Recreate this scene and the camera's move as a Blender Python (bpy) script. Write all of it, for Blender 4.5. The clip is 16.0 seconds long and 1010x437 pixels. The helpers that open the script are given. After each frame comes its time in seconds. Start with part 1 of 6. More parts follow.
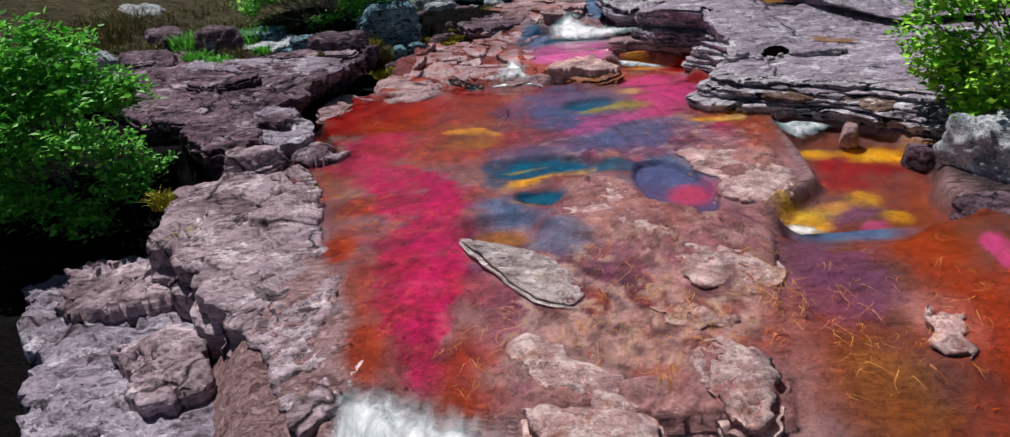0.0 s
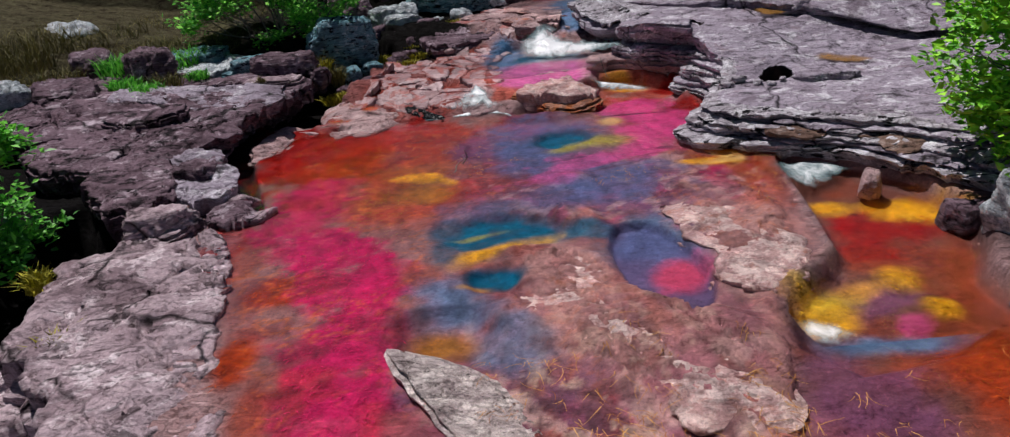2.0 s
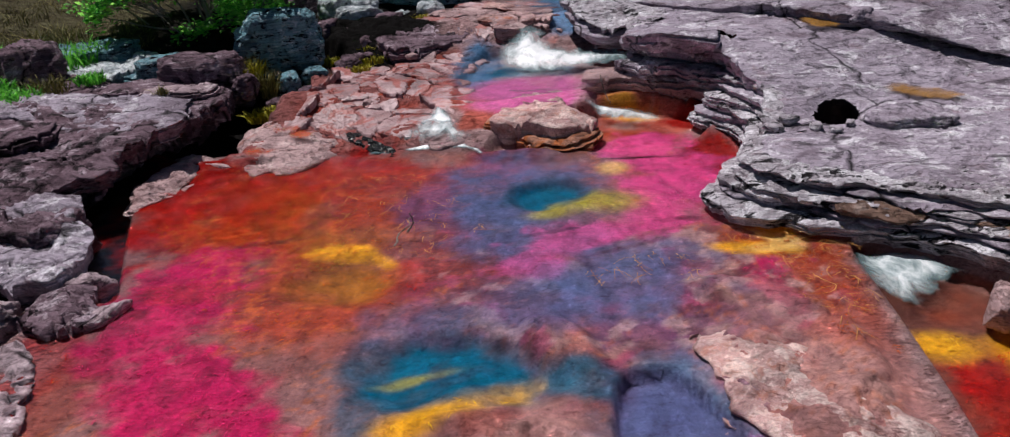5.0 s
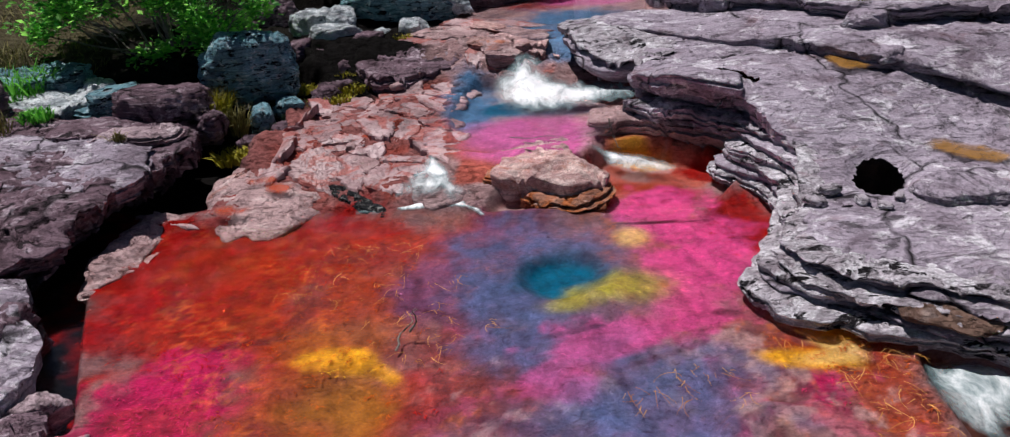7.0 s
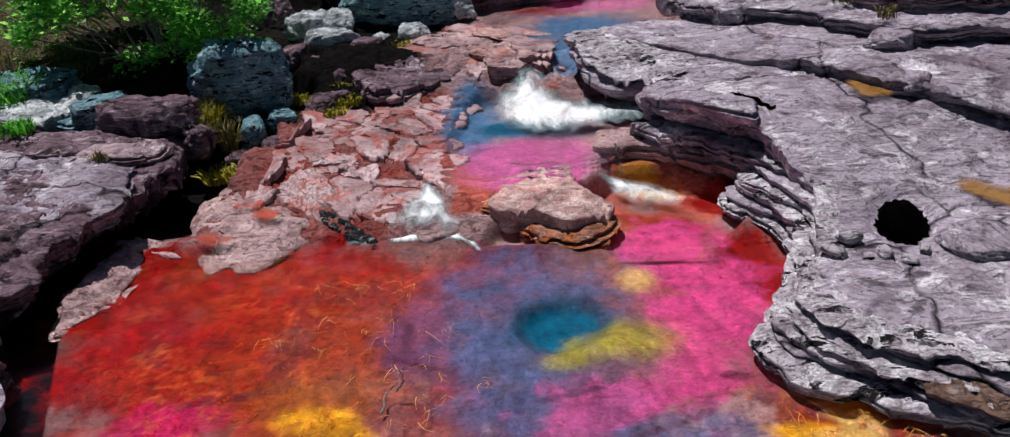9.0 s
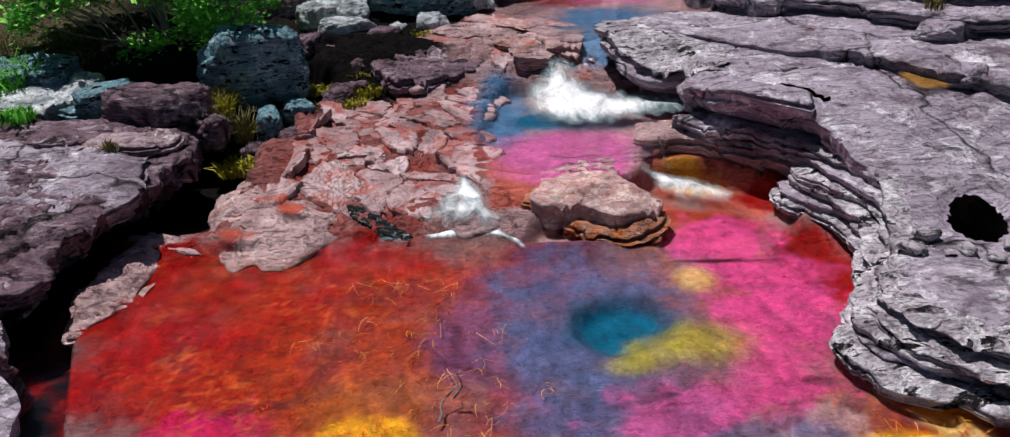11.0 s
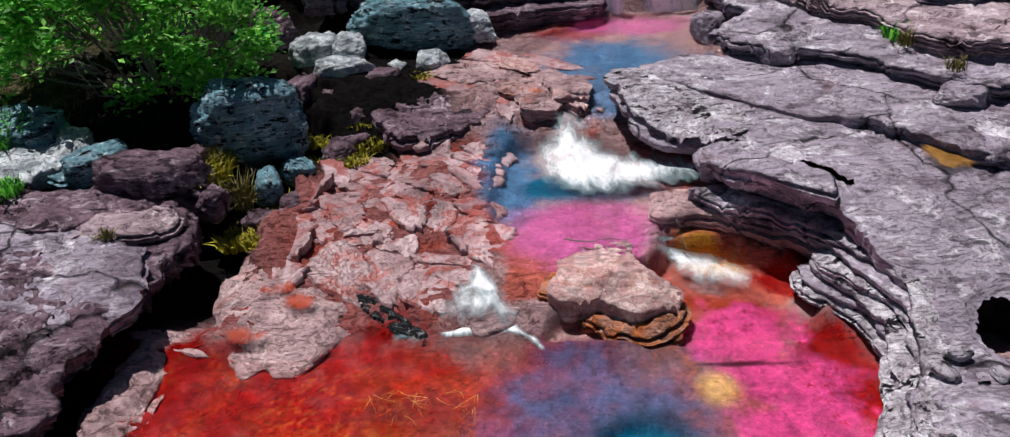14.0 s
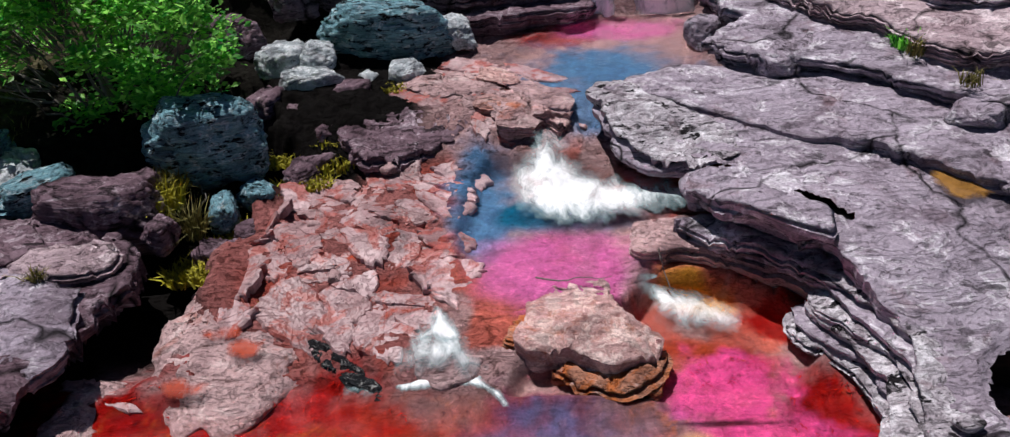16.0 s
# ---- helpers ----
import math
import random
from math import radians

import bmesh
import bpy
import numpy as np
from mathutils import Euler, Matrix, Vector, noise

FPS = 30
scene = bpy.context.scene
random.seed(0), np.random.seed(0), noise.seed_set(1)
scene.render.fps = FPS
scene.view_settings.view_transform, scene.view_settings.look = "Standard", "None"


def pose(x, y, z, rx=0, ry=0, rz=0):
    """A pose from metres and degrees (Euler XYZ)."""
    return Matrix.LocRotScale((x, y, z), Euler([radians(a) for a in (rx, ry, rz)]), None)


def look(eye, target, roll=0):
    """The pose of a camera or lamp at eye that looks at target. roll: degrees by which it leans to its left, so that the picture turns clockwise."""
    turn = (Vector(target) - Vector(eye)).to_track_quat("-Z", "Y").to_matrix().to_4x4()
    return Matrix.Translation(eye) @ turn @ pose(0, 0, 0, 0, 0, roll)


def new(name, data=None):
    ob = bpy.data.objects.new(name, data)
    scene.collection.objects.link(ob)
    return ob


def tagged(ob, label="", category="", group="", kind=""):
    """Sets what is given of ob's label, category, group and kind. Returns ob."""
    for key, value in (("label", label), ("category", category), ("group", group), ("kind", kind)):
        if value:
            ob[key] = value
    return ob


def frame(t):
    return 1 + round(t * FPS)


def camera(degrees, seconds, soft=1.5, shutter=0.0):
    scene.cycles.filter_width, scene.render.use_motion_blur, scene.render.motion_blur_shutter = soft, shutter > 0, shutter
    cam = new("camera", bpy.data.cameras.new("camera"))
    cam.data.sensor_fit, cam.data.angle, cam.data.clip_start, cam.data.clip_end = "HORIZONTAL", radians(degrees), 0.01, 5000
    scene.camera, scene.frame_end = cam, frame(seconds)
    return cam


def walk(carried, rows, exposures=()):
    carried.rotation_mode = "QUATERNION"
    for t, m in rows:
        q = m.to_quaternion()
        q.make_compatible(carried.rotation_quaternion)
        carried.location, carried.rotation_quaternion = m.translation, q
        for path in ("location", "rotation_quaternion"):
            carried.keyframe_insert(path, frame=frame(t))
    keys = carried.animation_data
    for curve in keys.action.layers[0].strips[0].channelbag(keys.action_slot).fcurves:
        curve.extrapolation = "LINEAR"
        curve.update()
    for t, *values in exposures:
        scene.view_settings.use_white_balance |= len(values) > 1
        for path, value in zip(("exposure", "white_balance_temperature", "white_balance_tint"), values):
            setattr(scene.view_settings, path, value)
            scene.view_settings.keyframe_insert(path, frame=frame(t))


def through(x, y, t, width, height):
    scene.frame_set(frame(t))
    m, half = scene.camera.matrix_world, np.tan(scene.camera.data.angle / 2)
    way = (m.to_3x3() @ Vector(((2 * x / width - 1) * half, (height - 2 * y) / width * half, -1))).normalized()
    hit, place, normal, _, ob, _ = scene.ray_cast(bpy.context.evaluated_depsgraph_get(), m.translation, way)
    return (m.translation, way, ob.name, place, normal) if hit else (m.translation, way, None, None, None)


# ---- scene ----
from mathutils import geometry

cam = camera(66.0, 16.0, soft=1.2)
PATH = [
    (0, (1.106, -0.649, 3.211), (0.933, 1.2, 2.47), -5.6),
    (0.5, (1.199, -0.164, 3.231), (1.01, 1.684, 2.488), -5.7),
    (1, (1.331, 0.344, 3.288), (1.116, 2.189, 2.545), -5.9),
    (1.5, (1.458, 0.866, 3.315), (1.232, 2.708, 2.569), -6.2),
    (2, (1.483, 1.391, 3.322), (1.324, 3.235, 2.564), -6.6),
    (2.5, (1.538, 1.878, 3.31), (1.38, 3.721, 2.55), -6.8),
    (3, (1.621, 2.42, 3.269), (1.463, 4.261, 2.503), -6.7),
    (3.2, (1.657, 2.66, 3.249), (1.497, 4.5, 2.479), -6.8),
    (5.3, (1.551, 4.879, 3.165), (1.427, 6.704, 2.356), -4.5),
    (5.5, (1.495, 5.05, 3.246), (1.381, 6.875, 2.437), -4.5),
    (6, (1.285, 5.393, 3.539), (1.203, 7.206, 2.698), -4.3),
    (6.5, (1.144, 5.662, 3.642), (1.093, 7.467, 2.783), -4.1),
    (7, (1.156, 5.912, 3.788), (1.109, 7.708, 2.91), -4.1),
    (7.5, (1.255, 6.052, 3.937), (1.198, 7.84, 3.042), -4.0),
    (8, (1.306, 6.223, 4.037), (1.24, 8.003, 3.128), -4.0),
    (8.5, (1.361, 6.456, 4.192), (1.281, 8.226, 3.265), -3.8),
    (9, (1.266, 6.611, 4.114), (1.199, 8.381, 3.187), -3.5),
    (11.3, (0.568, 7.088, 3.821), (0.556, 8.864, 2.902), -2.4),
    (11.5, (0.62, 7.15, 3.962), (0.601, 8.922, 3.035), -2.5),
    (12, (0.685, 7.352, 4.269), (0.66, 9.107, 3.31), -2.6),
    (12.5, (0.655, 7.538, 4.494), (0.636, 9.279, 3.509), -2.6),
    (13, (0.502, 7.697, 4.668), (0.505, 9.427, 3.664), -2.5),
    (13.5, (0.397, 7.841, 4.897), (0.413, 9.556, 3.868), -2.4),
    (14, (0.305, 7.964, 5.017), (0.333, 9.672, 3.976), -2.3),
    (14.5, (0.23, 8.162, 5.01), (0.275, 9.867, 3.965), -2.1),
    (15, (0.387, 8.351, 4.977), (0.424, 10.054, 3.929), -2.4),
    (15.5, (0.677, 8.543, 4.989), (0.684, 10.24, 3.931), -2.9),
    (16, (0.807, 8.841, 5.057), (0.8, 10.528, 3.983), -3.1),
]
walk(cam, [(t, look(eye, target, roll)) for t, eye, target, roll in PATH], exposures=((0.0, -0.42), (1.0, -0.52), (3.0, -0.48), (5.5, -0.36), (11.0, -0.28), (16.0, -0.24)))

# ---- world and sun ----
SUN_AZ, SUN_EL = 322.0, 69.0     # degrees clockwise from +y, and above the horizon
world = bpy.data.worlds.new("sky")
scene.world = world
world.use_nodes = True
wn = world.node_tree
sky = wn.nodes.new("ShaderNodeTexSky")
sky.sky_type, sky.sun_disc = "NISHITA", False
sky.air_density, sky.dust_density, sky.ozone_density = 0.5, 0.2, 1.5
sky.sun_elevation, sky.sun_rotation = radians(SUN_EL), radians(SUN_AZ)
sky_out = [n for n in wn.nodes if n.type == "BACKGROUND"][0]
wn.links.new(sky.outputs[0], sky_out.inputs[0])
sky_out.inputs[1].default_value = 0.05
sun = new("sun", bpy.data.lights.new("sun", "SUN"))
sun.data.energy, sun.data.angle, sun.data.color = 5.0, radians(0.5), (1.0, 0.96, 0.965)
sun_dir = Vector((math.sin(radians(SUN_AZ)) * math.cos(radians(SUN_EL)), math.cos(radians(SUN_AZ)) * math.cos(radians(SUN_EL)), math.sin(radians(SUN_EL))))
sun.matrix_world = look(sun_dir * 40, (0, 0, 0))


# ---- small tools ----
TABLES = {}


def vnoise(x, y, seed=0):
    """Smooth value noise in 0..1 on unit cells."""
    if seed not in TABLES:
        TABLES[seed] = np.random.RandomState(seed + 11).rand(256, 256)
    tab = TABLES[seed]
    x, y = np.asarray(x, float), np.asarray(y, float)
    xi, yi = np.floor(x).astype(int), np.floor(y).astype(int)
    fx, fy = x - xi, y - yi
    fx, fy = fx * fx * (3 - 2 * fx), fy * fy * (3 - 2 * fy)
    a, b = tab[xi % 256, yi % 256], tab[(xi + 1) % 256, yi % 256]
    c, d = tab[xi % 256, (yi + 1) % 256], tab[(xi + 1) % 256, (yi + 1) % 256]
    return (a * (1 - fx) + b * fx) * (1 - fy) + (c * (1 - fx) + d * fx) * fy


def fbm(x, y, seed=0, octaves=4):
    total, amp, norm = 0.0, 1.0, 0.0
    for i in range(octaves):
        total = total + amp * vnoise(x * 2 ** i + 17.3 * i, y * 2 ** i - 9.1 * i, seed)
        norm, amp = norm + amp, amp * 0.5
    return total / norm


def step(a, b, v):
    u = np.clip((v - a) / (b - a), 0, 1)
    return u * u * (3 - 2 * u)


def poly_distance(x, y, outline):
    """Signed distance to a closed outline, positive inside."""
    x, y = np.asarray(x, float), np.asarray(y, float)
    best, odd = np.full(x.shape, 1e9), np.zeros(x.shape, bool)
    for (ax, ay), (bx, by) in zip(outline, outline[1:] + outline[:1]):
        ex, ey = bx - ax, by - ay
        u = np.clip(((x - ax) * ex + (y - ay) * ey) / (ex * ex + ey * ey + 1e-12), 0, 1)
        best = np.minimum(best, (x - ax - u * ex) ** 2 + (y - ay - u * ey) ** 2)
        if ay != by:
            odd ^= ((ay > y) != (by > y)) & (x < ex * (y - ay) / (by - ay) + ax)
    return np.where(odd, 1, -1) * np.sqrt(best)


def rough_outline(outline, spacing, wobble, seed):
    """A closed outline smoothed by a spline, cut finely and made uneven."""
    pts = [Vector(p) for p in outline]
    area = sum(a.x * b.y - b.x * a.y for a, b in zip(pts, pts[1:] + pts[:1]))
    if area < 0:
        pts.reverse()
    fine, n = [], len(pts)
    for i in range(n):
        p0, p1, p2, p3 = pts[i - 1], pts[i], pts[(i + 1) % n], pts[(i + 2) % n]
        count = max(2, int((p2 - p1).length / spacing))
        for k in range(count):
            u = k / count
            curve = 0.5 * (2 * p1 + (p2 - p0) * u + (2 * p0 - 5 * p1 + 4 * p2 - p3) * u * u + (3 * p1 - p0 - 3 * p2 + p3) * u ** 3)
            fine.append(curve.lerp(p1.lerp(p2, u), 0.7))
    xy = np.array([(p.x, p.y) for p in fine])
    normal = outward(xy)
    push = (fbm(xy[:, 0] * 2.2, xy[:, 1] * 2.2, seed, 4) - 0.5) * 2 * wobble
    push += (vnoise(xy[:, 0] * 6, xy[:, 1] * 6, seed + 1) - 0.5) * wobble * 0.8 + (vnoise(xy[:, 0] * 15, xy[:, 1] * 15, seed + 2) - 0.5) * wobble * 0.2
    return xy + normal * push[:, None]


def outward(xy):
    tangent = np.roll(xy, -1, 0) - np.roll(xy, 1, 0)
    normal = np.stack([tangent[:, 1], -tangent[:, 0]], 1)
    normal /= np.linalg.norm(normal, axis=1)[:, None] + 1e-9
    for _ in range(3):
        normal = (np.roll(normal, 1, 0) + 2 * normal + np.roll(normal, -1, 0)) / 4
    return normal


def mesh_from(name, verts, faces, smooth=True):
    me = bpy.data.meshes.new(name)
    me.from_pydata([tuple(v) for v in verts], [], faces)
    me.polygons.foreach_set("use_smooth", [smooth] * len(me.polygons))
    me.update()
    return me


def float_layer(me, name, values):
    layer = me.attributes.new(name, "FLOAT", "POINT")
    layer.data.foreach_set("value", np.asarray(values, np.float32))


def colour_layer(me, name, rgb):
    layer = me.attributes.new(name, "FLOAT_COLOR", "POINT")
    rgba = np.ones((len(rgb), 4), np.float32)
    rgba[:, :3] = rgb
    layer.data.foreach_set("color", rgba.ravel())


def part(name, me, material, parent=None, label=""):
    ob = new(name, me)
    me.materials.clear()
    me.materials.append(material)
    if parent is not None:
        ob.parent = parent
    return tagged(ob, label)


def fill(outline, res, seed, margin=0.6):
    """Triangulates a fine closed outline with jittered points inside. Outline points come first."""
    lo, hi = outline.min(0), outline.max(0)
    gx, gy = np.meshgrid(np.arange(lo[0], hi[0], res), np.arange(lo[1], hi[1], res))
    rng = np.random.RandomState(seed)
    gx = (gx + (rng.rand(*gx.shape) - 0.5) * res * 0.7).ravel()
    gy = (gy + (rng.rand(*gy.shape) - 0.5) * res * 0.7).ravel()
    coarse = [tuple(p) for p in outline[::2]]
    d = poly_distance(gx, gy, coarse)
    keep = d > res * margin
    pts = [Vector(p) for p in outline] + [Vector(p) for p in zip(gx[keep], gy[keep])]
    n = len(outline)
    from_cdt = geometry.delaunay_2d_cdt(pts, [(i, (i + 1) % n) for i in range(n)], [], 1, 1e-5)
    xy = np.array([tuple(v) for v in from_cdt[0]])
    return xy, [tuple(f) for f in from_cdt[2]], from_cdt[3]


def terraces(x, y, seed, scale=0.9, levels=5, rise=0.025, stretch=1.8, turn=0.0):
    """Flaked layers: flat treads with small steps between them, drawn out along one direction."""
    c, s = math.cos(radians(turn)), math.sin(radians(turn))
    u, v = x * c + y * s, -x * s + y * c
    n = fbm(u * scale, v * scale * stretch, seed, 5) * levels
    tread = np.floor(n)
    return (tread + step(0.82, 1.0, n - tread)) * rise


def crevices(x, y, seed, turn):
    """Narrow cracks, most of them along the bedding and some across it."""
    c, s = math.cos(radians(turn)), math.sin(radians(turn))
    u, v = x * c + y * s, -x * s + y * c
    along = np.abs(fbm(u * 0.7, v * 2.0, seed, 4) - 0.5)
    more = np.abs(fbm(u * 1.5 + 40, v * 4.0, seed + 1, 4) - 0.5)
    across = np.abs(fbm(u * 1.3 + 9, v * 0.6, seed + 2, 4) - 0.5)
    gate = step(0.45, 0.6, vnoise(x * 0.8, y * 0.8, seed + 3))
    return np.maximum(np.maximum(step(0.016, 0.004, along), step(0.014, 0.003, more) * 0.7), step(0.012, 0.003, across) * gate)


def slab_mesh(name, outline, top, bottom, hole=None, ring_seed=None, undercut=0.1, layer=0.06, res=0.06, wobble=0.06, seed=0, flake=0.025, jag=0.05, edge=0.04, turn=-35.0, levels=7, fade=0.07, crack=3.0):
    """A bedded slab: a flaked top and sides of uneven beds that recede below."""
    ring = rough_outline(outline, res * 0.8, wobble, seed if ring_seed is None else ring_seed)
    xy, faces, came = fill(ring, res, seed)
    x, y = xy[:, 0], xy[:, 1]
    coarse = [tuple(p) for p in ring[::3]]
    d = np.maximum(poly_distance(x, y, coarse), 0)
    relief = terraces(x, y, seed + 3, 0.75, levels, flake, 2.4, turn) - flake * levels * 0.5
    relief = relief + (terraces(x, y, seed + 5, 2.6, 4, flake * 0.5, 2.0, turn) - flake)
    relief = relief + (fbm(x * 1.1, y * 1.1, seed + 4, 5) - 0.5) * flake * 3
    relief = relief + (vnoise(x * 9, y * 13, seed + 6) - 0.5) * flake * 0.5
    relief = relief - crevices(x, y, seed + 8, turn) * flake * crack
    z = top(x, y) + relief - edge * np.exp(-d / fade)
    verts = [np.column_stack([xy, z])]
    if hole is not None:
        gone = hole(x, y)
        faces = [f for f in faces if not all(gone[i] for i in f)]
    n = len(ring)
    where = [0] * n
    for i, source in enumerate(came):
        for s in source:
            if s < n:
                where[s] = i
    z_ring = z[where]
    normal = outward(ring)
    low = bottom(ring[:, 0], ring[:, 1]) if callable(bottom) else bottom
    deep = np.maximum(z_ring - low, 0.03)
    count = max(2, int(np.mean(deep) / layer))
    recess = undercut(ring[:, 0], ring[:, 1]) if callable(undercut) else np.full(n, undercut)
    rows, base = [where], len(xy)
    tops = len(faces)
    cuts = np.cumsum(np.concatenate([[0], 0.35 + np.random.RandomState(seed + 40).rand(count)]))
    cuts = cuts / cuts[-1]
    arc = np.arange(n) * res * 0.8
    for k in range(count):
        u0, u1 = cuts[k], cuts[k + 1]
        shape = 0.05 * math.sin(u0 * 6.0) * (1 - u0) - recess * u0 ** 0.9
        o = shape + (fbm(arc * 1.3 + 7.7 * k, np.full(n, k * 3.1), seed + 20 + k % 5, 5) - 0.55) * 2.4 * jag + (0.35 * jag if k % 2 else 0)
        for u, tuck in ((u0 + 0.1 * (u1 - u0), 0.0), (u1 - 0.06 * (u1 - u0), 0.015)):
            p = ring + normal * (o - tuck)[:, None]
            verts.append(np.column_stack([p, z_ring - deep * u]))
            rows.append(list(range(base, base + n)))
            base += n
    for a, b in zip(rows, rows[1:]):
        faces += [(a[i], b[i], b[(i + 1) % n], a[(i + 1) % n]) for i in range(n)]
    me = mesh_from(name, np.concatenate(verts), faces)
    me.polygons.foreach_set("use_smooth", [i < tops for i in range(len(me.polygons))])
    return me


def slab(name, label, category, outline, top, bottom, material, parent=None, **more):
    return tagged(part(name, slab_mesh(name, outline, top, bottom, **more), material, parent), label, category)


def flat(z, gx=0.0, gy=0.0, cx=0.0, cy=0.0):
    return lambda x, y: z + gx * (x - cx) + gy * (y - cy)


def boulder_mesh(name, size, seed, facets=11, detail=5, beds=0.06, rough=0.06, crisp=13):
    """A blocky boulder: a faceted body with bedding grooves and an uneven skin."""
    rng = np.random.RandomState(seed)
    bm = bmesh.new()
    bmesh.ops.create_icosphere(bm, subdivisions=detail, radius=1)
    d = np.array([tuple(v.co) for v in bm.verts])
    tris = [tuple(v.index for v in f.verts) for f in bm.faces]
    bm.free()
    n = rng.randn(facets, 3)
    n[:, 2] *= 0.6
    n = np.concatenate([n, [(0, 0, 1), (0, 0, -1), (1, 0, 0.1), (-1, 0, 0.1), (0, 1, 0.1), (0, -1, 0.1)]])
    n /= np.linalg.norm(n, axis=1)[:, None]
    h = np.concatenate([0.72 + 0.25 * rng.rand(facets), 0.75 + 0.2 * rng.rand(6)])
    reach = d @ n.T
    r = np.sum((np.maximum(reach, 0) / h) ** crisp, axis=1) ** (-1 / crisp) * 1.08
    p = d * r[:, None]
    bend = fbm(p[:, 0] * 1.3 + 5, p[:, 1] * 1.3 + p[:, 2], seed, 4) - 0.5
    level = p[:, 2] / beds * 0.5 + bend * 2
    groove = np.abs(level - np.floor(level) - 0.5) * 2
    skin = (fbm(p[:, 0] * 3 + p[:, 2] * 2, p[:, 1] * 3 - p[:, 2], seed + 1, 5) - 0.5) * rough * 3
    skin = skin + (fbm(p[:, 0] * 8 - p[:, 2] * 5, p[:, 1] * 8 + p[:, 2] * 9, seed + 2, 4) - 0.5) * rough * 1.6
    p *= (1 + skin + bend * 0.2 - (groove > 0.82) * rough * 0.6)[:, None]
    return mesh_from(name, p * np.array(size), tris)


def boulder(name, label, category, place, size, material, seed, turn=0, tip=(0, 0), parent=None, group="", **more):
    ob = part(name, boulder_mesh(name, size, seed, **more), material, parent)
    ob.matrix_basis = pose(*place, tip[0], tip[1], turn)
    return tagged(ob, label, category, group)


# ---- materials ----
def nodes_of(name):
    mat = bpy.data.materials.new(name)
    mat.use_nodes = True
    tree = mat.node_tree
    shader = [n for n in tree.nodes if n.type == "BSDF_PRINCIPLED"][0]
    return mat, tree, shader


def link(tree, a, b):
    tree.links.new(a, b)


def noise_tex(tree, vec, scale, detail=6, rough=0.6, warp=0.0):
    node = tree.nodes.new("ShaderNodeTexNoise")
    node.inputs["Scale"].default_value, node.inputs["Detail"].default_value = scale, detail
    node.inputs["Roughness"].default_value, node.inputs["Distortion"].default_value = rough, warp
    link(tree, vec, node.inputs["Vector"])
    return node.outputs["Fac"]


def ramp(tree, fac, stops):
    node = tree.nodes.new("ShaderNodeValToRGB")
    while len(node.color_ramp.elements) < len(stops):
        node.color_ramp.elements.new(0.5)
    for e, (p, c) in zip(node.color_ramp.elements, stops):
        e.position, e.color = p, (c if len(c) == 4 else (*c, 1))
    link(tree, fac, node.inputs[0])
    return node.outputs[0]


def mix(tree, fac, a, b, blend="MIX"):
    node = tree.nodes.new("ShaderNodeMix")
    node.data_type, node.blend_type = "RGBA", blend
    for k, v in ((0, fac), (6, a), (7, b)):
        if hasattr(v, "is_linked"):
            link(tree, v, node.inputs[k])
        else:
            node.inputs[k].default_value = v if k == 0 or len(v) == 4 else (*v, 1)
    return node.outputs[2]


def stretched(tree, scale, turn=(0, 0, 0)):
    coord = tree.nodes.new("ShaderNodeTexCoord")
    mapping = tree.nodes.new("ShaderNodeMapping")
    mapping.inputs["Scale"].default_value = scale
    mapping.inputs["Rotation"].default_value = [radians(a) for a in turn]
    link(tree, coord.outputs["Object"], mapping.inputs["Vector"])
    return mapping.outputs[0]


def bump(tree, shader, height, strength, distance, under=None):
    node = tree.nodes.new("ShaderNodeBump")
    node.inputs["Strength"].default_value, node.inputs["Distance"].default_value = strength, distance
    link(tree, height, node.inputs["Height"])
    if under is not None:
        link(tree, under, node.inputs["Normal"])
    link(tree, node.outputs[0], shader.inputs["Normal"])
    return node.outputs[0]


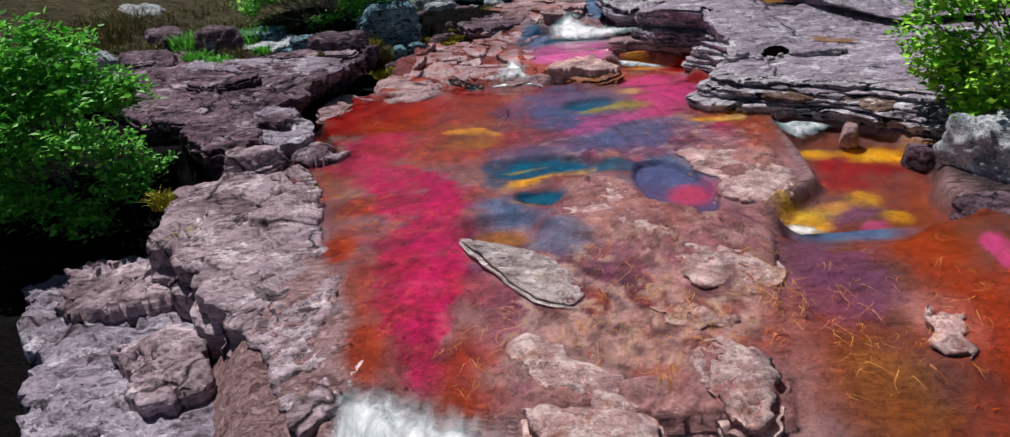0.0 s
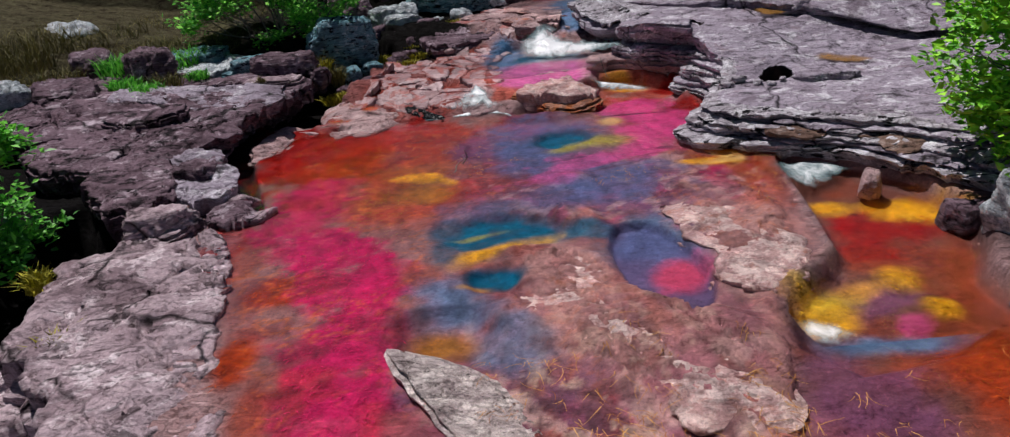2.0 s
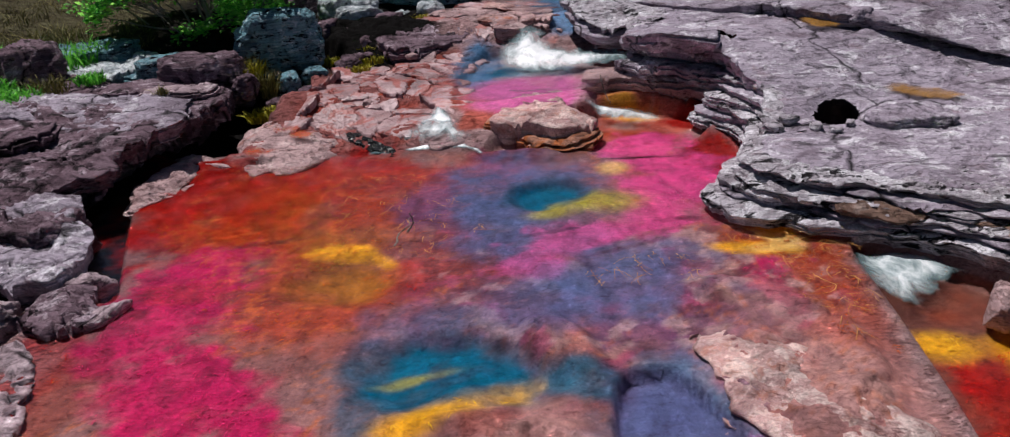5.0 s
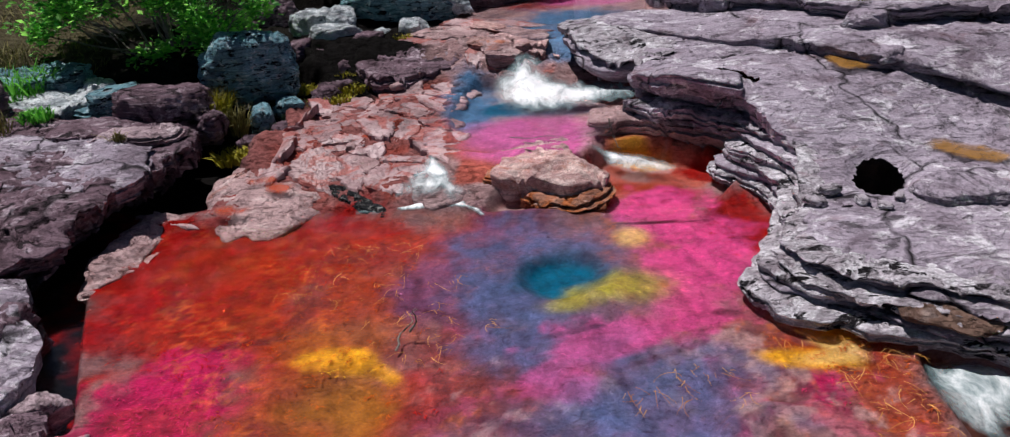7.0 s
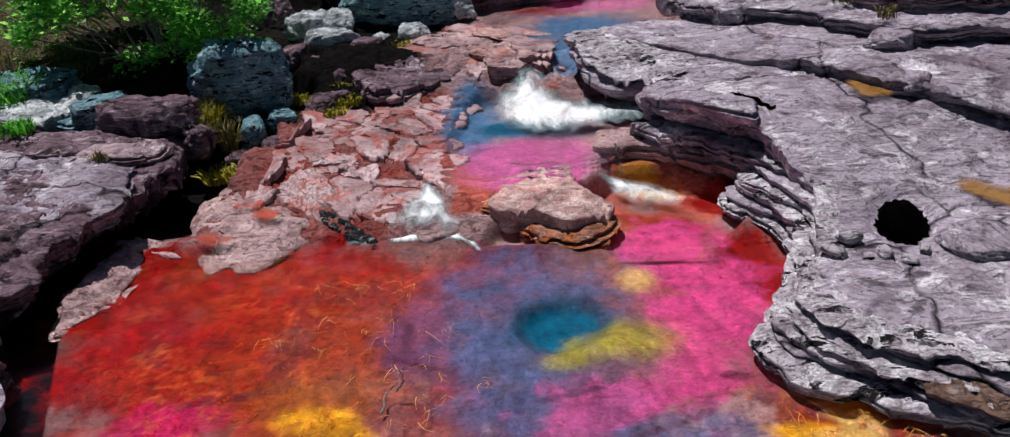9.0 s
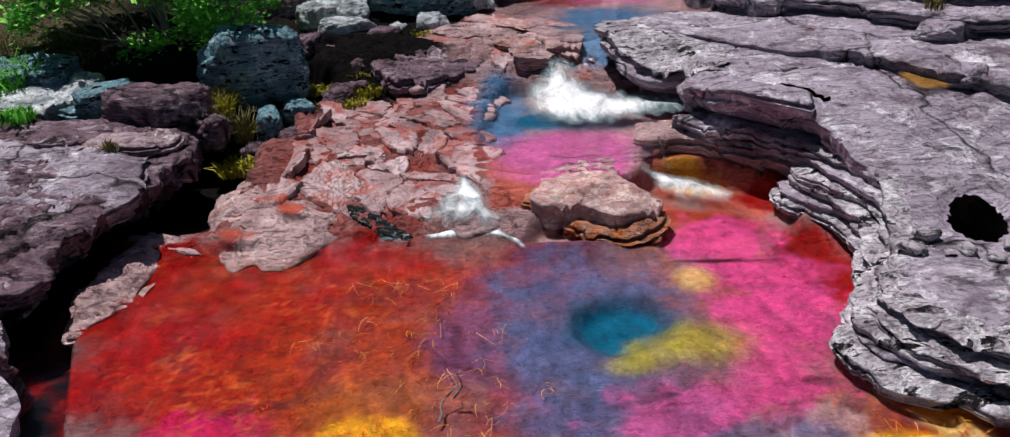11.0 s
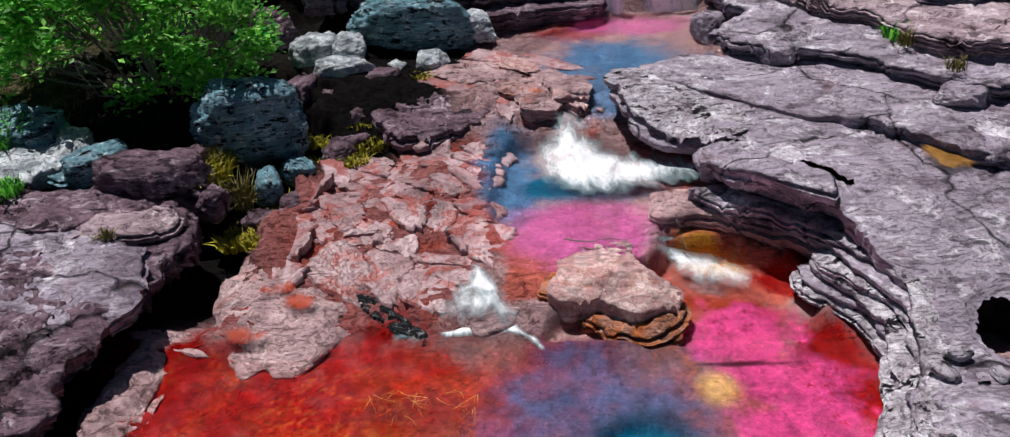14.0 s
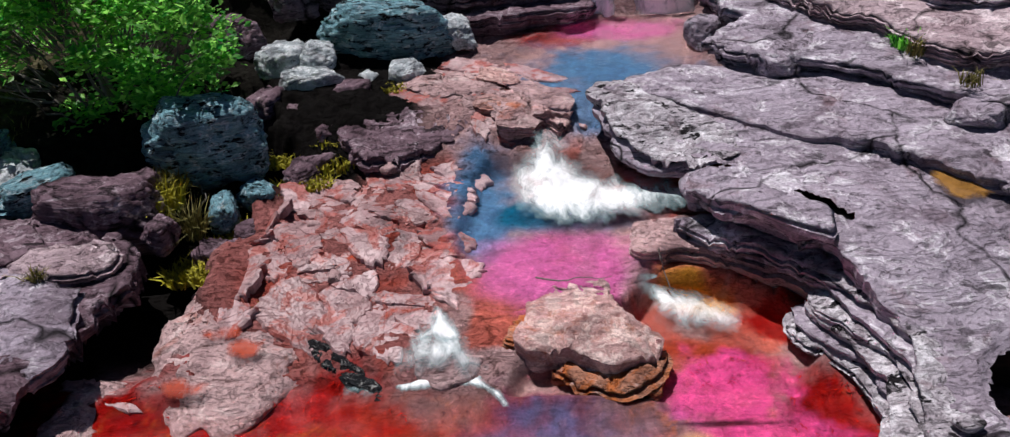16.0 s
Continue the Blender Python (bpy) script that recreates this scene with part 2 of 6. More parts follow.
def rock_material(name, dark, mid, pale, stain, rough=0.75, pale_at=0.6, stain_at=0.62, cracked=0.0, fine=1.0, veins=0.38, busy=1.0, gape=0.016):
    """Bedded sandstone: thin beds that differ in tone, weathering crusts, pale lichen and dark streaks."""
    mat, tree, shader = nodes_of(name)
    plain, beds = stretched(tree, (fine, fine, fine)), stretched(tree, (0.7 * fine, 1.3 * fine, 13 * fine), (3, -4, -35))
    flakes = stretched(tree, (0.8 * fine, 2.0 * fine, 3 * fine), (0, 0, -35))
    big = noise_tex(tree, plain, 0.8, 5, 0.6, 0.4)
    grain = noise_tex(tree, plain, 30, 6, 0.75)
    bed = noise_tex(tree, beds, 1.7, 9, 0.7, 0.5)
    flake = noise_tex(tree, flakes, 2.2, 10, 0.68, 0.5)
    body = ramp(tree, bed, [(0.34, dark), (0.45, mid), (0.56, mid), (0.66, pale)])
    body = mix(tree, ramp(tree, big, [(0.48, (0, 0, 0)), (0.72, (0.6, 0.6, 0.6))]), body, mid)
    crust = noise_tex(tree, plain, 2.6, 10, 0.75, 0.3)
    body = mix(tree, ramp(tree, crust, [(pale_at - 0.03, (0, 0, 0)), (pale_at + 0.04, (0.85, 0.85, 0.85))]), body, pale)
    blot = noise_tex(tree, plain, 1.5, 9, 0.7, 1.0)
    body = mix(tree, ramp(tree, blot, [(stain_at - 0.04, (0, 0, 0)), (stain_at + 0.08, (0.8, 0.8, 0.8))]), body, stain)
    streak = ramp(tree, flake, [(veins - 0.01, (1, 1, 1)), (veins + 0.03, (0, 0, 0))])
    streak = mix(tree, 1.0, streak, ramp(tree, crust, [(0.40, (0, 0, 0)), (0.52, (busy, busy, busy))]), "MULTIPLY")
    body = mix(tree, streak, body, tuple(c * 0.35 for c in dark))
    speck = ramp(tree, noise_tex(tree, flakes, 5.5, 9, 0.7, 0.8), [(0.60, (0, 0, 0)), (0.66, (1, 1, 1))])
    speck = mix(tree, 1.0, speck, ramp(tree, bed, [(0.46, (0, 0, 0)), (0.54, (busy, busy, busy))]), "MULTIPLY")
    body = mix(tree, speck, body, tuple(c * 0.3 for c in dark))
    patch = noise_tex(tree, plain, 1.1, 8, 0.66, 0.7)
    body = mix(tree, 1.0, body, ramp(tree, patch, [(0.36, (0.55, 0.50, 0.52)), (0.48, (0.98, 0.96, 0.97)), (0.64, (1.22, 1.22, 1.22))]), "MULTIPLY")
    body = mix(tree, 1.0, body, ramp(tree, grain, [(0.3, (0.78, 0.78, 0.80)), (0.5, (1.0, 1.0, 1.0)), (0.7, (1.4, 1.4, 1.42))]), "MULTIPLY")
    first = bump(tree, shader, grain, 0.6, 0.01)
    second = bump(tree, shader, stepped(tree, flake, 9), 0.55 + 0.4 * busy, 0.06 + 0.08 * busy, first)
    second = bump(tree, shader, crust, 0.5, 0.05, second)
    if cracked:
        cells = tree.nodes.new("ShaderNodeTexVoronoi")
        cells.feature = "DISTANCE_TO_EDGE"
        cells.inputs["Scale"].default_value = cracked
        link(tree, mix(tree, 0.45, plain, noise_vec(tree, plain, 1.6)), cells.inputs["Vector"])
        cracks = ramp(tree, cells.outputs["Distance"], [(0.0, (1, 1, 1)), (gape, (0, 0, 0))])
        cracks = mix(tree, 1.0, cracks, ramp(tree, blot, [(0.4, (0, 0, 0)), (0.52, (1, 1, 1))]), "MULTIPLY")
        body = mix(tree, cracks, body, tuple(c * 0.25 for c in dark))
        bump(tree, shader, cracks, 0.7, -0.04, second)
    link(tree, body, shader.inputs["Base Color"])
    shader.inputs["Roughness"].default_value = rough
    shader.inputs["Specular IOR Level"].default_value = 0.1
    return mat


def stepped(tree, value, count):
    """Turns a smooth height into treads."""
    times = tree.nodes.new("ShaderNodeMath")
    times.operation = "MULTIPLY"
    times.inputs[1].default_value = count
    link(tree, value, times.inputs[0])
    whole = tree.nodes.new("ShaderNodeMath")
    whole.operation = "FLOOR"
    link(tree, times.outputs[0], whole.inputs[0])
    rest = tree.nodes.new("ShaderNodeMath")
    rest.operation = "FRACT"
    link(tree, times.outputs[0], rest.inputs[0])
    power = tree.nodes.new("ShaderNodeMath")
    power.operation = "POWER"
    power.inputs[1].default_value = 5
    link(tree, rest.outputs[0], power.inputs[0])
    total = tree.nodes.new("ShaderNodeMath")
    total.operation = "ADD"
    link(tree, whole.outputs[0], total.inputs[0])
    link(tree, power.outputs[0], total.inputs[1])
    back = tree.nodes.new("ShaderNodeMath")
    back.operation = "DIVIDE"
    back.inputs[1].default_value = count
    link(tree, total.outputs[0], back.inputs[0])
    return back.outputs[0]


def noise_vec(tree, vec, scale):
    node = tree.nodes.new("ShaderNodeTexNoise")
    node.inputs["Scale"].default_value = scale
    link(tree, vec, node.inputs["Vector"])
    return node.outputs["Color"]


ROCK_GREY = rock_material("grey_sandstone", (0.07, 0.056, 0.068), (0.355, 0.305, 0.36), (0.72, 0.69, 0.73), (0.23, 0.15, 0.17), pale_at=0.58, veins=0.40, cracked=0.7, busy=0.8)
ROCK_BANK = rock_material("cracked_sandstone", (0.08, 0.055, 0.06), (0.44, 0.335, 0.36), (0.78, 0.67, 0.69), (0.26, 0.155, 0.165), cracked=1.3, pale_at=0.57, veins=0.405, busy=0.75, gape=0.03)
ROCK_PINK = rock_material("pink_sandstone", (0.17, 0.085, 0.08), (0.46, 0.31, 0.305), (0.62, 0.49, 0.47), (0.42, 0.12, 0.07), rough=0.6)
ROCK_DARK = rock_material("dark_sandstone", (0.016, 0.01, 0.013), (0.175, 0.115, 0.14), (0.50, 0.41, 0.455), (0.075, 0.03, 0.04), cracked=0.9, veins=0.415, pale_at=0.58, busy=0.9, gape=0.035)
ROCK_BLUE = rock_material("lichened_boulder", (0.006, 0.012, 0.016), (0.19, 0.38, 0.44), (0.62, 0.78, 0.81), (0.025, 0.05, 0.06), pale_at=0.57, fine=2.4, veins=0.45)
ROCK_PALE = rock_material("pale_lichened_rock", (0.06, 0.07, 0.075), (0.37, 0.42, 0.44), (0.76, 0.80, 0.81), (0.17, 0.2, 0.21), pale_at=0.5, fine=1.5)
ROCK_SHELF = rock_material("washed_pink_rock", (0.20, 0.07, 0.06), (0.50, 0.30, 0.275), (0.68, 0.51, 0.46), (0.45, 0.13, 0.05), rough=0.5, pale_at=0.56, stain_at=0.56, veins=0.41)
ROCK_WEDGE = rock_material("bleached_rock", (0.16, 0.12, 0.11), (0.50, 0.42, 0.40), (0.70, 0.62, 0.58), (0.34, 0.24, 0.2), pale_at=0.52, fine=2.0)
ROCK_RUST = rock_material("rusty_flakes", (0.10, 0.03, 0.015), (0.42, 0.20, 0.13), (0.58, 0.42, 0.38), (0.50, 0.13, 0.02), rough=0.5, stain_at=0.5, fine=2.0)
ROCK_FACE = rock_material("weathered_face", (0.04, 0.034, 0.04), (0.46, 0.42, 0.455), (0.78, 0.76, 0.79), (0.28, 0.20, 0.22), pale_at=0.53, veins=0.44, fine=1.5)
ROCK_BROWN = rock_material("brown_sandstone", (0.04, 0.024, 0.016), (0.20, 0.125, 0.095), (0.40, 0.31, 0.27), (0.12, 0.06, 0.035), pale_at=0.6)
ROCK_CRUST = rock_material("crusted_pink_rock", (0.16, 0.06, 0.06), (0.50, 0.315, 0.295), (0.74, 0.58, 0.53), (0.40, 0.14, 0.08), rough=0.55, pale_at=0.51, stain_at=0.58, veins=0.42, fine=2.0, busy=0.35)
ROCK_WET = rock_material("wet_black_stone", (0.012, 0.012, 0.013), (0.025, 0.027, 0.03), (0.42, 0.42, 0.40), (0.02, 0.02, 0.02), rough=0.15, pale_at=0.58, fine=4.0)


def bed_material():
    """Bed rock with algal films whose colour, with painted shade and sky reflection, comes with the mesh."""
    mat, tree, shader = nodes_of("stream_bed")
    plain = stretched(tree, (1, 1, 1))
    tint = tree.nodes.new("ShaderNodeVertexColor")
    tint.layer_name = "algae_and_light"
    fine = noise_tex(tree, plain, 20, 8, 0.78, 0.5)
    mid = noise_tex(tree, stretched(tree, (1, 0.7, 1), (0, 0, 25)), 3.2, 10, 0.76, 1.2)
    blots = noise_tex(tree, plain, 1.6, 6, 0.6, 1.2)
    body = mix(tree, 1.0, tint.outputs["Color"], ramp(tree, fine, [(0.34, (0.74, 0.70, 0.70)), (0.7, (1.26, 1.22, 1.2))]), "MULTIPLY")
    body = mix(tree, 1.0, body, ramp(tree, mid, [(0.36, (0.7, 0.64, 0.67)), (0.5, (1, 1, 1)), (0.66, (1.2, 1.17, 1.12))]), "MULTIPLY")
    body = mix(tree, 1.0, body, ramp(tree, blots, [(0.36, (0.78, 0.74, 0.78)), (0.5, (1, 1, 1)), (0.66, (1.14, 1.16, 1.12))]), "MULTIPLY")
    fleck = noise_tex(tree, plain, 8.5, 8, 0.7, 1.6)
    body = mix(tree, 1.0, body, ramp(tree, fleck, [(0.36, (0.5, 0.4, 0.44)), (0.42, (0.96, 0.95, 0.95)), (0.58, (1, 1, 1)), (0.63, (1.5, 1.4, 1.4))]), "MULTIPLY")
    # bare rock above the water is crisper than the bed below it
    bare = tree.nodes.new("ShaderNodeAttribute")
    bare.attribute_name = "dry"
    flake = noise_tex(tree, stretched(tree, (1.2, 2.6, 3), (0, 0, -25)), 3.0, 10, 0.72, 0.6)
    rock = mix(tree, 1.0, tint.outputs["Color"], ramp(tree, flake, [(0.34, (0.12, 0.1, 0.1)), (0.42, (0.75, 0.7, 0.72)), (0.52, (1.05, 1.05, 1.1)), (0.66, (1.5, 1.6, 1.65))]), "MULTIPLY")
    rock = mix(tree, 1.0, rock, ramp(tree, fine, [(0.34, (0.7, 0.7, 0.7)), (0.7, (1.25, 1.25, 1.25))]), "MULTIPLY")
    share = tree.nodes.new("ShaderNodeMapRange")
    share.inputs["To Min"].default_value, share.inputs["To Max"].default_value = 0.22, 1.0
    link(tree, bare.outputs["Fac"], share.inputs["Value"])
    body = mix(tree, share.outputs[0], body, rock)
    link(tree, body, shader.inputs["Base Color"])
    shine = tree.nodes.new("ShaderNodeMapRange")
    shine.inputs["To Min"].default_value, shine.inputs["To Max"].default_value = 0.05, 0.05
    link(tree, bare.outputs["Fac"], shine.inputs["Value"])
    link(tree, shine.outputs[0], shader.inputs["Specular IOR Level"])
    dull = tree.nodes.new("ShaderNodeMapRange")
    dull.inputs["To Min"].default_value, dull.inputs["To Max"].default_value = 0.45, 0.85
    link(tree, bare.outputs["Fac"], dull.inputs["Value"])
    link(tree, dull.outputs[0], shader.inputs["Roughness"])
    relief = tree.nodes.new("ShaderNodeMath")
    relief.operation = "MULTIPLY"
    link(tree, stepped(tree, flake, 9), relief.inputs[0])
    link(tree, share.outputs[0], relief.inputs[1])
    first = bump(tree, shader, fine, 0.3, 0.015)
    second = bump(tree, shader, mid, 0.3, 0.06, first)
    bump(tree, shader, relief.outputs[0], 0.9, 0.14, second)
    return mat


BED = bed_material()


def water_material():
    """Clear moving water: it bends the view of the bed and carries a rippled gloss."""
    mat, tree, shader = nodes_of("clear_water")
    tree.nodes.remove(shader)
    out = [n for n in tree.nodes if n.type == "OUTPUT_MATERIAL"][0]
    clear = tree.nodes.new("ShaderNodeBsdfRefraction")
    clear.inputs["Color"].default_value = (0.95, 0.97, 0.98, 1)
    clear.inputs["IOR"].default_value = 1.2
    clear.inputs["Roughness"].default_value = 0.0
    gloss = tree.nodes.new("ShaderNodeBsdfGlossy")
    gloss.inputs["Roughness"].default_value = 0.06
    fres = tree.nodes.new("ShaderNodeFresnel")
    fres.inputs[0].default_value = 1.4
    ripple = noise_tex(tree, stretched(tree, (1, 0.4, 1), (0, 0, 15)), 9, 5, 0.62, 1.0)
    swell = noise_tex(tree, stretched(tree, (1, 0.6, 1), (0, 0, -20)), 2.2, 4, 0.6, 0.6)
    b = tree.nodes.new("ShaderNodeBump")
    b.inputs["Strength"].default_value, b.inputs["Distance"].default_value = 0.25, 0.02
    link(tree, ripple, b.inputs["Height"])
    b2 = tree.nodes.new("ShaderNodeBump")
    b2.inputs["Strength"].default_value, b2.inputs["Distance"].default_value = 0.2, 0.05
    link(tree, swell, b2.inputs["Height"])
    link(tree, b.outputs[0], b2.inputs["Normal"])
    for node in (clear, gloss, fres):
        link(tree, b2.outputs[0], node.inputs["Normal"])
    both = tree.nodes.new("ShaderNodeMixShader")
    link(tree, fres.outputs[0], both.inputs[0])
    link(tree, clear.outputs[0], both.inputs[1])
    link(tree, gloss.outputs[0], both.inputs[2])
    link(tree, both.outputs[0], out.inputs[0])
    return mat


WATER = water_material()


def foam_material():
    """White water: torn into streaks, thinning out towards its edges."""
    mat, tree, shader = nodes_of("white_water")
    plain = stretched(tree, (1, 1, 1))
    thick = tree.nodes.new("ShaderNodeAttribute")
    thick.attribute_name = "thickness"
    streak = noise_tex(tree, stretched(tree, (1.3, 0.8, 0.8), (0, 0, 25)), 4, 10, 0.68, 0.5)
    m = tree.nodes.new("ShaderNodeMath")
    m.operation = "ADD"
    link(tree, thick.outputs["Fac"], m.inputs[0])
    link(tree, streak, m.inputs[1])
    alpha = ramp(tree, m.outputs[0], [(0.48, (0, 0, 0)), (0.72, (0.32, 0.32, 0.32)), (1.0, (1, 1, 1))])
    link(tree, alpha, shader.inputs["Alpha"])
    link(tree, ramp(tree, m.outputs[0], [(0.6, (0.42, 0.66, 0.70)), (0.85, (0.80, 0.90, 0.92)), (1.0, (0.95, 0.96, 0.97))]), shader.inputs["Base Color"])
    shader.inputs["Roughness"].default_value = 0.35
    bump(tree, shader, streak, 0.35, 0.05)
    return mat


FOAM = foam_material()


def leaf_material(name, low, high, gloss=0.45, shine=0.4, through=0.0):
    mat, tree, shader = nodes_of(name)
    geo = tree.nodes.new("ShaderNodeNewGeometry")
    body = ramp(tree, geo.outputs["Random Per Island"], [(0.0, low), (0.6, tuple((a + b) / 2 for a, b in zip(low, high))), (1.0, high)])
    link(tree, body, shader.inputs["Base Color"])
    shader.inputs["Roughness"].default_value = gloss
    shader.inputs["Specular IOR Level"].default_value = shine
    if through:
        out = [n for n in tree.nodes if n.type == "OUTPUT_MATERIAL"][0]
        glow = tree.nodes.new("ShaderNodeBsdfTranslucent")
        link(tree, body, glow.inputs["Color"])
        both = tree.nodes.new("ShaderNodeMixShader")
        both.inputs[0].default_value = through
        link(tree, shader.outputs[0], both.inputs[1])
        link(tree, glow.outputs[0], both.inputs[2])
        link(tree, both.outputs[0], out.inputs[0])
    return mat


LEAF = leaf_material("shrub_leaf", (0.03, 0.29, 0.04), (0.5, 1.0, 0.2), through=0.68)
LEAF_DEEP = leaf_material("deep_green_leaf", (0.02, 0.2, 0.02), (0.34, 0.95, 0.12), through=0.35)
LEAF_BRIGHT = leaf_material("sunlit_shrub_leaf", (0.09, 0.36, 0.015), (0.45, 0.9, 0.06))
MOSS = leaf_material("yellow_moss", (0.2, 0.18, 0.01), (0.6, 0.54, 0.04), 0.8)
GRASS = leaf_material("dry_grass", (0.06, 0.06, 0.012), (0.30, 0.25, 0.06), 0.7)


def bark_material():
    mat, tree, shader = nodes_of("grey_bark")
    n = noise_tex(tree, stretched(tree, (6, 6, 1)), 9, 6, 0.7)
    link(tree, ramp(tree, n, [(0.3, (0.06, 0.052, 0.045)), (0.7, (0.26, 0.23, 0.2))]), shader.inputs["Base Color"])
    shader.inputs["Roughness"].default_value = 0.85
    bump(tree, shader, n, 0.6, 0.01)
    return mat


BARK = bark_material()


def plate_material(name, low, high):
    """Flaked rock whose texture runs on from plate to plate."""
    mat, tree, shader = nodes_of(name)
    place = tree.nodes.new("ShaderNodeNewGeometry").outputs["Position"]
    info = tree.nodes.new("ShaderNodeObjectInfo")
    n = noise_tex(tree, place, 6.0, 9, 0.72, 0.5)
    big = noise_tex(tree, place, 1.6, 8, 0.68, 0.8)
    tone = ramp(tree, big, [(0.33, tuple(c * 0.5 for c in low)), (0.43, low), (0.6, high)])
    tone = mix(tree, 1.0, tone, ramp(tree, info.outputs["Random"], [(0.0, (0.7, 0.6, 0.6)), (1.0, (1.12, 1.12, 1.14))]), "MULTIPLY")
    film = noise_tex(tree, place, 2.3, 8, 0.7, 1.0)
    tone = mix(tree, ramp(tree, film, [(0.50, (0, 0, 0)), (0.57, (0.8, 0.8, 0.8))]), tone, (low[0] * 0.95, low[1] * 0.24, low[2] * 0.15))
    body = mix(tree, 1.0, tone, ramp(tree, n, [(0.34, (0.5, 0.45, 0.45)), (0.44, (0.95, 0.95, 0.95)), (0.66, (1.2, 1.2, 1.2))]), "MULTIPLY")
    link(tree, body, shader.inputs["Base Color"])
    shader.inputs["Roughness"].default_value = 0.5
    bump(tree, shader, stepped(tree, n, 8), 0.8, 0.06)
    return mat


PLATE_PINK = plate_material("pink_plate", (0.38, 0.235, 0.24), (0.56, 0.40, 0.40))
# near-black tone that stands for the shade inside the pothole and hollows
POT_SHADE = plate_material("pothole_wall_shade", (0.012, 0.01, 0.011), (0.02, 0.017, 0.018))


def puddle_material(name, low, high):
    mat, tree, shader = nodes_of(name)
    n = noise_tex(tree, stretched(tree, (1, 1, 1)), 4, 7, 0.7, 0.6)
    link(tree, ramp(tree, n, [(0.3, low), (0.6, high)]), shader.inputs["Base Color"])
    thick = tree.nodes.new("ShaderNodeAttribute")
    thick.attribute_name = "thickness"
    m = tree.nodes.new("ShaderNodeMath")
    m.operation = "ADD"
    link(tree, thick.outputs["Fac"], m.inputs[0])
    link(tree, n, m.inputs[1])
    link(tree, ramp(tree, m.outputs[0], [(0.55, (0, 0, 0)), (0.9, (0.8, 0.8, 0.8))]), shader.inputs["Alpha"])
    shader.inputs["Roughness"].default_value = 0.15
    return mat


SILT = puddle_material("ochre_silt", (0.16, 0.075, 0.02), (0.42, 0.21, 0.05))
SILT_RED = puddle_material("red_film", (0.22, 0.02, 0.01), (0.5, 0.07, 0.025))


# ---- the stream bed: one sheet of ground out to the horizon ----
POOL = [(-3.1, 13.7), (-3.25, 12.6), (-2.75, 11.4), (-2.35, 10.5), (-2.3, 9.4), (-2.2, 8.3), (-1.55, 7.0), (-1.0, 5.7), (-0.7, 4.5), (0.6, 4.2), (2.6, 4.1), (2.9, 5.8), (3.2, 7.1),
        (3.45, 7.8), (3.85, 8.3), (3.9, 9.6), (4.0, 10.5), (4.1, 11.1), (3.3, 11.7), (3.7, 12.6), (3.95, 13.4), (3.7, 13.9), (3.0, 14.3), (2.1, 14.2), (1.6, 13.85), (0.7, 13.85), (-0.4, 14.0), (-1.8, 14.2), (-2.8, 14.0)]
UPPER_POOL = [(0.6, 17.3), (0.35, 16.9), (0.22, 15.9), (0.3, 14.85), (0.8, 14.6), (1.2, 14.85), (1.85, 14.9), (2.15, 15.6), (2.7, 16.1), (2.2, 16.9), (1.4, 17.3)]
TOP_POOL = [(0.75, 19.4), (1.5, 20.4), (2.5, 20.95), (3.5, 20.9), (3.8, 20.2), (3.7, 19.2), (3.3, 18.2), (2.1, 18.0), (1.65, 17.5), (1.2, 18.4)]
SIDE_POOL = [(0.7, 13.8), (0.8, 14.1), (1.2, 14.3), (1.95, 14.85), (2.2, 15.2), (2.9, 15.18), (3.45, 14.85), (3.8, 14.3), (3.3, 13.7), (2.2, 13.7)]
LOW_CHANNEL = [(4.25, 11.2), (5.0, 10.7), (5.6, 9.8), (5.7, 9.0), (5.45, 8.2), (5.2, 7.7), (5.2, 6.9), (4.4, 6.55), (3.4, 6.5), (3.2, 6.8), (3.6, 7.7), (4.0, 8.3), (4.1, 9.6), (4.1, 10.6)]
BOWL = [(3.2, 7.45), (3.7, 7.95), (4.32, 8.0), (4.85, 7.7), (4.95, 6.95), (4.4, 6.35), (3.5, 6.15), (3.1, 6.6)]
RIGHT_RUN = [(2.4, 3.0), (2.75, 5.0), (2.9, 5.9), (3.25, 6.7), (4.4, 6.6), (5.3, 6.9), (6.0, 5.8), (6.4, 3.0)]
ROUND_POT = [(2.33 + 0.42 * math.cos(a / 14 * math.pi) - 0.16 * math.sin(a / 14 * math.pi), 8.22 + 1.03 * math.sin(a / 14 * math.pi) + 0.04 * math.cos(a * 1.3)) for a in range(28)]


def pool_level(x, y):
    return -0.3 * step(6.5, 3.9, y)


def shade_band(x, y, d):
    """The deep gap between the west blocks and the pool, whose shade is painted."""
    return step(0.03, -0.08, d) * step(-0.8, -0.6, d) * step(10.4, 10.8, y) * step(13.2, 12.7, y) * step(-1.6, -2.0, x)


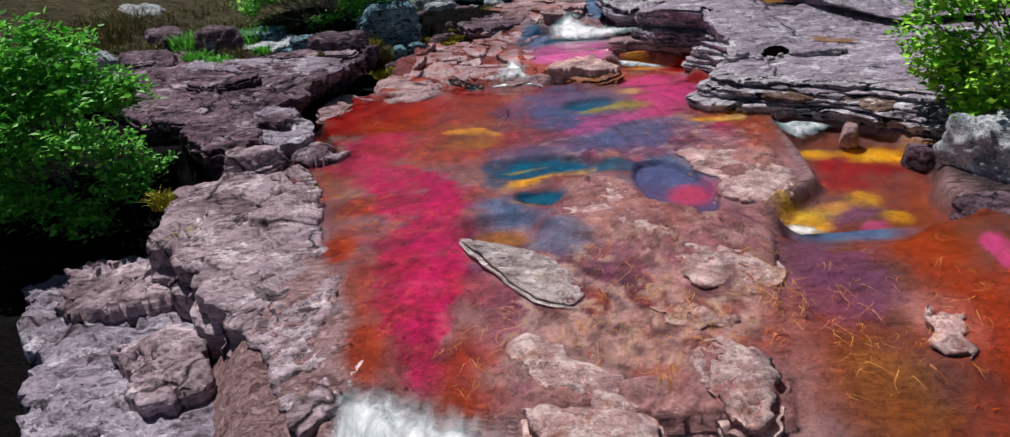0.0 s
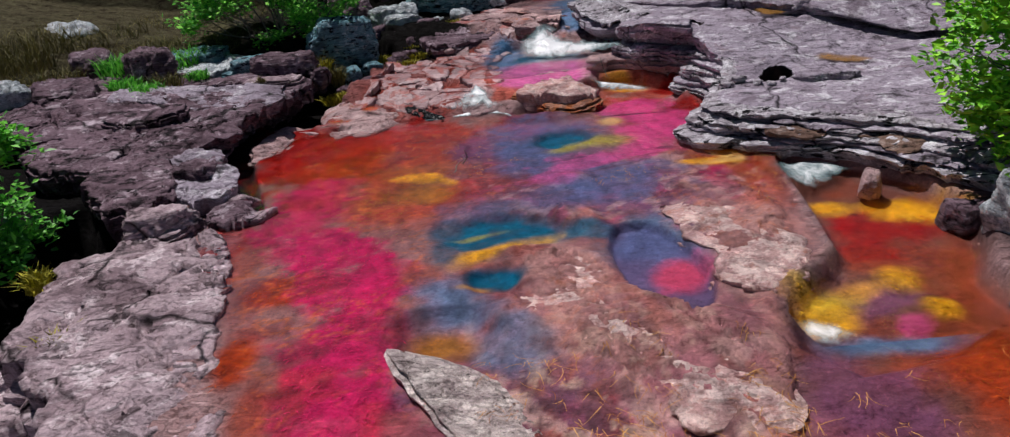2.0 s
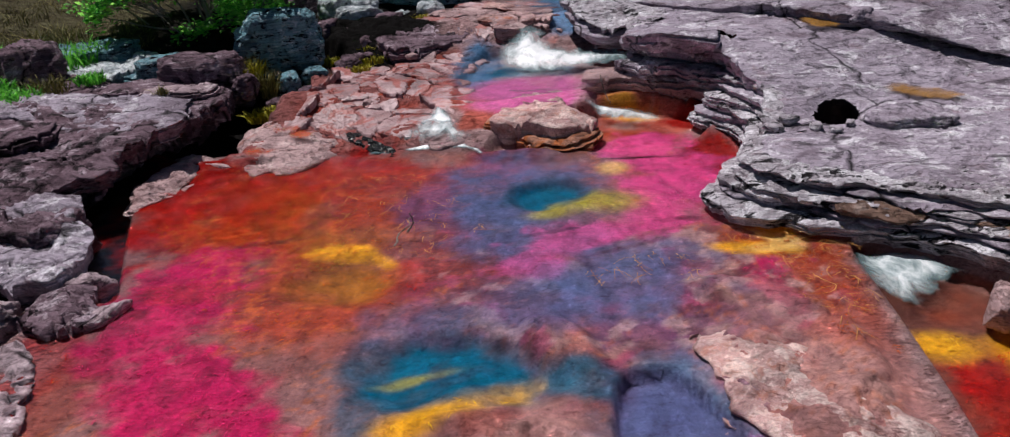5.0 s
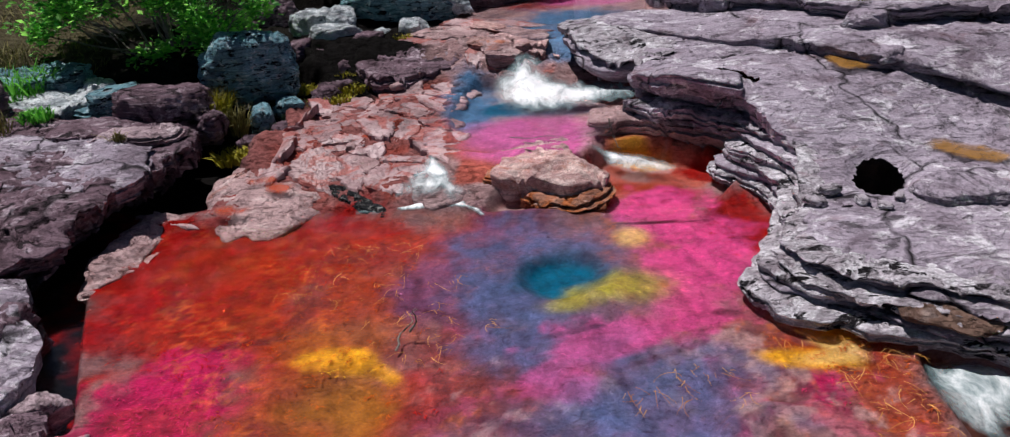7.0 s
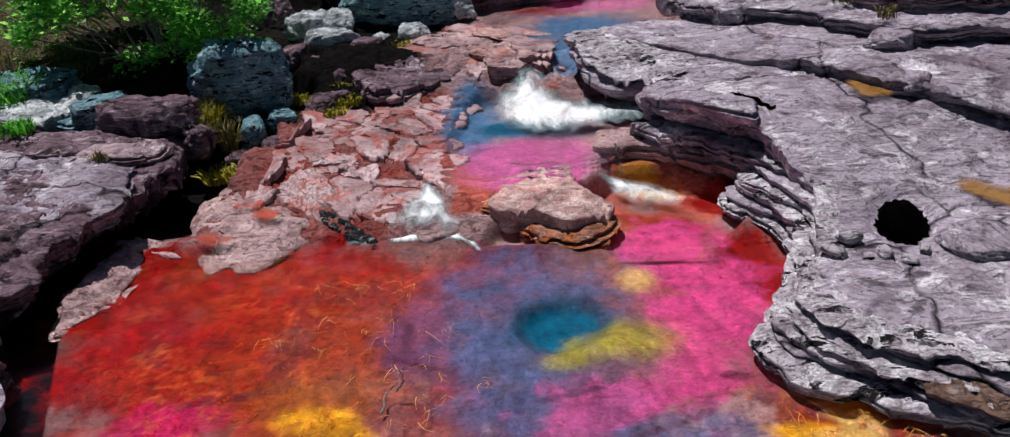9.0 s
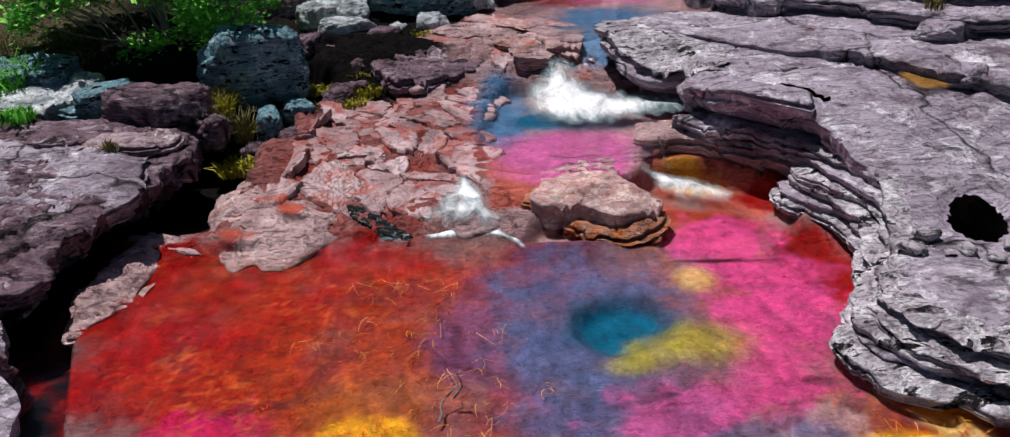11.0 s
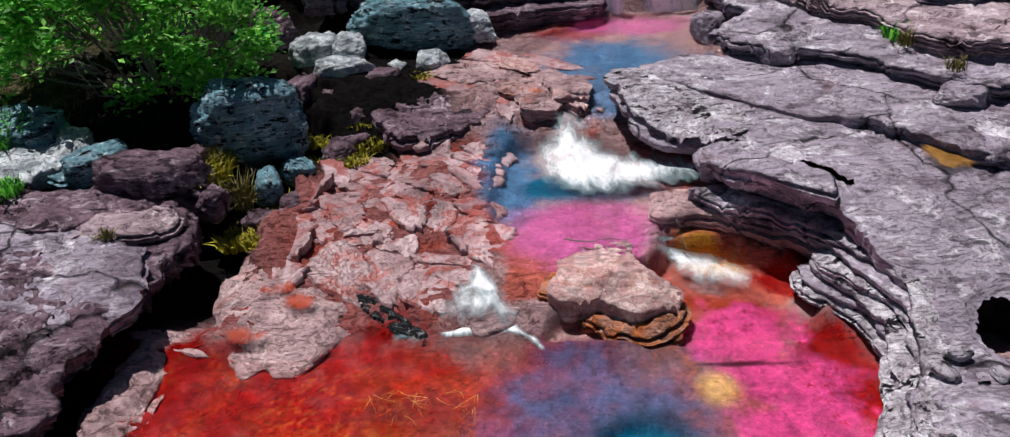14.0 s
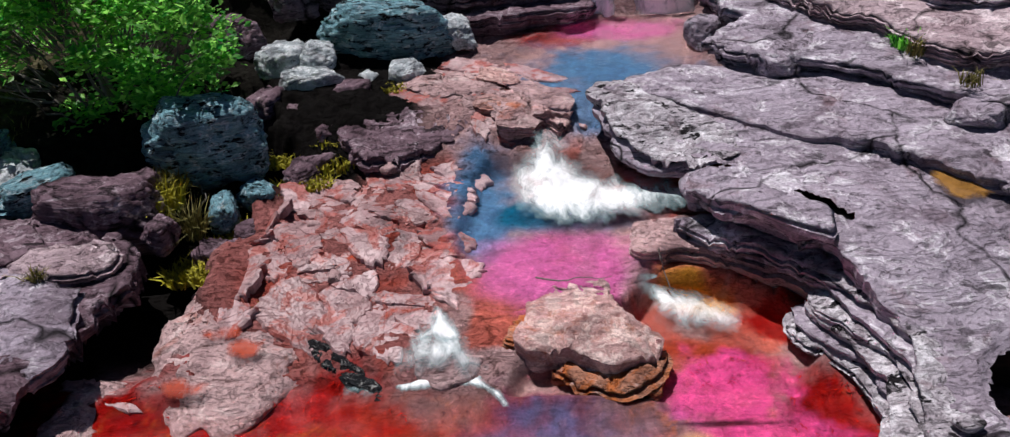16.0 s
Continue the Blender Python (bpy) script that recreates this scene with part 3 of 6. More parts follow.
def ground_height(x, y):
    bend = (fbm(x * 0.8, y * 0.25, 71, 4) - 0.5) * 0.9
    long = np.interp(y + bend * step(12.8, 13.6, y) * step(19, 17, y), [-60, -6, 2.5, 3.7, 4.6, 6.5, 13.6, 14.2, 15.2, 17.0, 17.6, 18.2, 21.0, 21.35, 23, 40, 300], [-4, -1.6, -0.95, -0.7, -0.3, -0.07, -0.05, 0.1, 0.34, 0.5, 0.72, 0.95, 1.1, 1.75, 2.1, 3.4, 9])
    west = step(-2.6, -5.5, x) * np.interp(y, [3, 8, 11, 16, 22], [-0.1, -0.15, 0.1, 0.0, 0.4])
    z = long + west + step(-6, -16, x) * 1.5 + step(7, 18, x) * 1.6
    z = z + (fbm(x * 0.5, y * 0.5, 2, 4) - 0.5) * 0.12
    # the dry shelf in the foreground on the west bank lies lower than the pool
    west_low = step(-2.4, -3.2, x + 0.35 * (y - 7)) * step(8.9, 8.0, y)
    z = z * (1 - west_low) + np.minimum(z, -0.85) * west_low
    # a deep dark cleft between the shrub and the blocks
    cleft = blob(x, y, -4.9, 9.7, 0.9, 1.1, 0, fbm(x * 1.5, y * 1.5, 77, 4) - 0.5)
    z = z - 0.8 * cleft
    # flaked plates
    z = z + (terraces(x, y, 5, 1.1, 7, 0.04, 1.3, -20) - 0.13 - 0.06 * crevices(x, y, 16, -20)) * step(13.9, 14.4, y) + (terraces(x, y, 6, 0.8, 5, 0.016, 1.2) - 0.035) * step(14.2, 13.6, y)
    z = z + (vnoise(x * 7, y * 7, 8) - 0.5) * 0.02
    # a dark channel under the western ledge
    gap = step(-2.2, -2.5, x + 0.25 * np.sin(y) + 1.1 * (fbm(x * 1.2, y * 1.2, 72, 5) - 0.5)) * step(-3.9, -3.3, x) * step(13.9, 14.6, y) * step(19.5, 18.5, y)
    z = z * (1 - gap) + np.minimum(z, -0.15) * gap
    for outline, floor_z, soft in ((SIDE_POOL, -0.1, 0.12), (UPPER_POOL, 0.28, 0.22), (TOP_POOL, 0.88, 0.25), (LOW_CHANNEL, -0.36, 0.16), (BOWL, -0.4, 0.25)):
        m = step(-0.02, soft, poly_distance(x, y, outline))
        z = z * (1 - m) + (floor_z + (fbm(x * 2, y * 2, 9, 3) - 0.5) * 0.08) * m
    d = poly_distance(x, y, POOL)
    z = z - 0.10 * step(0.05, 0.5, d) * step(5.5, 7.5, y)
    z = z - 0.45 * shade_band(x, y, d)
    # rock shelf in the middle of the stream, just awash
    wander = fbm(x * 2.4, y * 2.4, 12, 5) - 0.5
    shelf = 0
    for cx, cy, rx, ry, turn, force in PALE:
        shelf = np.maximum(shelf, blob(x, y, cx, cy, rx * 1.05, ry * 1.05, turn, wander) * force)
    inside = step(-0.2, 0.0, poly_distance(x, y, POOL))
    z = np.maximum(z, (-0.11 + pool_level(x, y) + shelf * (0.10 + 0.16 * wander + terraces(x, y, 14, 1.6, 5, 0.025, 2.0, -50) - 0.1 * crevices(x, y, 15, -50))) * inside - 5 * (1 - inside))
    # potholes worn into the bed
    m = step(-0.01, 0.04, poly_distance(x, y, ROUND_POT))
    z = z * (1 - m) + (-0.28) * m
    for cx, cy, rx, ry, turn, deep in ((0.8, 9.25, 0.72, 0.45, -10, 0.16), (0.76, 8.1, 0.28, 0.26, 0, 0.12), (1.55, 12.5, 0.4, 0.4, -10, 0.16), (-0.35, 10.75, 0.5, 0.45, 0, 0.1), (0.35, 7.1, 0.45, 0.5, 30, 0.15)):
        z = z - deep * blob(x, y, cx, cy, rx, ry, turn, wander * 0.4)
    # soft mounds of plants and silt
    for cx, cy, r, up in ((0.88, 8.85, 0.5, 0.16), (1.86, 12.1, 0.5, 0.1), (2.28, 13.15, 0.35, 0.05), (3.63, 7.45, 0.4, 0.12), (4.55, 7.4, 0.3, 0.12), (4.4, 7.95, 0.3, 0.1), (-0.38, 11.25, 0.4, 0.06)):
        z = z + up * np.exp(-((x - cx) ** 2 + (y - cy) ** 2) / (r * r * 0.4))
    return z


def blob(x, y, cx, cy, rx, ry, turn, wander=0.0, soft=0.0):
    """A soft oval, 1 in the middle and 0 outside, with a wandering edge."""
    c, s = math.cos(radians(turn)), math.sin(radians(turn))
    u, v = ((x - cx) * c + (y - cy) * s) / rx, (-(x - cx) * s + (y - cy) * c) / ry
    return step(1.3 + soft, 0.7 - soft, np.sqrt(u * u + v * v) + wander * (0.9 + soft))


# plant and algal films, and sky reflection painted on the bed: centre, radii, turn, strength
RED = [(1.7, 20.3, 0.6, 0.4, 0, 0.7), (-2.3, 12.9, 1.2, 1.3, 0, 1), (-0.9, 13.2, 1.0, 0.8, 0, 0.85), (-1.9, 11.9, 0.95, 0.7, 0, 0.95), (-2.5, 9.6, 0.3, 1.2, 5, 0.7), (3.5, 13.35, 0.4, 0.75, 0, 1), (0.3, 10.8, 0.45, 0.5, 0, 0.6), (-1.5, 8.2, 0.28, 0.35, 10, 0.5), (3.4, 14.65, 0.4, 0.2, -20, 0.9), (4.8, 9.1, 0.7, 0.5, 0, 0.8), (4.4, 8.55, 0.35, 0.25, 0, 0.6), (1.0, 13.6, 0.5, 0.3, 0, 0.5)]
ORANGE = [(0.25, 4.65, 0.28, 0.4, 0, 1), (-0.75, 5.1, 0.18, 0.5, 15, 0.9), (0.8, 4.85, 0.4, 0.22, 0, 0.8), (2.2, 5.0, 0.5, 0.2, 0, 0.7), (-1.0, 6.0, 0.14, 0.5, 15, 0.6), (-0.8, 11.9, 1.0, 0.8, 0, 0.75), (-0.4, 12.7, 0.7, 0.7, 0, 0.6), (-0.6, 10.5, 0.9, 0.9, 0, 0.7), (3.6, 11.1, 0.65, 0.3, -20, 1), (3.75, 10.2, 0.3, 1.0, 5, 0.8), (-1.45, 8.15, 0.28, 0.35, 0, 1), (-1.4, 6.8, 0.17, 0.5, 10, 1), (0.1, 4.9, 0.2, 0.35, 0, 1), (4.4, 6.2, 0.3, 0.6, 0, 0.9), (4.6, 4.6, 0.7, 1.1, 0, 1), (2.6, 14.35, 0.6, 0.14, -10, 0.9), (-2.1, 9.0, 0.25, 0.6, 0, 0.45), (3.0, 5.0, 0.5, 0.9, 0, 0.45), (1.4, 5.3, 0.5, 0.25, 0, 0.6)]
PINK = [(-1.75, 10.95, 0.5, 0.6, 0, 1), (-1.85, 10.2, 0.55, 0.8, 8, 1), (-1.2, 9.0, 0.5, 0.8, 25, 1), (-0.7, 8.1, 0.5, 0.75, 20, 1), (-0.6, 7.3, 0.48, 0.7, 5, 1), (-0.4, 6.0, 0.36, 1.0, 4, 1), (-0.2, 5.1, 0.22, 0.5, 0, 0.9), (3.3, 10.5, 0.24, 0.24, 0, 1), (2.9, 14.1, 0.5, 0.25, 0, 0.7)]
PINK_MORE = [(2.75, 13.95, 0.7, 0.42, 0, 1), (2.85, 13.2, 0.7, 0.4, 0, 0.9), (2.8, 12.6, 0.55, 0.5, 0, 1), (2.0, 11.45, 0.75, 0.3, 15, 0.95), (2.7, 11.9, 0.4, 0.4, 0, 0.8), (1.35, 10.85, 0.5, 0.25, 20, 0.85), (2.48, 8.1, 0.3, 0.3, 0, 0.7), (4.3, 7.2, 0.25, 0.2, 0, 0.7), (5.0, 6.1, 0.14, 0.3, 0, 1)]
VIOLET = [(0.3, 12.4, 0.42, 0.6, 0, 0.9), (0.95, 13.0, 0.6, 0.8, 0, 0.85), (0.95, 11.7, 0.5, 0.7, 0, 0.8), (1.2, 10.6, 0.8, 0.8, 0, 0.6), (2.4, 10.6, 0.5, 0.5, 0, 0.8), (2.3, 9.9, 0.8, 0.6, 0, 0.8), (1.5, 5.8, 0.5, 0.7, 30, 0.8), (0.5, 6.0, 0.5, 0.6, 0, 0.7), (3.4, 6.0, 0.5, 0.7, 0, 0.7), (4.05, 7.6, 0.5, 0.35, 0, 0.7), (1.6, 14.5, 0.5, 0.5, 0, 0.6), (-0.2, 7.2, 0.2, 0.5, 0, 0.4)]
# sky reflection on the main pool, painted as blue spots on its bed
SKY_SHEEN = [(1.5, 12.0, 0.8, 1.2, 0, 0.45), (2.1, 10.9, 0.6, 0.6, 0, 0.4), (1.55, 12.9, 0.5, 0.6, 0, 0.85), (1.0, 12.6, 0.5, 0.8, 0, 0.7), (1.3, 11.2, 0.55, 0.5, 0, 0.5), (0.6, 9.9, 0.5, 0.3, 0, 0.5), (2.3, 10.6, 0.65, 0.6, 0, 0.5), (1.2, 10.0, 0.9, 0.5, 0, 0.3)]
SKY_VEIL = [(1.5, 11.6, 0.8, 0.9, 0, 0.3), (1.5, 13.1, 0.8, 0.6, 0, 0.4), (2.0, 10.5, 0.9, 0.6, 0, 0.3), (1.3, 10.3, 0.5, 0.5, 0, 0.35)]
# blue of deep water and of reflected sky, both painted on the bed
BLUE = [(2.3, 8.6, 0.45, 0.7, 0, 0.85), (0.55, 16.4, 0.4, 1.0, 0, 1), (1.3, 16.1, 0.9, 0.3, 0, 0.8), (2.2, 18.9, 1.1, 0.8, 0, 1), (1.75, 18.0, 0.4, 0.5, 0, 0.9), (3.95, 6.82, 0.5, 0.2, 0, 0.85), (0.4, 7.7, 0.35, 0.5, 30, 0.8), (0.9, 6.9, 0.3, 0.4, 30, 0.6)]
TEAL = [(1.5, 12.5, 0.48, 0.44, -10, 1), (0.72, 9.25, 0.75, 0.5, -5, 1), (0.74, 8.16, 0.32, 0.2, -10, 1), (0.2, 8.85, 0.2, 0.35, 0, 0.6), (1.05, 16.25, 0.4, 0.3, 0, 0.9), (1.75, 9.1, 0.35, 0.22, -30, 0.9)]
YELLOW = [(-0.42, 11.25, 0.28, 0.15, -15, 1), (-0.05, 11.1, 0.16, 0.07, -40, 0.8), (0.82, 8.82, 0.52, 0.2, 33, 0.95), (0.55, 8.0, 0.18, 0.06, 0, 0.6), (3.35, 10.97, 0.3, 0.11, -10, 1), (3.63, 7.45, 0.26, 0.26, 0, 0.95), (4.58, 7.35, 0.14, 0.18, 0, 1), (5.2, 9.4, 0.45, 0.3, -25, 1), (4.42, 9.62, 0.28, 0.18, 0, 1), (4.45, 7.9, 0.2, 0.2, 0, 0.7), (3.6, 11.3, 0.2, 0.1, -30, 1), (2.65, 15.05, 0.35, 0.15, -20, 0.7), (4.0, 7.75, 0.35, 0.15, 20, 0.6)]
GOLD = [(1.98, 12.18, 0.45, 0.28, 5, 0.95), (1.6, 11.95, 0.25, 0.12, 0, 0.7), (3.7, 7.6, 0.3, 0.2, 0, 0.5), (0.5, 9.3, 0.3, 0.06, 20, 0.6)]
CREAM = [(2.28, 13.15, 0.2, 0.2, 0, 0.8), (3.62, 11.12, 0.2, 0.08, -20, 0.9), (3.5, 10.95, 0.22, 0.08, 0, 0.8)]
DARK_LINE = [(2.62, 13.46, 0.5, 0.035, -3, 0.9), (2.9, 11.66, 0.14, 0.06, -10, 0.8), (0.02, 12.75, 0.06, 0.45, 14, 0.35), (0.25, 11.95, 0.3, 0.03, -20, 0.6), (1.5, 11.5, 0.35, 0.04, 15, 0.6), (2.1, 11.05, 0.4, 0.04, 20, 0.6), (0.9, 10.4, 0.3, 0.04, -15, 0.6), (-1.3, 11.6, 0.4, 0.05, 10, 0.5)]
# pink plants of the higher pools, with reflected sky mixed into the tone
MAUVE = [(1.37, 15.3, 0.75, 0.6, 0, 1), (2.7, 20.45, 0.9, 0.35, 0, 0.85), (0.9, 15.0, 0.5, 0.3, 0, 0.6)]
OCHRE = [(-0.35, 10.75, 0.4, 0.42, 0, 0.85), (-0.5, 11.6, 0.5, 0.3, 0, 0.4), (0.35, 7.05, 0.28, 0.26, 0, 0.9), (3.4, 4.4, 0.4, 0.5, 0, 0.5)]
PALE = [(1.42, 8.1, 0.5, 0.6, 20, 0.85), (2.0, 7.0, 0.55, 0.9, 32, 0.9), (2.65, 6.5, 0.4, 0.7, 0, 0.9), (2.15, 4.45, 0.36, 0.5, 0, 1), (0.9, 4.5, 0.5, 0.3, -20, 0.9), (1.6, 4.3, 0.4, 0.25, 0, 0.8), (3.3, 9.1, 0.5, 0.9, 0, 0.9), (2.9, 10.1, 0.4, 0.3, 0, 0.7), (4.1, 5.1, 0.2, 0.35, 20, 0.9), (1.1, 7.3, 0.3, 0.5, 30, 0.7), (1.55, 9.6, 0.2, 0.45, 30, 0.6), (1.55, 10.9, 0.2, 0.35, 25, 0.35)]

PALE_AGAIN = [(cx, cy, rx * 1.25, ry * 1.2, turn, force * 0.3) for cx, cy, rx, ry, turn, force in PALE if cy < 9.5]


def bed_colour(x, y, z):
    wander = (fbm(x * 2.2, y * 2.2, 31, 6) - 0.5) + (fbm(x * 7, y * 7, 32, 4) - 0.5) * 0.5
    mottle = 0.62 + 0.76 * fbm(x * 4.5, y * 4.5, 33, 5)
    col = np.ones((len(x), 3)) * np.array((0.36, 0.225, 0.215))
    col = col * (0.7 + 0.6 * fbm(x * 0.9, y * 0.9, 41, 4)[:, None])
    wet = step(-0.15, 0.1, poly_distance(x, y, POOL))[:, None] * 0.7
    col = col * (1 - wet) + np.array((0.17, 0.065, 0.065)) * wet
    low = np.maximum(step(0.0, 0.2, poly_distance(x, y, LOW_CHANNEL)), step(2.7, 3.2, x) * step(7.4, 6.8, y) * step(6.6, 5.8, x))[:, None] * 0.9
    col = col * (1 - low) + np.array((0.12, 0.035, 0.02)) * low
    hot = low * step(0.40, 0.62, fbm(x * 0.9, y * 0.9, 48, 5) + 0.09 * (x - 4.3))[:, None] * 0.65
    col = col * (1 - hot) + np.array((0.30, 0.04, 0.006)) * hot
    damp = step(0.5, 0.6, fbm(x * 1.5, y * 1.5, 44, 5)) * step(13.8, 14.3, y) * step(17.6, 17.0, y) * step(-2.2, -1.6, x) * 0.75
    col = col * (1 - damp[:, None]) + np.array((0.42, 0.06, 0.025)) * damp[:, None]
    seam = (step(13.9, 14.3, y) * step(17.5, 17.0, y) * step(-2.7, -2.2, x) * step(0.3, 0.0, x) * 0.6)[:, None]
    col = col * (1 - seam) + np.array((0.26, 0.035, 0.022)) * seam
    # shade on the west bank and among the boulders, painted near black
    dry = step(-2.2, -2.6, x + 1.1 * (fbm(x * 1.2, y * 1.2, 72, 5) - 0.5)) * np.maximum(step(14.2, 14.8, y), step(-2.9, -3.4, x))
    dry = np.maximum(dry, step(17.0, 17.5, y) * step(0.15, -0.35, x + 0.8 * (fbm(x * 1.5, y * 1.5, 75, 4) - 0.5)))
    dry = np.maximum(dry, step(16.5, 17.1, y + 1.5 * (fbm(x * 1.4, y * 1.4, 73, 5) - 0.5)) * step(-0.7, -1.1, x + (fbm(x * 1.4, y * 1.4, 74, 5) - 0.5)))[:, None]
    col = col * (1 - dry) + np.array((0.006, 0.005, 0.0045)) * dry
    # shade under and beside the left shrub, put into the ground colour
    shrub_shade = (step(-4.0, -4.4, x) * step(11.6, 11.0, y) * step(6.6, 7.4, y) * 0.95)[:, None]
    col = col * (1 - shrub_shade) + np.array((0.008, 0.007, 0.007)) * shrub_shade
    # shade beside the west blocks, painted black into the bed colour
    slit_shade = shade_band(x, y, poly_distance(x, y, POOL))[:, None]
    col = col * (1 - slit_shade) + np.array((0.006, 0.005, 0.006)) * slit_shade
    # dark rock east of the side channel, with its shadow painted in
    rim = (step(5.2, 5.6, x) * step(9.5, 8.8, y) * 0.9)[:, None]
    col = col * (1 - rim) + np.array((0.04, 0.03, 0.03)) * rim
    # leaf litter behind the ledge, its tone darkened for the shrub's shade
    litter_shade = (step(16.0, 17.0, y) * step(-2.2, -3.0, x))[:, None]
    col = col * (1 - litter_shade) + np.array((0.012, 0.011, 0.008)) * litter_shade
    straw = (step(15.0, 16.0, y) * step(-5.0, -6.0, x + (fbm(x, y, 78, 4) - 0.5)) * 0.8)[:, None]
    col = col * (1 - straw) + np.array((0.11, 0.095, 0.05)) * straw
    diffuse, sharp = (0.22, 1.0), (0.0, 0.5)

    def lay(films):
        nonlocal col
        for spots, tone, (soft, wobble) in films:
            for cx, cy, rx, ry, turn, force in spots:
                m = blob(x, y, cx, cy, rx, ry, turn, wander * wobble, soft)[:, None] * force
                if soft != diffuse[0]:
                    m = np.clip(m * mottle[:, None], 0, 1)
                col = col * (1 - m) + np.array(tone) * m

    lay(((PALE, (0.43, 0.235, 0.215), diffuse), (RED, (0.27, 0.002, 0.001), (0.02, 1.5)), (ORANGE, (0.29, 0.032, 0.003), diffuse), (VIOLET, (0.15, 0.05, 0.115), (0.02, 1.5)), (PINK, (0.40, 0.008, 0.08), (0.0, 1.7))))
    # hue wanders inside the plant films
    inside = step(0.0, 0.3, poly_distance(x, y, POOL))
    drift = (step(0.52, 0.66, fbm(x * 1.7 + 3, y * 1.7, 46, 6)) * inside * 0.4)[:, None]
    col = col * (1 - drift) + np.array((0.33, 0.035, 0.008)) * drift
    drift = (step(0.54, 0.66, fbm(x * 2.3 - 8, y * 2.3, 47, 6)) * inside * 0.5)[:, None]
    col = col * (1 - drift) + np.array((0.16, 0.02, 0.025)) * drift
    # orange threads through the red films, and a broken crust of pink rock, moss and orange at the head of the drop
    thread = np.maximum(step(0.03, 0.0, np.abs(fbm(x * 2.6, y * 3.2, 51, 5) - 0.5)), step(0.025, 0.0, np.abs(fbm(x * 4.5 + 7, y * 4, 52, 5) - 0.5)) * 0.8)
    thread = (thread * inside * step(0.42, 0.58, fbm(x * 1.2, y * 1.2, 53, 3)) * 0.55)[:, None]
    col = col * (1 - thread) + np.array((0.50, 0.13, 0.02)) * thread
    for seed, scale, low_end, tone, force in ((61, 2.2, 0.52, (0.22, 0.03, 0.02), 0.6), (62, 3.0, 0.56, (0.40, 0.05, 0.13), 0.6), (63, 4.0, 0.57, (0.44, 0.30, 0.29), 0.6), (64, 5.0, 0.56, (0.10, 0.035, 0.05), 0.6)):
        m = (step(low_end, low_end + 0.08, fbm(x * scale + seed, y * scale, seed, 6)) * inside * step(8.6, 9.3, y) * step(12.2, 11.2, y) * step(0.0, 0.8, x) * force)[:, None]
        col = col * (1 - m) + np.array(tone) * m
    front = inside * step(8.2, 6.6, y) * step(0.1, 0.7, x)
    for seed, scale, low_end, tone, force in ((54, 1.6, 0.46, (0.33, 0.12, 0.17), 0.75), (55, 2.2, 0.55, (0.36, 0.085, 0.03), 0.6), (56, 4.5, 0.55, (0.12, 0.055, 0.065), 0.6), (57, 3.5, 0.57, (0.50, 0.34, 0.31), 0.6), (58, 8, 0.57, (0.52, 0.38, 0.30), 0.6), (59, 9, 0.58, (0.07, 0.03, 0.035), 0.6)):
        m = (step(low_end, low_end + 0.08, fbm((x + 0.4 * y) * scale + seed, (y - 0.3 * x) * scale * 0.7, seed, 6)) * front * force)[:, None]
        col = col * (1 - m) + np.array(tone) * m
    lay(((PALE_AGAIN, (0.43, 0.215, 0.2), (0.25, 1.4)),))
    lay(((SKY_SHEEN, (0.068, 0.105, 0.215), (0.2, 1.5)), (BLUE, (0.07, 0.17, 0.30), diffuse), (PINK_MORE, (0.52, 0.055, 0.20), (0.0, 1.8)), (MAUVE, (0.52, 0.12, 0.31), (0.08, 0.7)), (OCHRE, (0.28, 0.11, 0.01), diffuse), (DARK_LINE, (0.07, 0.008, 0.02), (0.0, 0.6)), (SKY_VEIL, (0.07, 0.10, 0.215), (0.25, 1.0)), (TEAL, (0.0, 0.09, 0.16), (0.0, 0.35)), (YELLOW, (0.72, 0.36, 0.012), (0.3, 1.1)), (GOLD, (0.34, 0.30, 0.035), (0.3, 1.0)), (CREAM, (0.66, 0.46, 0.14), (0.2, 0.8))))
    # tufts and streaming fronds break the films up
    tufts = step(0.36, 0.62, fbm(x * 9, y * 8, 81, 4))
    fronds = step(0.36, 0.64, fbm((x + 0.2 * y) * 13, y * 3.2, 82, 4))
    col = col * (1 + inside * (0.22 * (tufts - 0.55) + 0.2 * (fronds - 0.5)))[:, None]
    pot = step(-0.02, 0.04, poly_distance(x, y, ROUND_POT))[:, None] * 0.9
    col = col * (1 - pot) + np.array((0.10, 0.075, 0.17)) * pot
    for cx, cy, rx, ry, tone in ((2.3, 8.75, 0.4, 0.35, (0.09, 0.12, 0.26)), (2.5, 8.05, 0.24, 0.3, (0.50, 0.04, 0.09))):
        m = (blob(x, y, cx, cy, rx, ry, 0, wander, 0.1) * 0.9)[:, None] * pot
        col = col * (1 - m) + np.array(tone) * m
    back = step(3.3, 2.4, y + 1.5 * (fbm(x * 0.7, y * 0.7, 76, 4) - 0.5))[:, None]
    col = col * (1 - back) + np.array((0.17, 0.12, 0.125)) * back
    far = np.maximum(step(21, 24, y), step(12, 20, np.abs(x)))[:, None]
    return col * (1 - far) + np.array((0.16, 0.15, 0.09)) * far


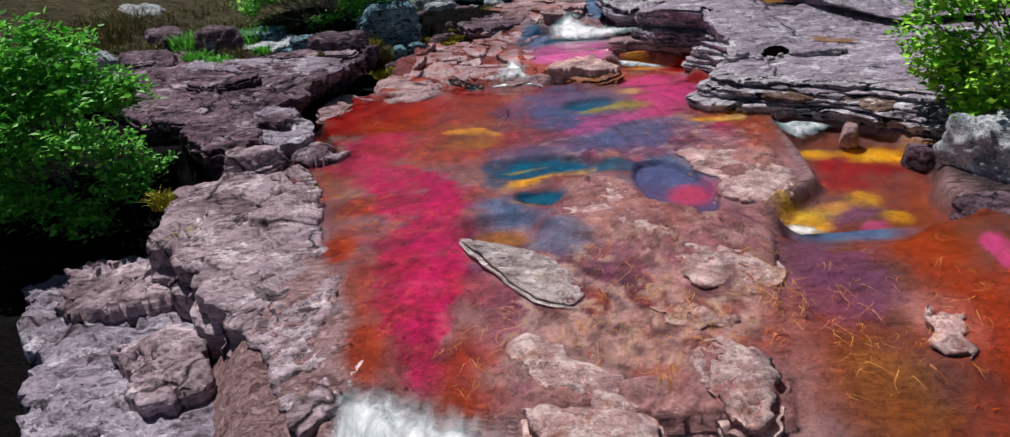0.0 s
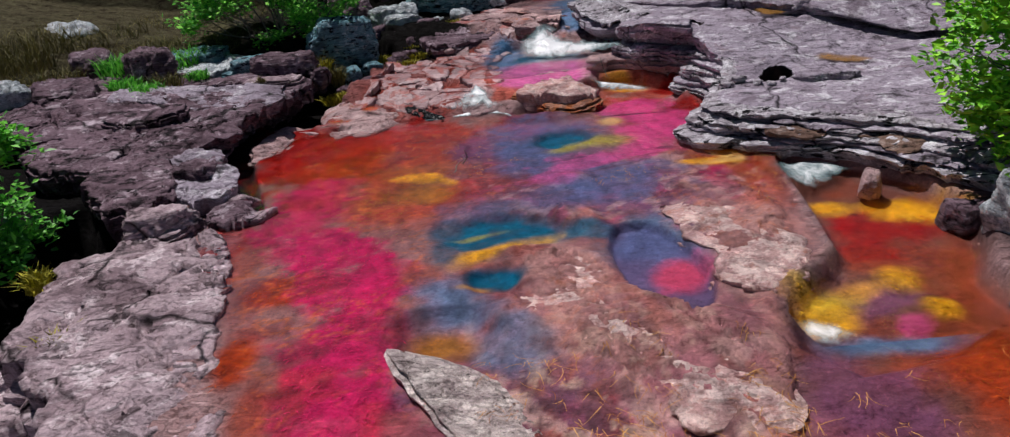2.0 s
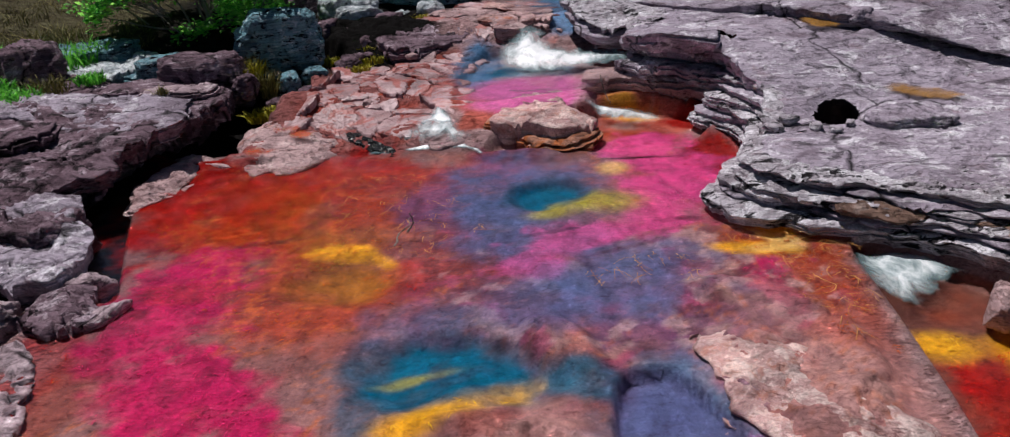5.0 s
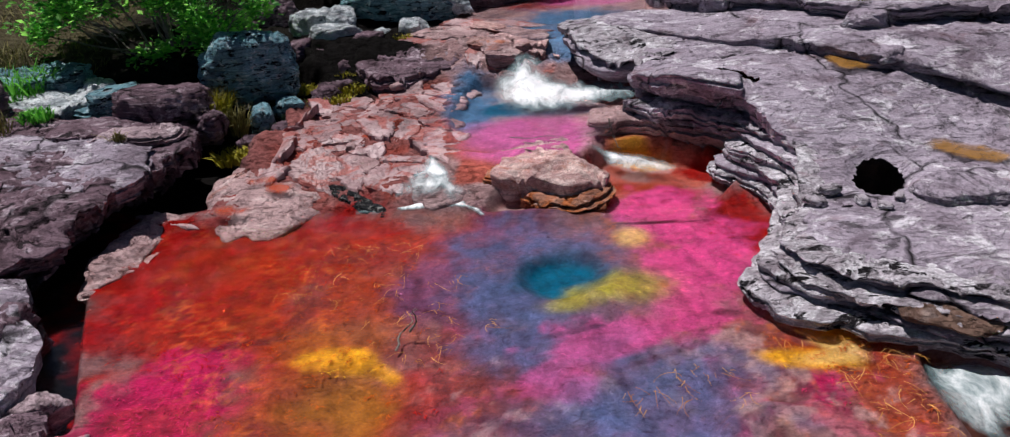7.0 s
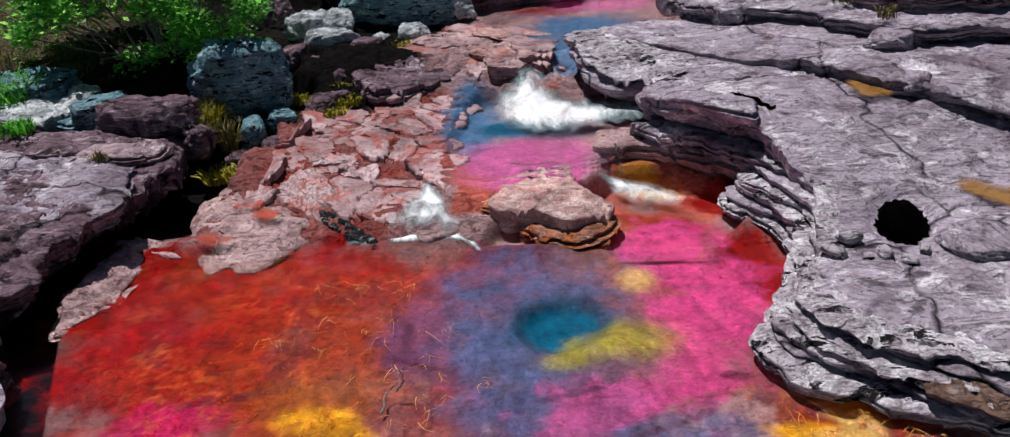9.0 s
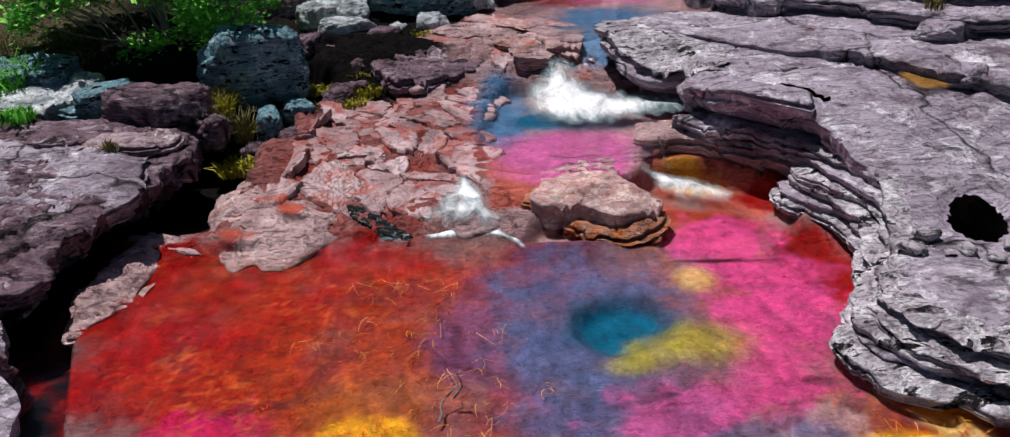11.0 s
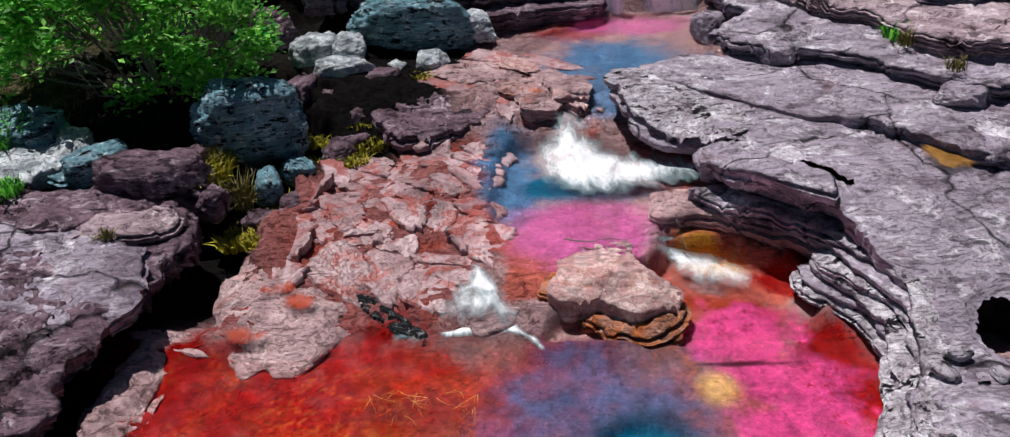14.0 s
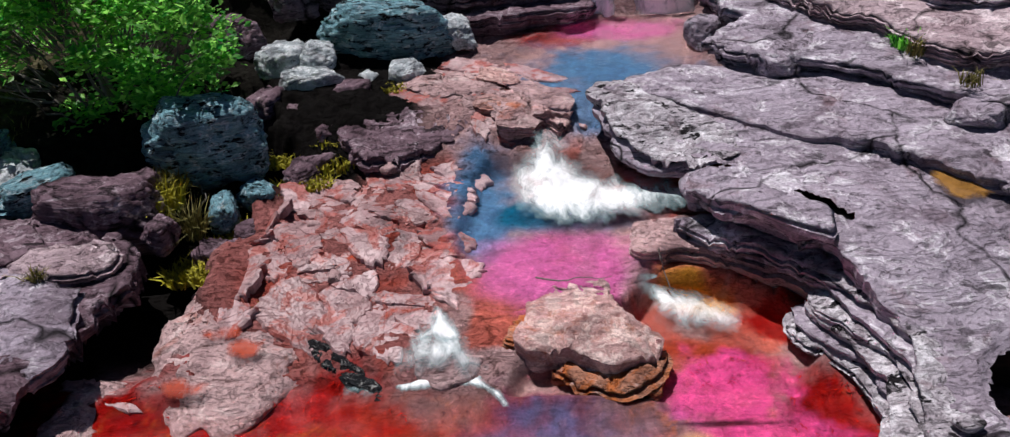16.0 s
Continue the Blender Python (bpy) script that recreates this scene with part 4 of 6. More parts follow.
def build_ground():
    def axis(lo, hi, stepsize, reach):
        grow = np.cumsum(stepsize * 1.22 ** np.arange(1, 48))
        grow = grow[grow < reach]
        return np.concatenate([lo - grow[::-1], np.arange(lo, hi, stepsize), hi + grow])
    xs, ys = axis(-6.0, 6.5, 0.034, 900), axis(2.6, 21.2, 0.034, 900)
    gx, gy = np.meshgrid(xs, ys)
    x, y = gx.ravel(), gy.ravel()
    z = ground_height(x, y)
    rows, cols = gx.shape
    ids = np.arange(rows * cols).reshape(rows, cols)
    quads = np.stack([ids[:-1, :-1], ids[:-1, 1:], ids[1:, 1:], ids[1:, :-1]], -1).reshape(-1, 4)
    me = bpy.data.meshes.new("ground")
    me.vertices.add(len(x))
    me.vertices.foreach_set("co", np.column_stack([x, y, z]).astype(np.float32).ravel())
    me.loops.add(quads.size)
    me.loops.foreach_set("vertex_index", quads.ravel().astype(np.int32))
    me.polygons.add(len(quads))
    me.polygons.foreach_set("loop_start", np.arange(0, quads.size, 4, dtype=np.int32))
    me.polygons.foreach_set("use_smooth", np.ones(len(quads), bool))
    me.update(calc_edges=True)
    me.validate()
    colour_layer(me, "algae_and_light", bed_colour(x, y, z))
    wet = 0
    for outline in (POOL, UPPER_POOL, TOP_POOL, LOW_CHANNEL, SIDE_POOL, RIGHT_RUN):
        wet = np.maximum(wet, step(-0.1, 0.12, poly_distance(x, y, outline)))
    float_layer(me, "dry", 1 - wet)
    return tagged(part("ground", me, BED), "pink sandstone stream bed with red, magenta and yellow water plants", "stream bed", kind="structure")


GROUND = build_ground()


# ---- water ----
def water(name, outline, level, label, res=0.12):
    ring = rough_outline(outline, 0.1, 0.0, 1)
    xy, faces, _ = fill(ring, res, 3)
    z = level(xy[:, 0], xy[:, 1]) + (fbm(xy[:, 0] * 2, xy[:, 1] * 3, 50, 3) - 0.5) * 0.012
    ob = tagged(part(name, mesh_from(name, np.column_stack([xy, z]), faces), WATER), label, "water", kind="structure")
    ob.visible_shadow = False
    return ob


water("water_main_pool", [(-3.6, 14.0), (-3.7, 12.0), (-3.0, 10.5), (-2.8, 9.2), (-2.6, 8.2), (-1.9, 6.8), (-1.3, 5.6), (-1.0, 4.3), (0.6, 4.0), (2.75, 3.6), (6.3, 3.6), (6.0, 5.5), (5.3, 6.65), (4.4, 6.5), (3.3, 6.45), (3.2, 7.0), (3.5, 7.8), (3.95, 8.3), (4.05, 9.6), (4.1, 10.7), (4.3, 11.3), (4.3, 14.0), (3.9, 14.6), (3.2, 15.3), (2.1, 15.35), (1.9, 14.9), (1.2, 14.4), (-0.4, 14.2), (-1.8, 14.5), (-2.9, 14.3)], pool_level, "clear shallow stream water over red and magenta plants")
water("water_upper_pool", [(0.4, 17.5), (0.0, 16.9), (-0.05, 15.9), (0.0, 14.8), (0.8, 14.4), (2.2, 14.8), (2.5, 15.6), (3.0, 16.1), (2.4, 17.1), (1.4, 17.5)], flat(0.5), "clear blue and pink pool below a cascade")
water("water_top_pool", [(0.4, 19.4), (1.2, 20.6), (2.4, 21.1), (4.0, 21.1), (4.1, 19.2), (3.5, 18.0), (2.1, 17.7), (1.5, 17.4), (0.9, 18.3)], flat(1.06), "still blue pool under a small waterfall")
water("water_low_channel", [(4.2, 11.3), (5.1, 10.9), (5.9, 9.8), (6.0, 9.0), (5.75, 8.2), (5.5, 7.7), (5.5, 6.8), (4.4, 6.4), (3.3, 6.4), (3.1, 6.9), (3.45, 7.7), (3.85, 8.3), (4.0, 9.6), (4.05, 10.6)], flat(-0.2), "clear amber water in the side channel")


# ---- rock banks ----
RIM = [(3.45, 14.6), (3.33, 14.4), (3.52, 14.02), (3.76, 13.78), (3.82, 13.4), (3.6, 12.75), (3.26, 12.3), (3.08, 12.02), (3.06, 11.72), (3.22, 11.42), (3.58, 11.18), (4.12, 10.95), (4.85, 10.6), (5.5, 9.85), (6.05, 9.0), (7.0, 8.4)]
EAST_RIM = [(2.0, 17.9), (1.98, 17.3), (2.05, 16.7), (2.38, 16.32), (2.85, 16.1), (2.66, 15.95), (2.68, 15.7), (2.88, 15.4), (3.12, 15.1), (3.45, 14.85), (3.75, 14.65), (3.95, 14.3), (4.1, 13.85), (4.15, 13.4), (3.98, 12.95), (3.68, 12.45), (3.5, 12.1), (3.6, 11.8), (4.5, 11.3), (5.2, 10.85), (5.9, 10.25), (6.6, 9.5),
            (7.6, 8.9), (12, 8), (14, 12), (13, 18), (9, 18), (6.2, 17), (5.0, 17.5), (3.9, 18.0), (3.0, 18.2)]


def east_plane(x, y):
    """The shelf rises away from the pool in one gentle step that runs aslant."""
    return np.interp(y - 0.45 * (x - 4.5), [9.0, 10.5, 12.0, 13.2, 13.7, 14.5, 15.2, 16.5, 18.0, 20.0], [0.4, 0.44, 0.5, 0.5, 0.66, 0.98, 1.06, 1.1, 1.14, 1.2]) - 0.17 * step(3.2, 2.4, x) * step(17.0, 16.2, y)


def pothole(x, y):
    """Distance from the middle of the pothole, 1 on its rim."""
    c, s = math.cos(radians(65)), math.sin(radians(65))
    u, v = (x - 4.79) * c + (y - 13.17) * s, -(x - 4.79) * s + (y - 13.17) * c
    return np.hypot(u / 0.47, v / 0.26) + (vnoise(x * 5, y * 5, 66) - 0.5) * 0.12


HOLLOWS = [(3.85, 15.1, 0.36, 0.1, -50), (3.05, 15.95, 0.2, 0.06, -30), (4.2, 12.5, 0.1, 0.06, 10)]


def holes(x, y):
    """True where a hollow or the pothole opens the shelf."""
    gone = pothole(x, y) < 1
    for cx, cy, rx, ry, turn in HOLLOWS:
        c, s = math.cos(radians(turn)), math.sin(radians(turn))
        u, v = ((x - cx) * c + (y - cy) * s) / rx, (-(x - cx) * s + (y - cy) * c) / ry
        gone = gone | (np.hypot(u, v) + (vnoise(x * 6, y * 6, 67) - 0.5) * 0.5 < 1)
    return gone


def east_top(x, y):
    z = east_plane(x, y) - 0.06 * np.exp(-np.maximum(poly_distance(x, y, EAST_RIM), 0) / 0.2)
    # a pothole and hollows worn through the upper beds
    z = z - 0.05 * step(1.3, 1.0, pothole(x, y))
    # puddle hollows
    return z - 0.06 * blob(x, y, 5.3, 15.35, 0.5, 0.35, -20, fbm(x * 2, y * 2, 65, 4) - 0.5)


def east_foot(x, y):
    return np.interp(y, [11.5, 14.0, 14.6, 16.0], [-0.4, -0.2, 0.45, 0.6])


def east_recess(x, y):
    return 0.3 + 0.12 * step(14.0, 14.5, y) * step(4.5, 3.5, x)


def thing(name, label, category, place=(0, 0, 0), group="", kind=""):
    ob = new(name)
    ob.location = place
    ob.empty_display_size = 0.1
    return tagged(ob, label, category, group, kind)


shelf = thing("rock_shelf", "broad grey layered sandstone shelf with a round pothole beside the pool", "rock")
slab("bed_rock", "", "", EAST_RIM, east_top, east_foot, ROCK_GREY, shelf, undercut=east_recess, layer=0.06, res=0.042, wobble=0.12, seed=101, jag=0.06, flake=0.012, hole=holes, levels=5)
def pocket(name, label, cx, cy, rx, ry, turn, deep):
    """A deep hollow whose shade is painted as dark walls; they flare below its mouth."""
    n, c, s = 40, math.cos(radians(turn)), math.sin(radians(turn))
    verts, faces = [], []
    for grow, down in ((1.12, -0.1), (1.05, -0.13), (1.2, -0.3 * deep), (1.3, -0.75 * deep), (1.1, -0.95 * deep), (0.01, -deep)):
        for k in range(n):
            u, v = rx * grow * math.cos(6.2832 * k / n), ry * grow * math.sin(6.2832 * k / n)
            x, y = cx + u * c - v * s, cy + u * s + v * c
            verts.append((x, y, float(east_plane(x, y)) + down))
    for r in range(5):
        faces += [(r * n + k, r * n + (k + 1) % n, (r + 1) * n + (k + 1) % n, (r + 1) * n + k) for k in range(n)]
    part(name, mesh_from(name, verts, faces), POT_SHADE, shelf, label)


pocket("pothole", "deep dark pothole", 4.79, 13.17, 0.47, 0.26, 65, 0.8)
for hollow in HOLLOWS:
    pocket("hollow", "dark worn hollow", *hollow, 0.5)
slab("upper_bed", "", "", [(2.05, 17.75), (2.6, 17.45), (3.15, 17.04), (4.0, 16.4), (4.8, 15.9), (5.5, 15.25), (7.0, 14.6), (11, 14), (12, 17.5), (6.2, 17.4), (5.0, 17.8), (3.9, 18.3), (3.0, 18.4)], lambda x, y: east_plane(x, y) + 0.08 + 0.1 * step(3.5, 5.0, x), 0.9, ROCK_GREY, shelf, undercut=0.1, layer=0.05, res=0.05, wobble=0.08, seed=102, flake=0.016)
slab("upper_bed", "rough pale nose of the shelf", "", [(2.0, 17.9), (1.98, 17.3), (2.05, 16.7), (2.38, 16.32), (2.85, 16.05), (3.2, 16.1), (3.35, 16.5), (2.9, 17.2), (2.4, 17.8)], lambda x, y: east_plane(x, y) + 0.06, 0.95, ROCK_FACE, shelf, undercut=0.25, layer=0.04, res=0.04, wobble=0.14, seed=103, flake=0.034, edge=0.02)
slab("upper_bed", "", "", [(2.7, 15.95), (2.66, 15.7), (2.85, 15.37), (3.1, 15.06), (3.43, 14.8), (3.73, 14.6), (3.85, 14.9), (3.5, 15.3), (3.2, 15.7), (3.0, 15.95)], lambda x, y: east_plane(x, y) + 0.035, 0.72, ROCK_GREY, shelf, undercut=0.3, layer=0.05, res=0.04, wobble=0.08, seed=104, flake=0.014, edge=0.03)
slab("lower_bed", "", "", [(2.15, 15.75), (2.05, 15.4), (2.15, 15.25), (2.6, 15.3), (3.05, 15.18), (3.5, 14.88), (3.9, 14.45), (4.2, 15), (3.4, 15.7), (2.7, 15.9)], flat(0.5, 0, 0.08, 2.5, 15.2), -0.1, ROCK_PINK, shelf, undercut=0.16, layer=0.05, res=0.045, seed=123, jag=0.06)
slab("lower_bed", "", "", [(2.5, 15.6), (2.8, 15.28), (3.3, 15.0), (3.7, 14.6), (4.0, 14.4), (4.2, 15), (3.4, 15.7)], flat(0.66, 0, 0.05, 3, 15), 0.3, ROCK_GREY, shelf, undercut=0.12, layer=0.05, res=0.045, seed=124, jag=0.06)



def resample(line, count):
    """Evenly spaced points along an open line."""
    p = np.array(line, float)
    run = np.concatenate([[0], np.cumsum(np.hypot(*np.diff(p, axis=0).T))])
    at = np.linspace(0, run[-1], count)
    return np.column_stack([np.interp(at, run, p[:, 0]), np.interp(at, run, p[:, 1])])


def bed_level(share, drop=0.0):
    """The top of one bed between the water's edge and the shelf."""
    return lambda x, y: 0.07 + (np.minimum(east_plane(x, y), 0.7) - 0.12) * share - drop


LOW_LINE, HIGH_LINE = resample(RIM, 34), resample([(3.8, 14.6)] + EAST_RIM[11:23], 34)
BACK_LINE = [(7.4, 9.6), (6.6, 10.3), (5.9, 11.0), (5.3, 11.6), (4.7, 12.0), (4.35, 12.4), (4.3, 12.7), (4.45, 13.4), (4.4, 14.0), (4.0, 14.7)]
BEDS = 6
for k in range(BEDS):
    drift = (fbm(LOW_LINE[:, 0] * 0.9 + 3 * k, LOW_LINE[:, 1] * 0.9, 950 + k, 3) - 0.5) * 0.7 * step(13.6, 12.8, LOW_LINE[:, 1])
    reach = np.clip(k / BEDS + drift * (k > 0), -0.05, 0.95)[:, None]
    line = LOW_LINE * (1 - reach) + HIGH_LINE * reach
    slab("face_bed", "", "", [tuple(q) for q in line] + BACK_LINE, bed_level((k + 1) / BEDS), bed_level(k / BEDS, 0.03 if k else 0.4), (ROCK_FACE, ROCK_GREY, ROCK_FACE)[k % 3], shelf, undercut=(0.35, 0.06, 0.1)[min(k, 2)], layer=0.03, res=0.03, wobble=0.1, seed=900 + 5 * k, jag=0.045, flake=0.012, edge=0.03)
slab("brown_bed", "brown lower bed", "", [(4.12, 11.04), (4.5, 10.85), (5.0, 10.68), (5.5, 10.1), (5.8, 10.5), (5.0, 11.3), (4.4, 11.5)], flat(0.31, 0, 0.1, 4.6, 11), 0.12, ROCK_BROWN, shelf, undercut=0.3, layer=0.035, res=0.035, wobble=0.2, seed=947, jag=0.05, flake=0.02)

tier = thing("rock_tier", "stepped grey sandstone tiers above the shelf", "rock")
slab("lower_tier", "", "", [(3.5, 18.6), (3.9, 17.95), (4.45, 17.75), (5.0, 17.4), (5.6, 16.75), (6.2, 16.2), (9, 16.4), (13, 17), (14, 24), (8, 25), (5.2, 22), (4.3, 20.6), (3.7, 20.2), (4.1, 19.2)], flat(1.5, 0.04, 0.09, 4.5, 17.6), 0.95, ROCK_GREY, tier, undercut=0.5, layer=0.06, res=0.06, wobble=0.12, seed=134, jag=0.09)
slab("upper_tier", "", "", [(4.3, 20.6), (4.6, 19.3), (5.1, 18.6), (5.6, 17.9), (6.2, 16.9), (9, 16.9), (14, 18), (16, 26), (9, 28), (5.2, 23)], flat(1.82, 0.05, 0.09, 5.5, 18), 1.3, ROCK_BANK, tier, undercut=0.15, layer=0.06, res=0.07, wobble=0.12, seed=145, jag=0.08)
slab("upper_tier", "", "", [(5.0, 21.5), (5.5, 19.6), (6.4, 18.2), (9, 17.6), (14, 19), (16, 26), (9, 28)], flat(2.15, 0.05, 0.1, 6, 19), 1.5, ROCK_GREY, tier, undercut=0.12, res=0.09, wobble=0.15, seed=146, jag=0.08)

slab("stream_rock", "flat flaky sandstone rock between two spills", "rock", [(1.15, 14.95), (1.7, 14.98), (1.85, 14.6), (2.15, 14.25), (2.05, 14.05), (1.64, 13.98), (1.2, 14.12), (0.85, 14.25), (0.95, 14.55)], flat(0.27, -0.06, 0.14, 1.5, 14.3), -0.1, ROCK_CRUST, undercut=0.04, layer=0.1, res=0.032, wobble=0.12, seed=156, jag=0.05, flake=0.032, edge=0.02)

for k, (outline, level) in enumerate([([(1.1, 14.05), (1.35, 13.84), (1.75, 13.78), (2.15, 13.92), (2.22, 14.2), (1.5, 14.3)], 0.13), ([(1.3, 13.82), (1.65, 13.64), (2.1, 13.76), (2.15, 14.0), (1.4, 14.05)], 0.06), ([(0.75, 14.35), (0.95, 14.25), (1.15, 14.3), (1.1, 14.6), (0.85, 14.6)], 0.2)]):
    slab("rock_flake", "thin orange-stained flake at the water's edge", "rock", outline, flat(level, 0, 0.12, 1.5, 14.0), -0.2, ROCK_RUST, undercut=0.08, layer=0.03, res=0.032, wobble=0.1, seed=160 + 3 * k, jag=0.05, flake=0.02, edge=0.02)["group"] = "orange flakes"


def west_top(x, y):
    return np.interp(y, [12.0, 12.6, 13.6, 14.6, 16, 18], [0.3, 0.48, 0.6, 0.68, 0.72, 0.8]) + 0.05 * np.clip(-4.5 - x, 0, 3)


ledge = thing("rock_ledge", "overhanging purple-grey rock ledge above the red pool", "rock")
slab("bed_rock", "", "", [(-3.1, 15.6), (-3.0, 14.95), (-3.25, 14.1), (-3.4, 13.3), (-3.5, 12.6), (-4.2, 12.1), (-5.4, 12.4), (-6.4, 12.8), (-9, 14), (-9, 17.5), (-5.6, 16.3), (-4.1, 16.2), (-3.4, 16.0)], west_top, -0.05, ROCK_DARK, ledge, undercut=0.6, layer=0.07, res=0.042, wobble=0.16, seed=167, jag=0.1, flake=0.034, crack=7.0)
slab("cap_slab", "pale flat slab", "", [(-4.15, 15.1), (-3.75, 14.9), (-3.3, 15.0), (-3.08, 15.35), (-3.3, 15.6), (-3.9, 15.65)], flat(0.76), 0.55, ROCK_BANK, ledge, undercut=0.06, layer=0.04, res=0.035, wobble=0.14, seed=168)
slab("cap_slab", "broad pale mauve slab", "", [(-3.15, 14.2), (-3.3, 13.7), (-4.0, 13.75), (-5.2, 14.2), (-6.5, 14.4), (-6.5, 15.6), (-5.0, 15.5), (-4.2, 15.35), (-3.5, 15.2)], lambda x, y: west_top(x, y) + 0.03, 0.4, ROCK_GREY, ledge, undercut=0.1, layer=0.04, res=0.045, wobble=0.14, seed=171)
slab("cap_slab", "", "", [(-4.9, 15.3), (-4.3, 15.2), (-4.0, 15.6), (-4.3, 15.95), (-5.0, 15.9)], flat(0.8), 0.6, ROCK_DARK, ledge, undercut=0.05, layer=0.04, res=0.04, wobble=0.05, seed=169)
slab("cap_slab", "", "", [(-5.9, 13.4), (-5.0, 13.1), (-4.6, 13.7), (-5.0, 14.3), (-6.0, 14.3)], flat(0.74), 0.35, ROCK_DARK, ledge, undercut=0.12, layer=0.06, res=0.045, wobble=0.1, seed=170)

slab("tilted_slab", "thin tilted slab at the edge of the red pool", "rock", [(-3.2, 12.45), (-3.42, 13.1), (-3.22, 14.2), (-2.85, 14.2), (-2.98, 13.0)], flat(0.08, -0.25, 0.0, -3.1, 13.2), -0.25, ROCK_PINK, undercut=0.04, layer=0.04, res=0.035, seed=178, wobble=0.05, turn=70)
slab("bank_slab", "pale cracked sandstone slab beside the stream", "rock", [(-4.2, 8.9), (-3.7, 9.5), (-2.7, 9.6), (-2.2, 9.0), (-2.0, 8.2), (-1.65, 7.3), (-1.35, 6.4), (-0.95, 5.5), (-0.8, 4.6), (-1.1, 4.2), (-1.8, 5.0), (-2.8, 6.4), (-3.8, 7.5)], lambda x, y: 0.04 - 0.03 * (x + 2) + 0.02 * (y - 7) + 0.85 * pool_level(x, y), -0.85, ROCK_BANK, undercut=-0.12, layer=0.3, jag=0.03, res=0.042, seed=189, wobble=0.18, turn=60, crack=7.0, flake=0.036)
slab("bank_slab", "low broken sandstone slab on the bank", "rock", [(-5.1, 7.6), (-4.5, 8.0), (-3.5, 7.4), (-3.3, 6.9), (-3.9, 6.5), (-4.5, 6.6)], flat(-0.42, 0, 0.05, -4, 7), -0.9, ROCK_BANK, undercut=0.06, layer=0.3, jag=0.03, res=0.045, seed=190, wobble=0.18, crack=7.0, flake=0.036, turn=60)
slab("bank_slab", "pale blocky slab low on the bank", "rock", [(-3.5, 5.75), (-2.9, 6.1), (-2.5, 5.6), (-2.2, 5.1), (-2.4, 4.75), (-2.9, 4.9)], flat(-0.42), -0.9, ROCK_BANK, undercut=0.06, layer=0.3, jag=0.03, res=0.04, seed=191, wobble=0.18, crack=7.0, flake=0.036, turn=60)
slab("bank_slab", "broad dark sandstone slab low on the bank", "rock", [(-5.7, 7.7), (-4.6, 6.0), (-3.75, 4.4), (-3.0, 2.6), (-0.9, 2.8), (-1.2, 4.2), (-2.4, 5.6), (-3.2, 7.0), (-4.4, 8.4)], flat(-0.6), -1.4, ROCK_GREY, undercut=0.05, layer=0.3, jag=0.03, res=0.05, seed=201, wobble=0.2, crack=7.0, flake=0.04)
slab("wedge_rock", "pale wedge-shaped rock in the pink current", "rock", [(-0.07, 6.82), (0.42, 6.64), (0.8, 6.36), (1.17, 5.8), (1.06, 5.55), (0.72, 5.62), (0.27, 6.2)], lambda x, y: pool_level(x, y) + 0.03 + 0.16 * (-(x - 0.5) * 0.8 - (y - 6.1) * 0.6) - 0.1 * np.maximum(0, (x + 0.05) * 0.6 - (y - 6.64) * 0.8 - 0.6), lambda x, y: pool_level(x, y) - 0.08, ROCK_WEDGE, undercut=0.0, layer=0.08, res=0.03, seed=212, wobble=0.035, turn=-40, flake=0.012, edge=0.0, jag=0.02)

# pale shelf rocks just awash in the middle of the stream
WASHED = [
    ([(0.9, 7.45), (1.3, 8.25), (1.65, 8.5), (1.95, 7.7), (2.3, 6.92), (2.77, 6.57), (2.93, 6.1), (2.78, 5.47), (2.33, 5.78), (1.8, 6.5), (1.25, 6.95)], 0.05, 0.1, 0.14),
    ([(2.45, 9.6), (3.1, 9.65), (3.45, 9.0), (3.75, 8.25), (3.78, 7.88), (3.45, 7.55), (3.2, 7.3), (2.88, 7.5), (2.76, 8.1), (2.72, 8.8)], 0.06, 0.08, 0.12),
    ([(1.95, 4.67), (2.2, 4.94), (2.47, 4.76), (2.56, 4.44), (2.43, 3.97), (2.19, 3.95), (1.97, 4.23)], 0.09, 0.05, 0.06),
    ([(0.5, 4.98), (0.88, 4.9), (1.33, 4.5), (1.58, 4.2), (1.34, 4.02), (0.95, 4.36)], 0.06, 0.06, 0.08),
    ([(0.6, 4.27), (1.07, 4.28), (1.5, 4.0), (1.35, 3.6), (0.8, 3.65)], 0.06, 0.06, 0.08),
    ([(3.95, 5.33), (4.28, 5.15), (4.06, 4.55), (3.83, 4.78)], 0.03, 0.06, 0.1),
    ([(1.7, 5.5), (2.1, 5.45), (2.5, 5.2), (2.3, 5.0), (1.8, 5.2)], 0.02, 0.06, 0.1),
]
for k, (outline, level, edge, fade) in enumerate(WASHED):
    slab("shelf_rock", "pale pink rock washed by the shallow stream", "rock", outline, lambda x, y, level=level: pool_level(x, y) + level, -0.75, ROCK_CRUST, undercut=-0.05, layer=0.1, res=0.03, wobble=0.2, seed=240 + 3 * k, jag=0.04, flake=0.02, edge=edge * 1.3, fade=fade * 1.4, turn=-50)["group"] = "washed shelf rocks"

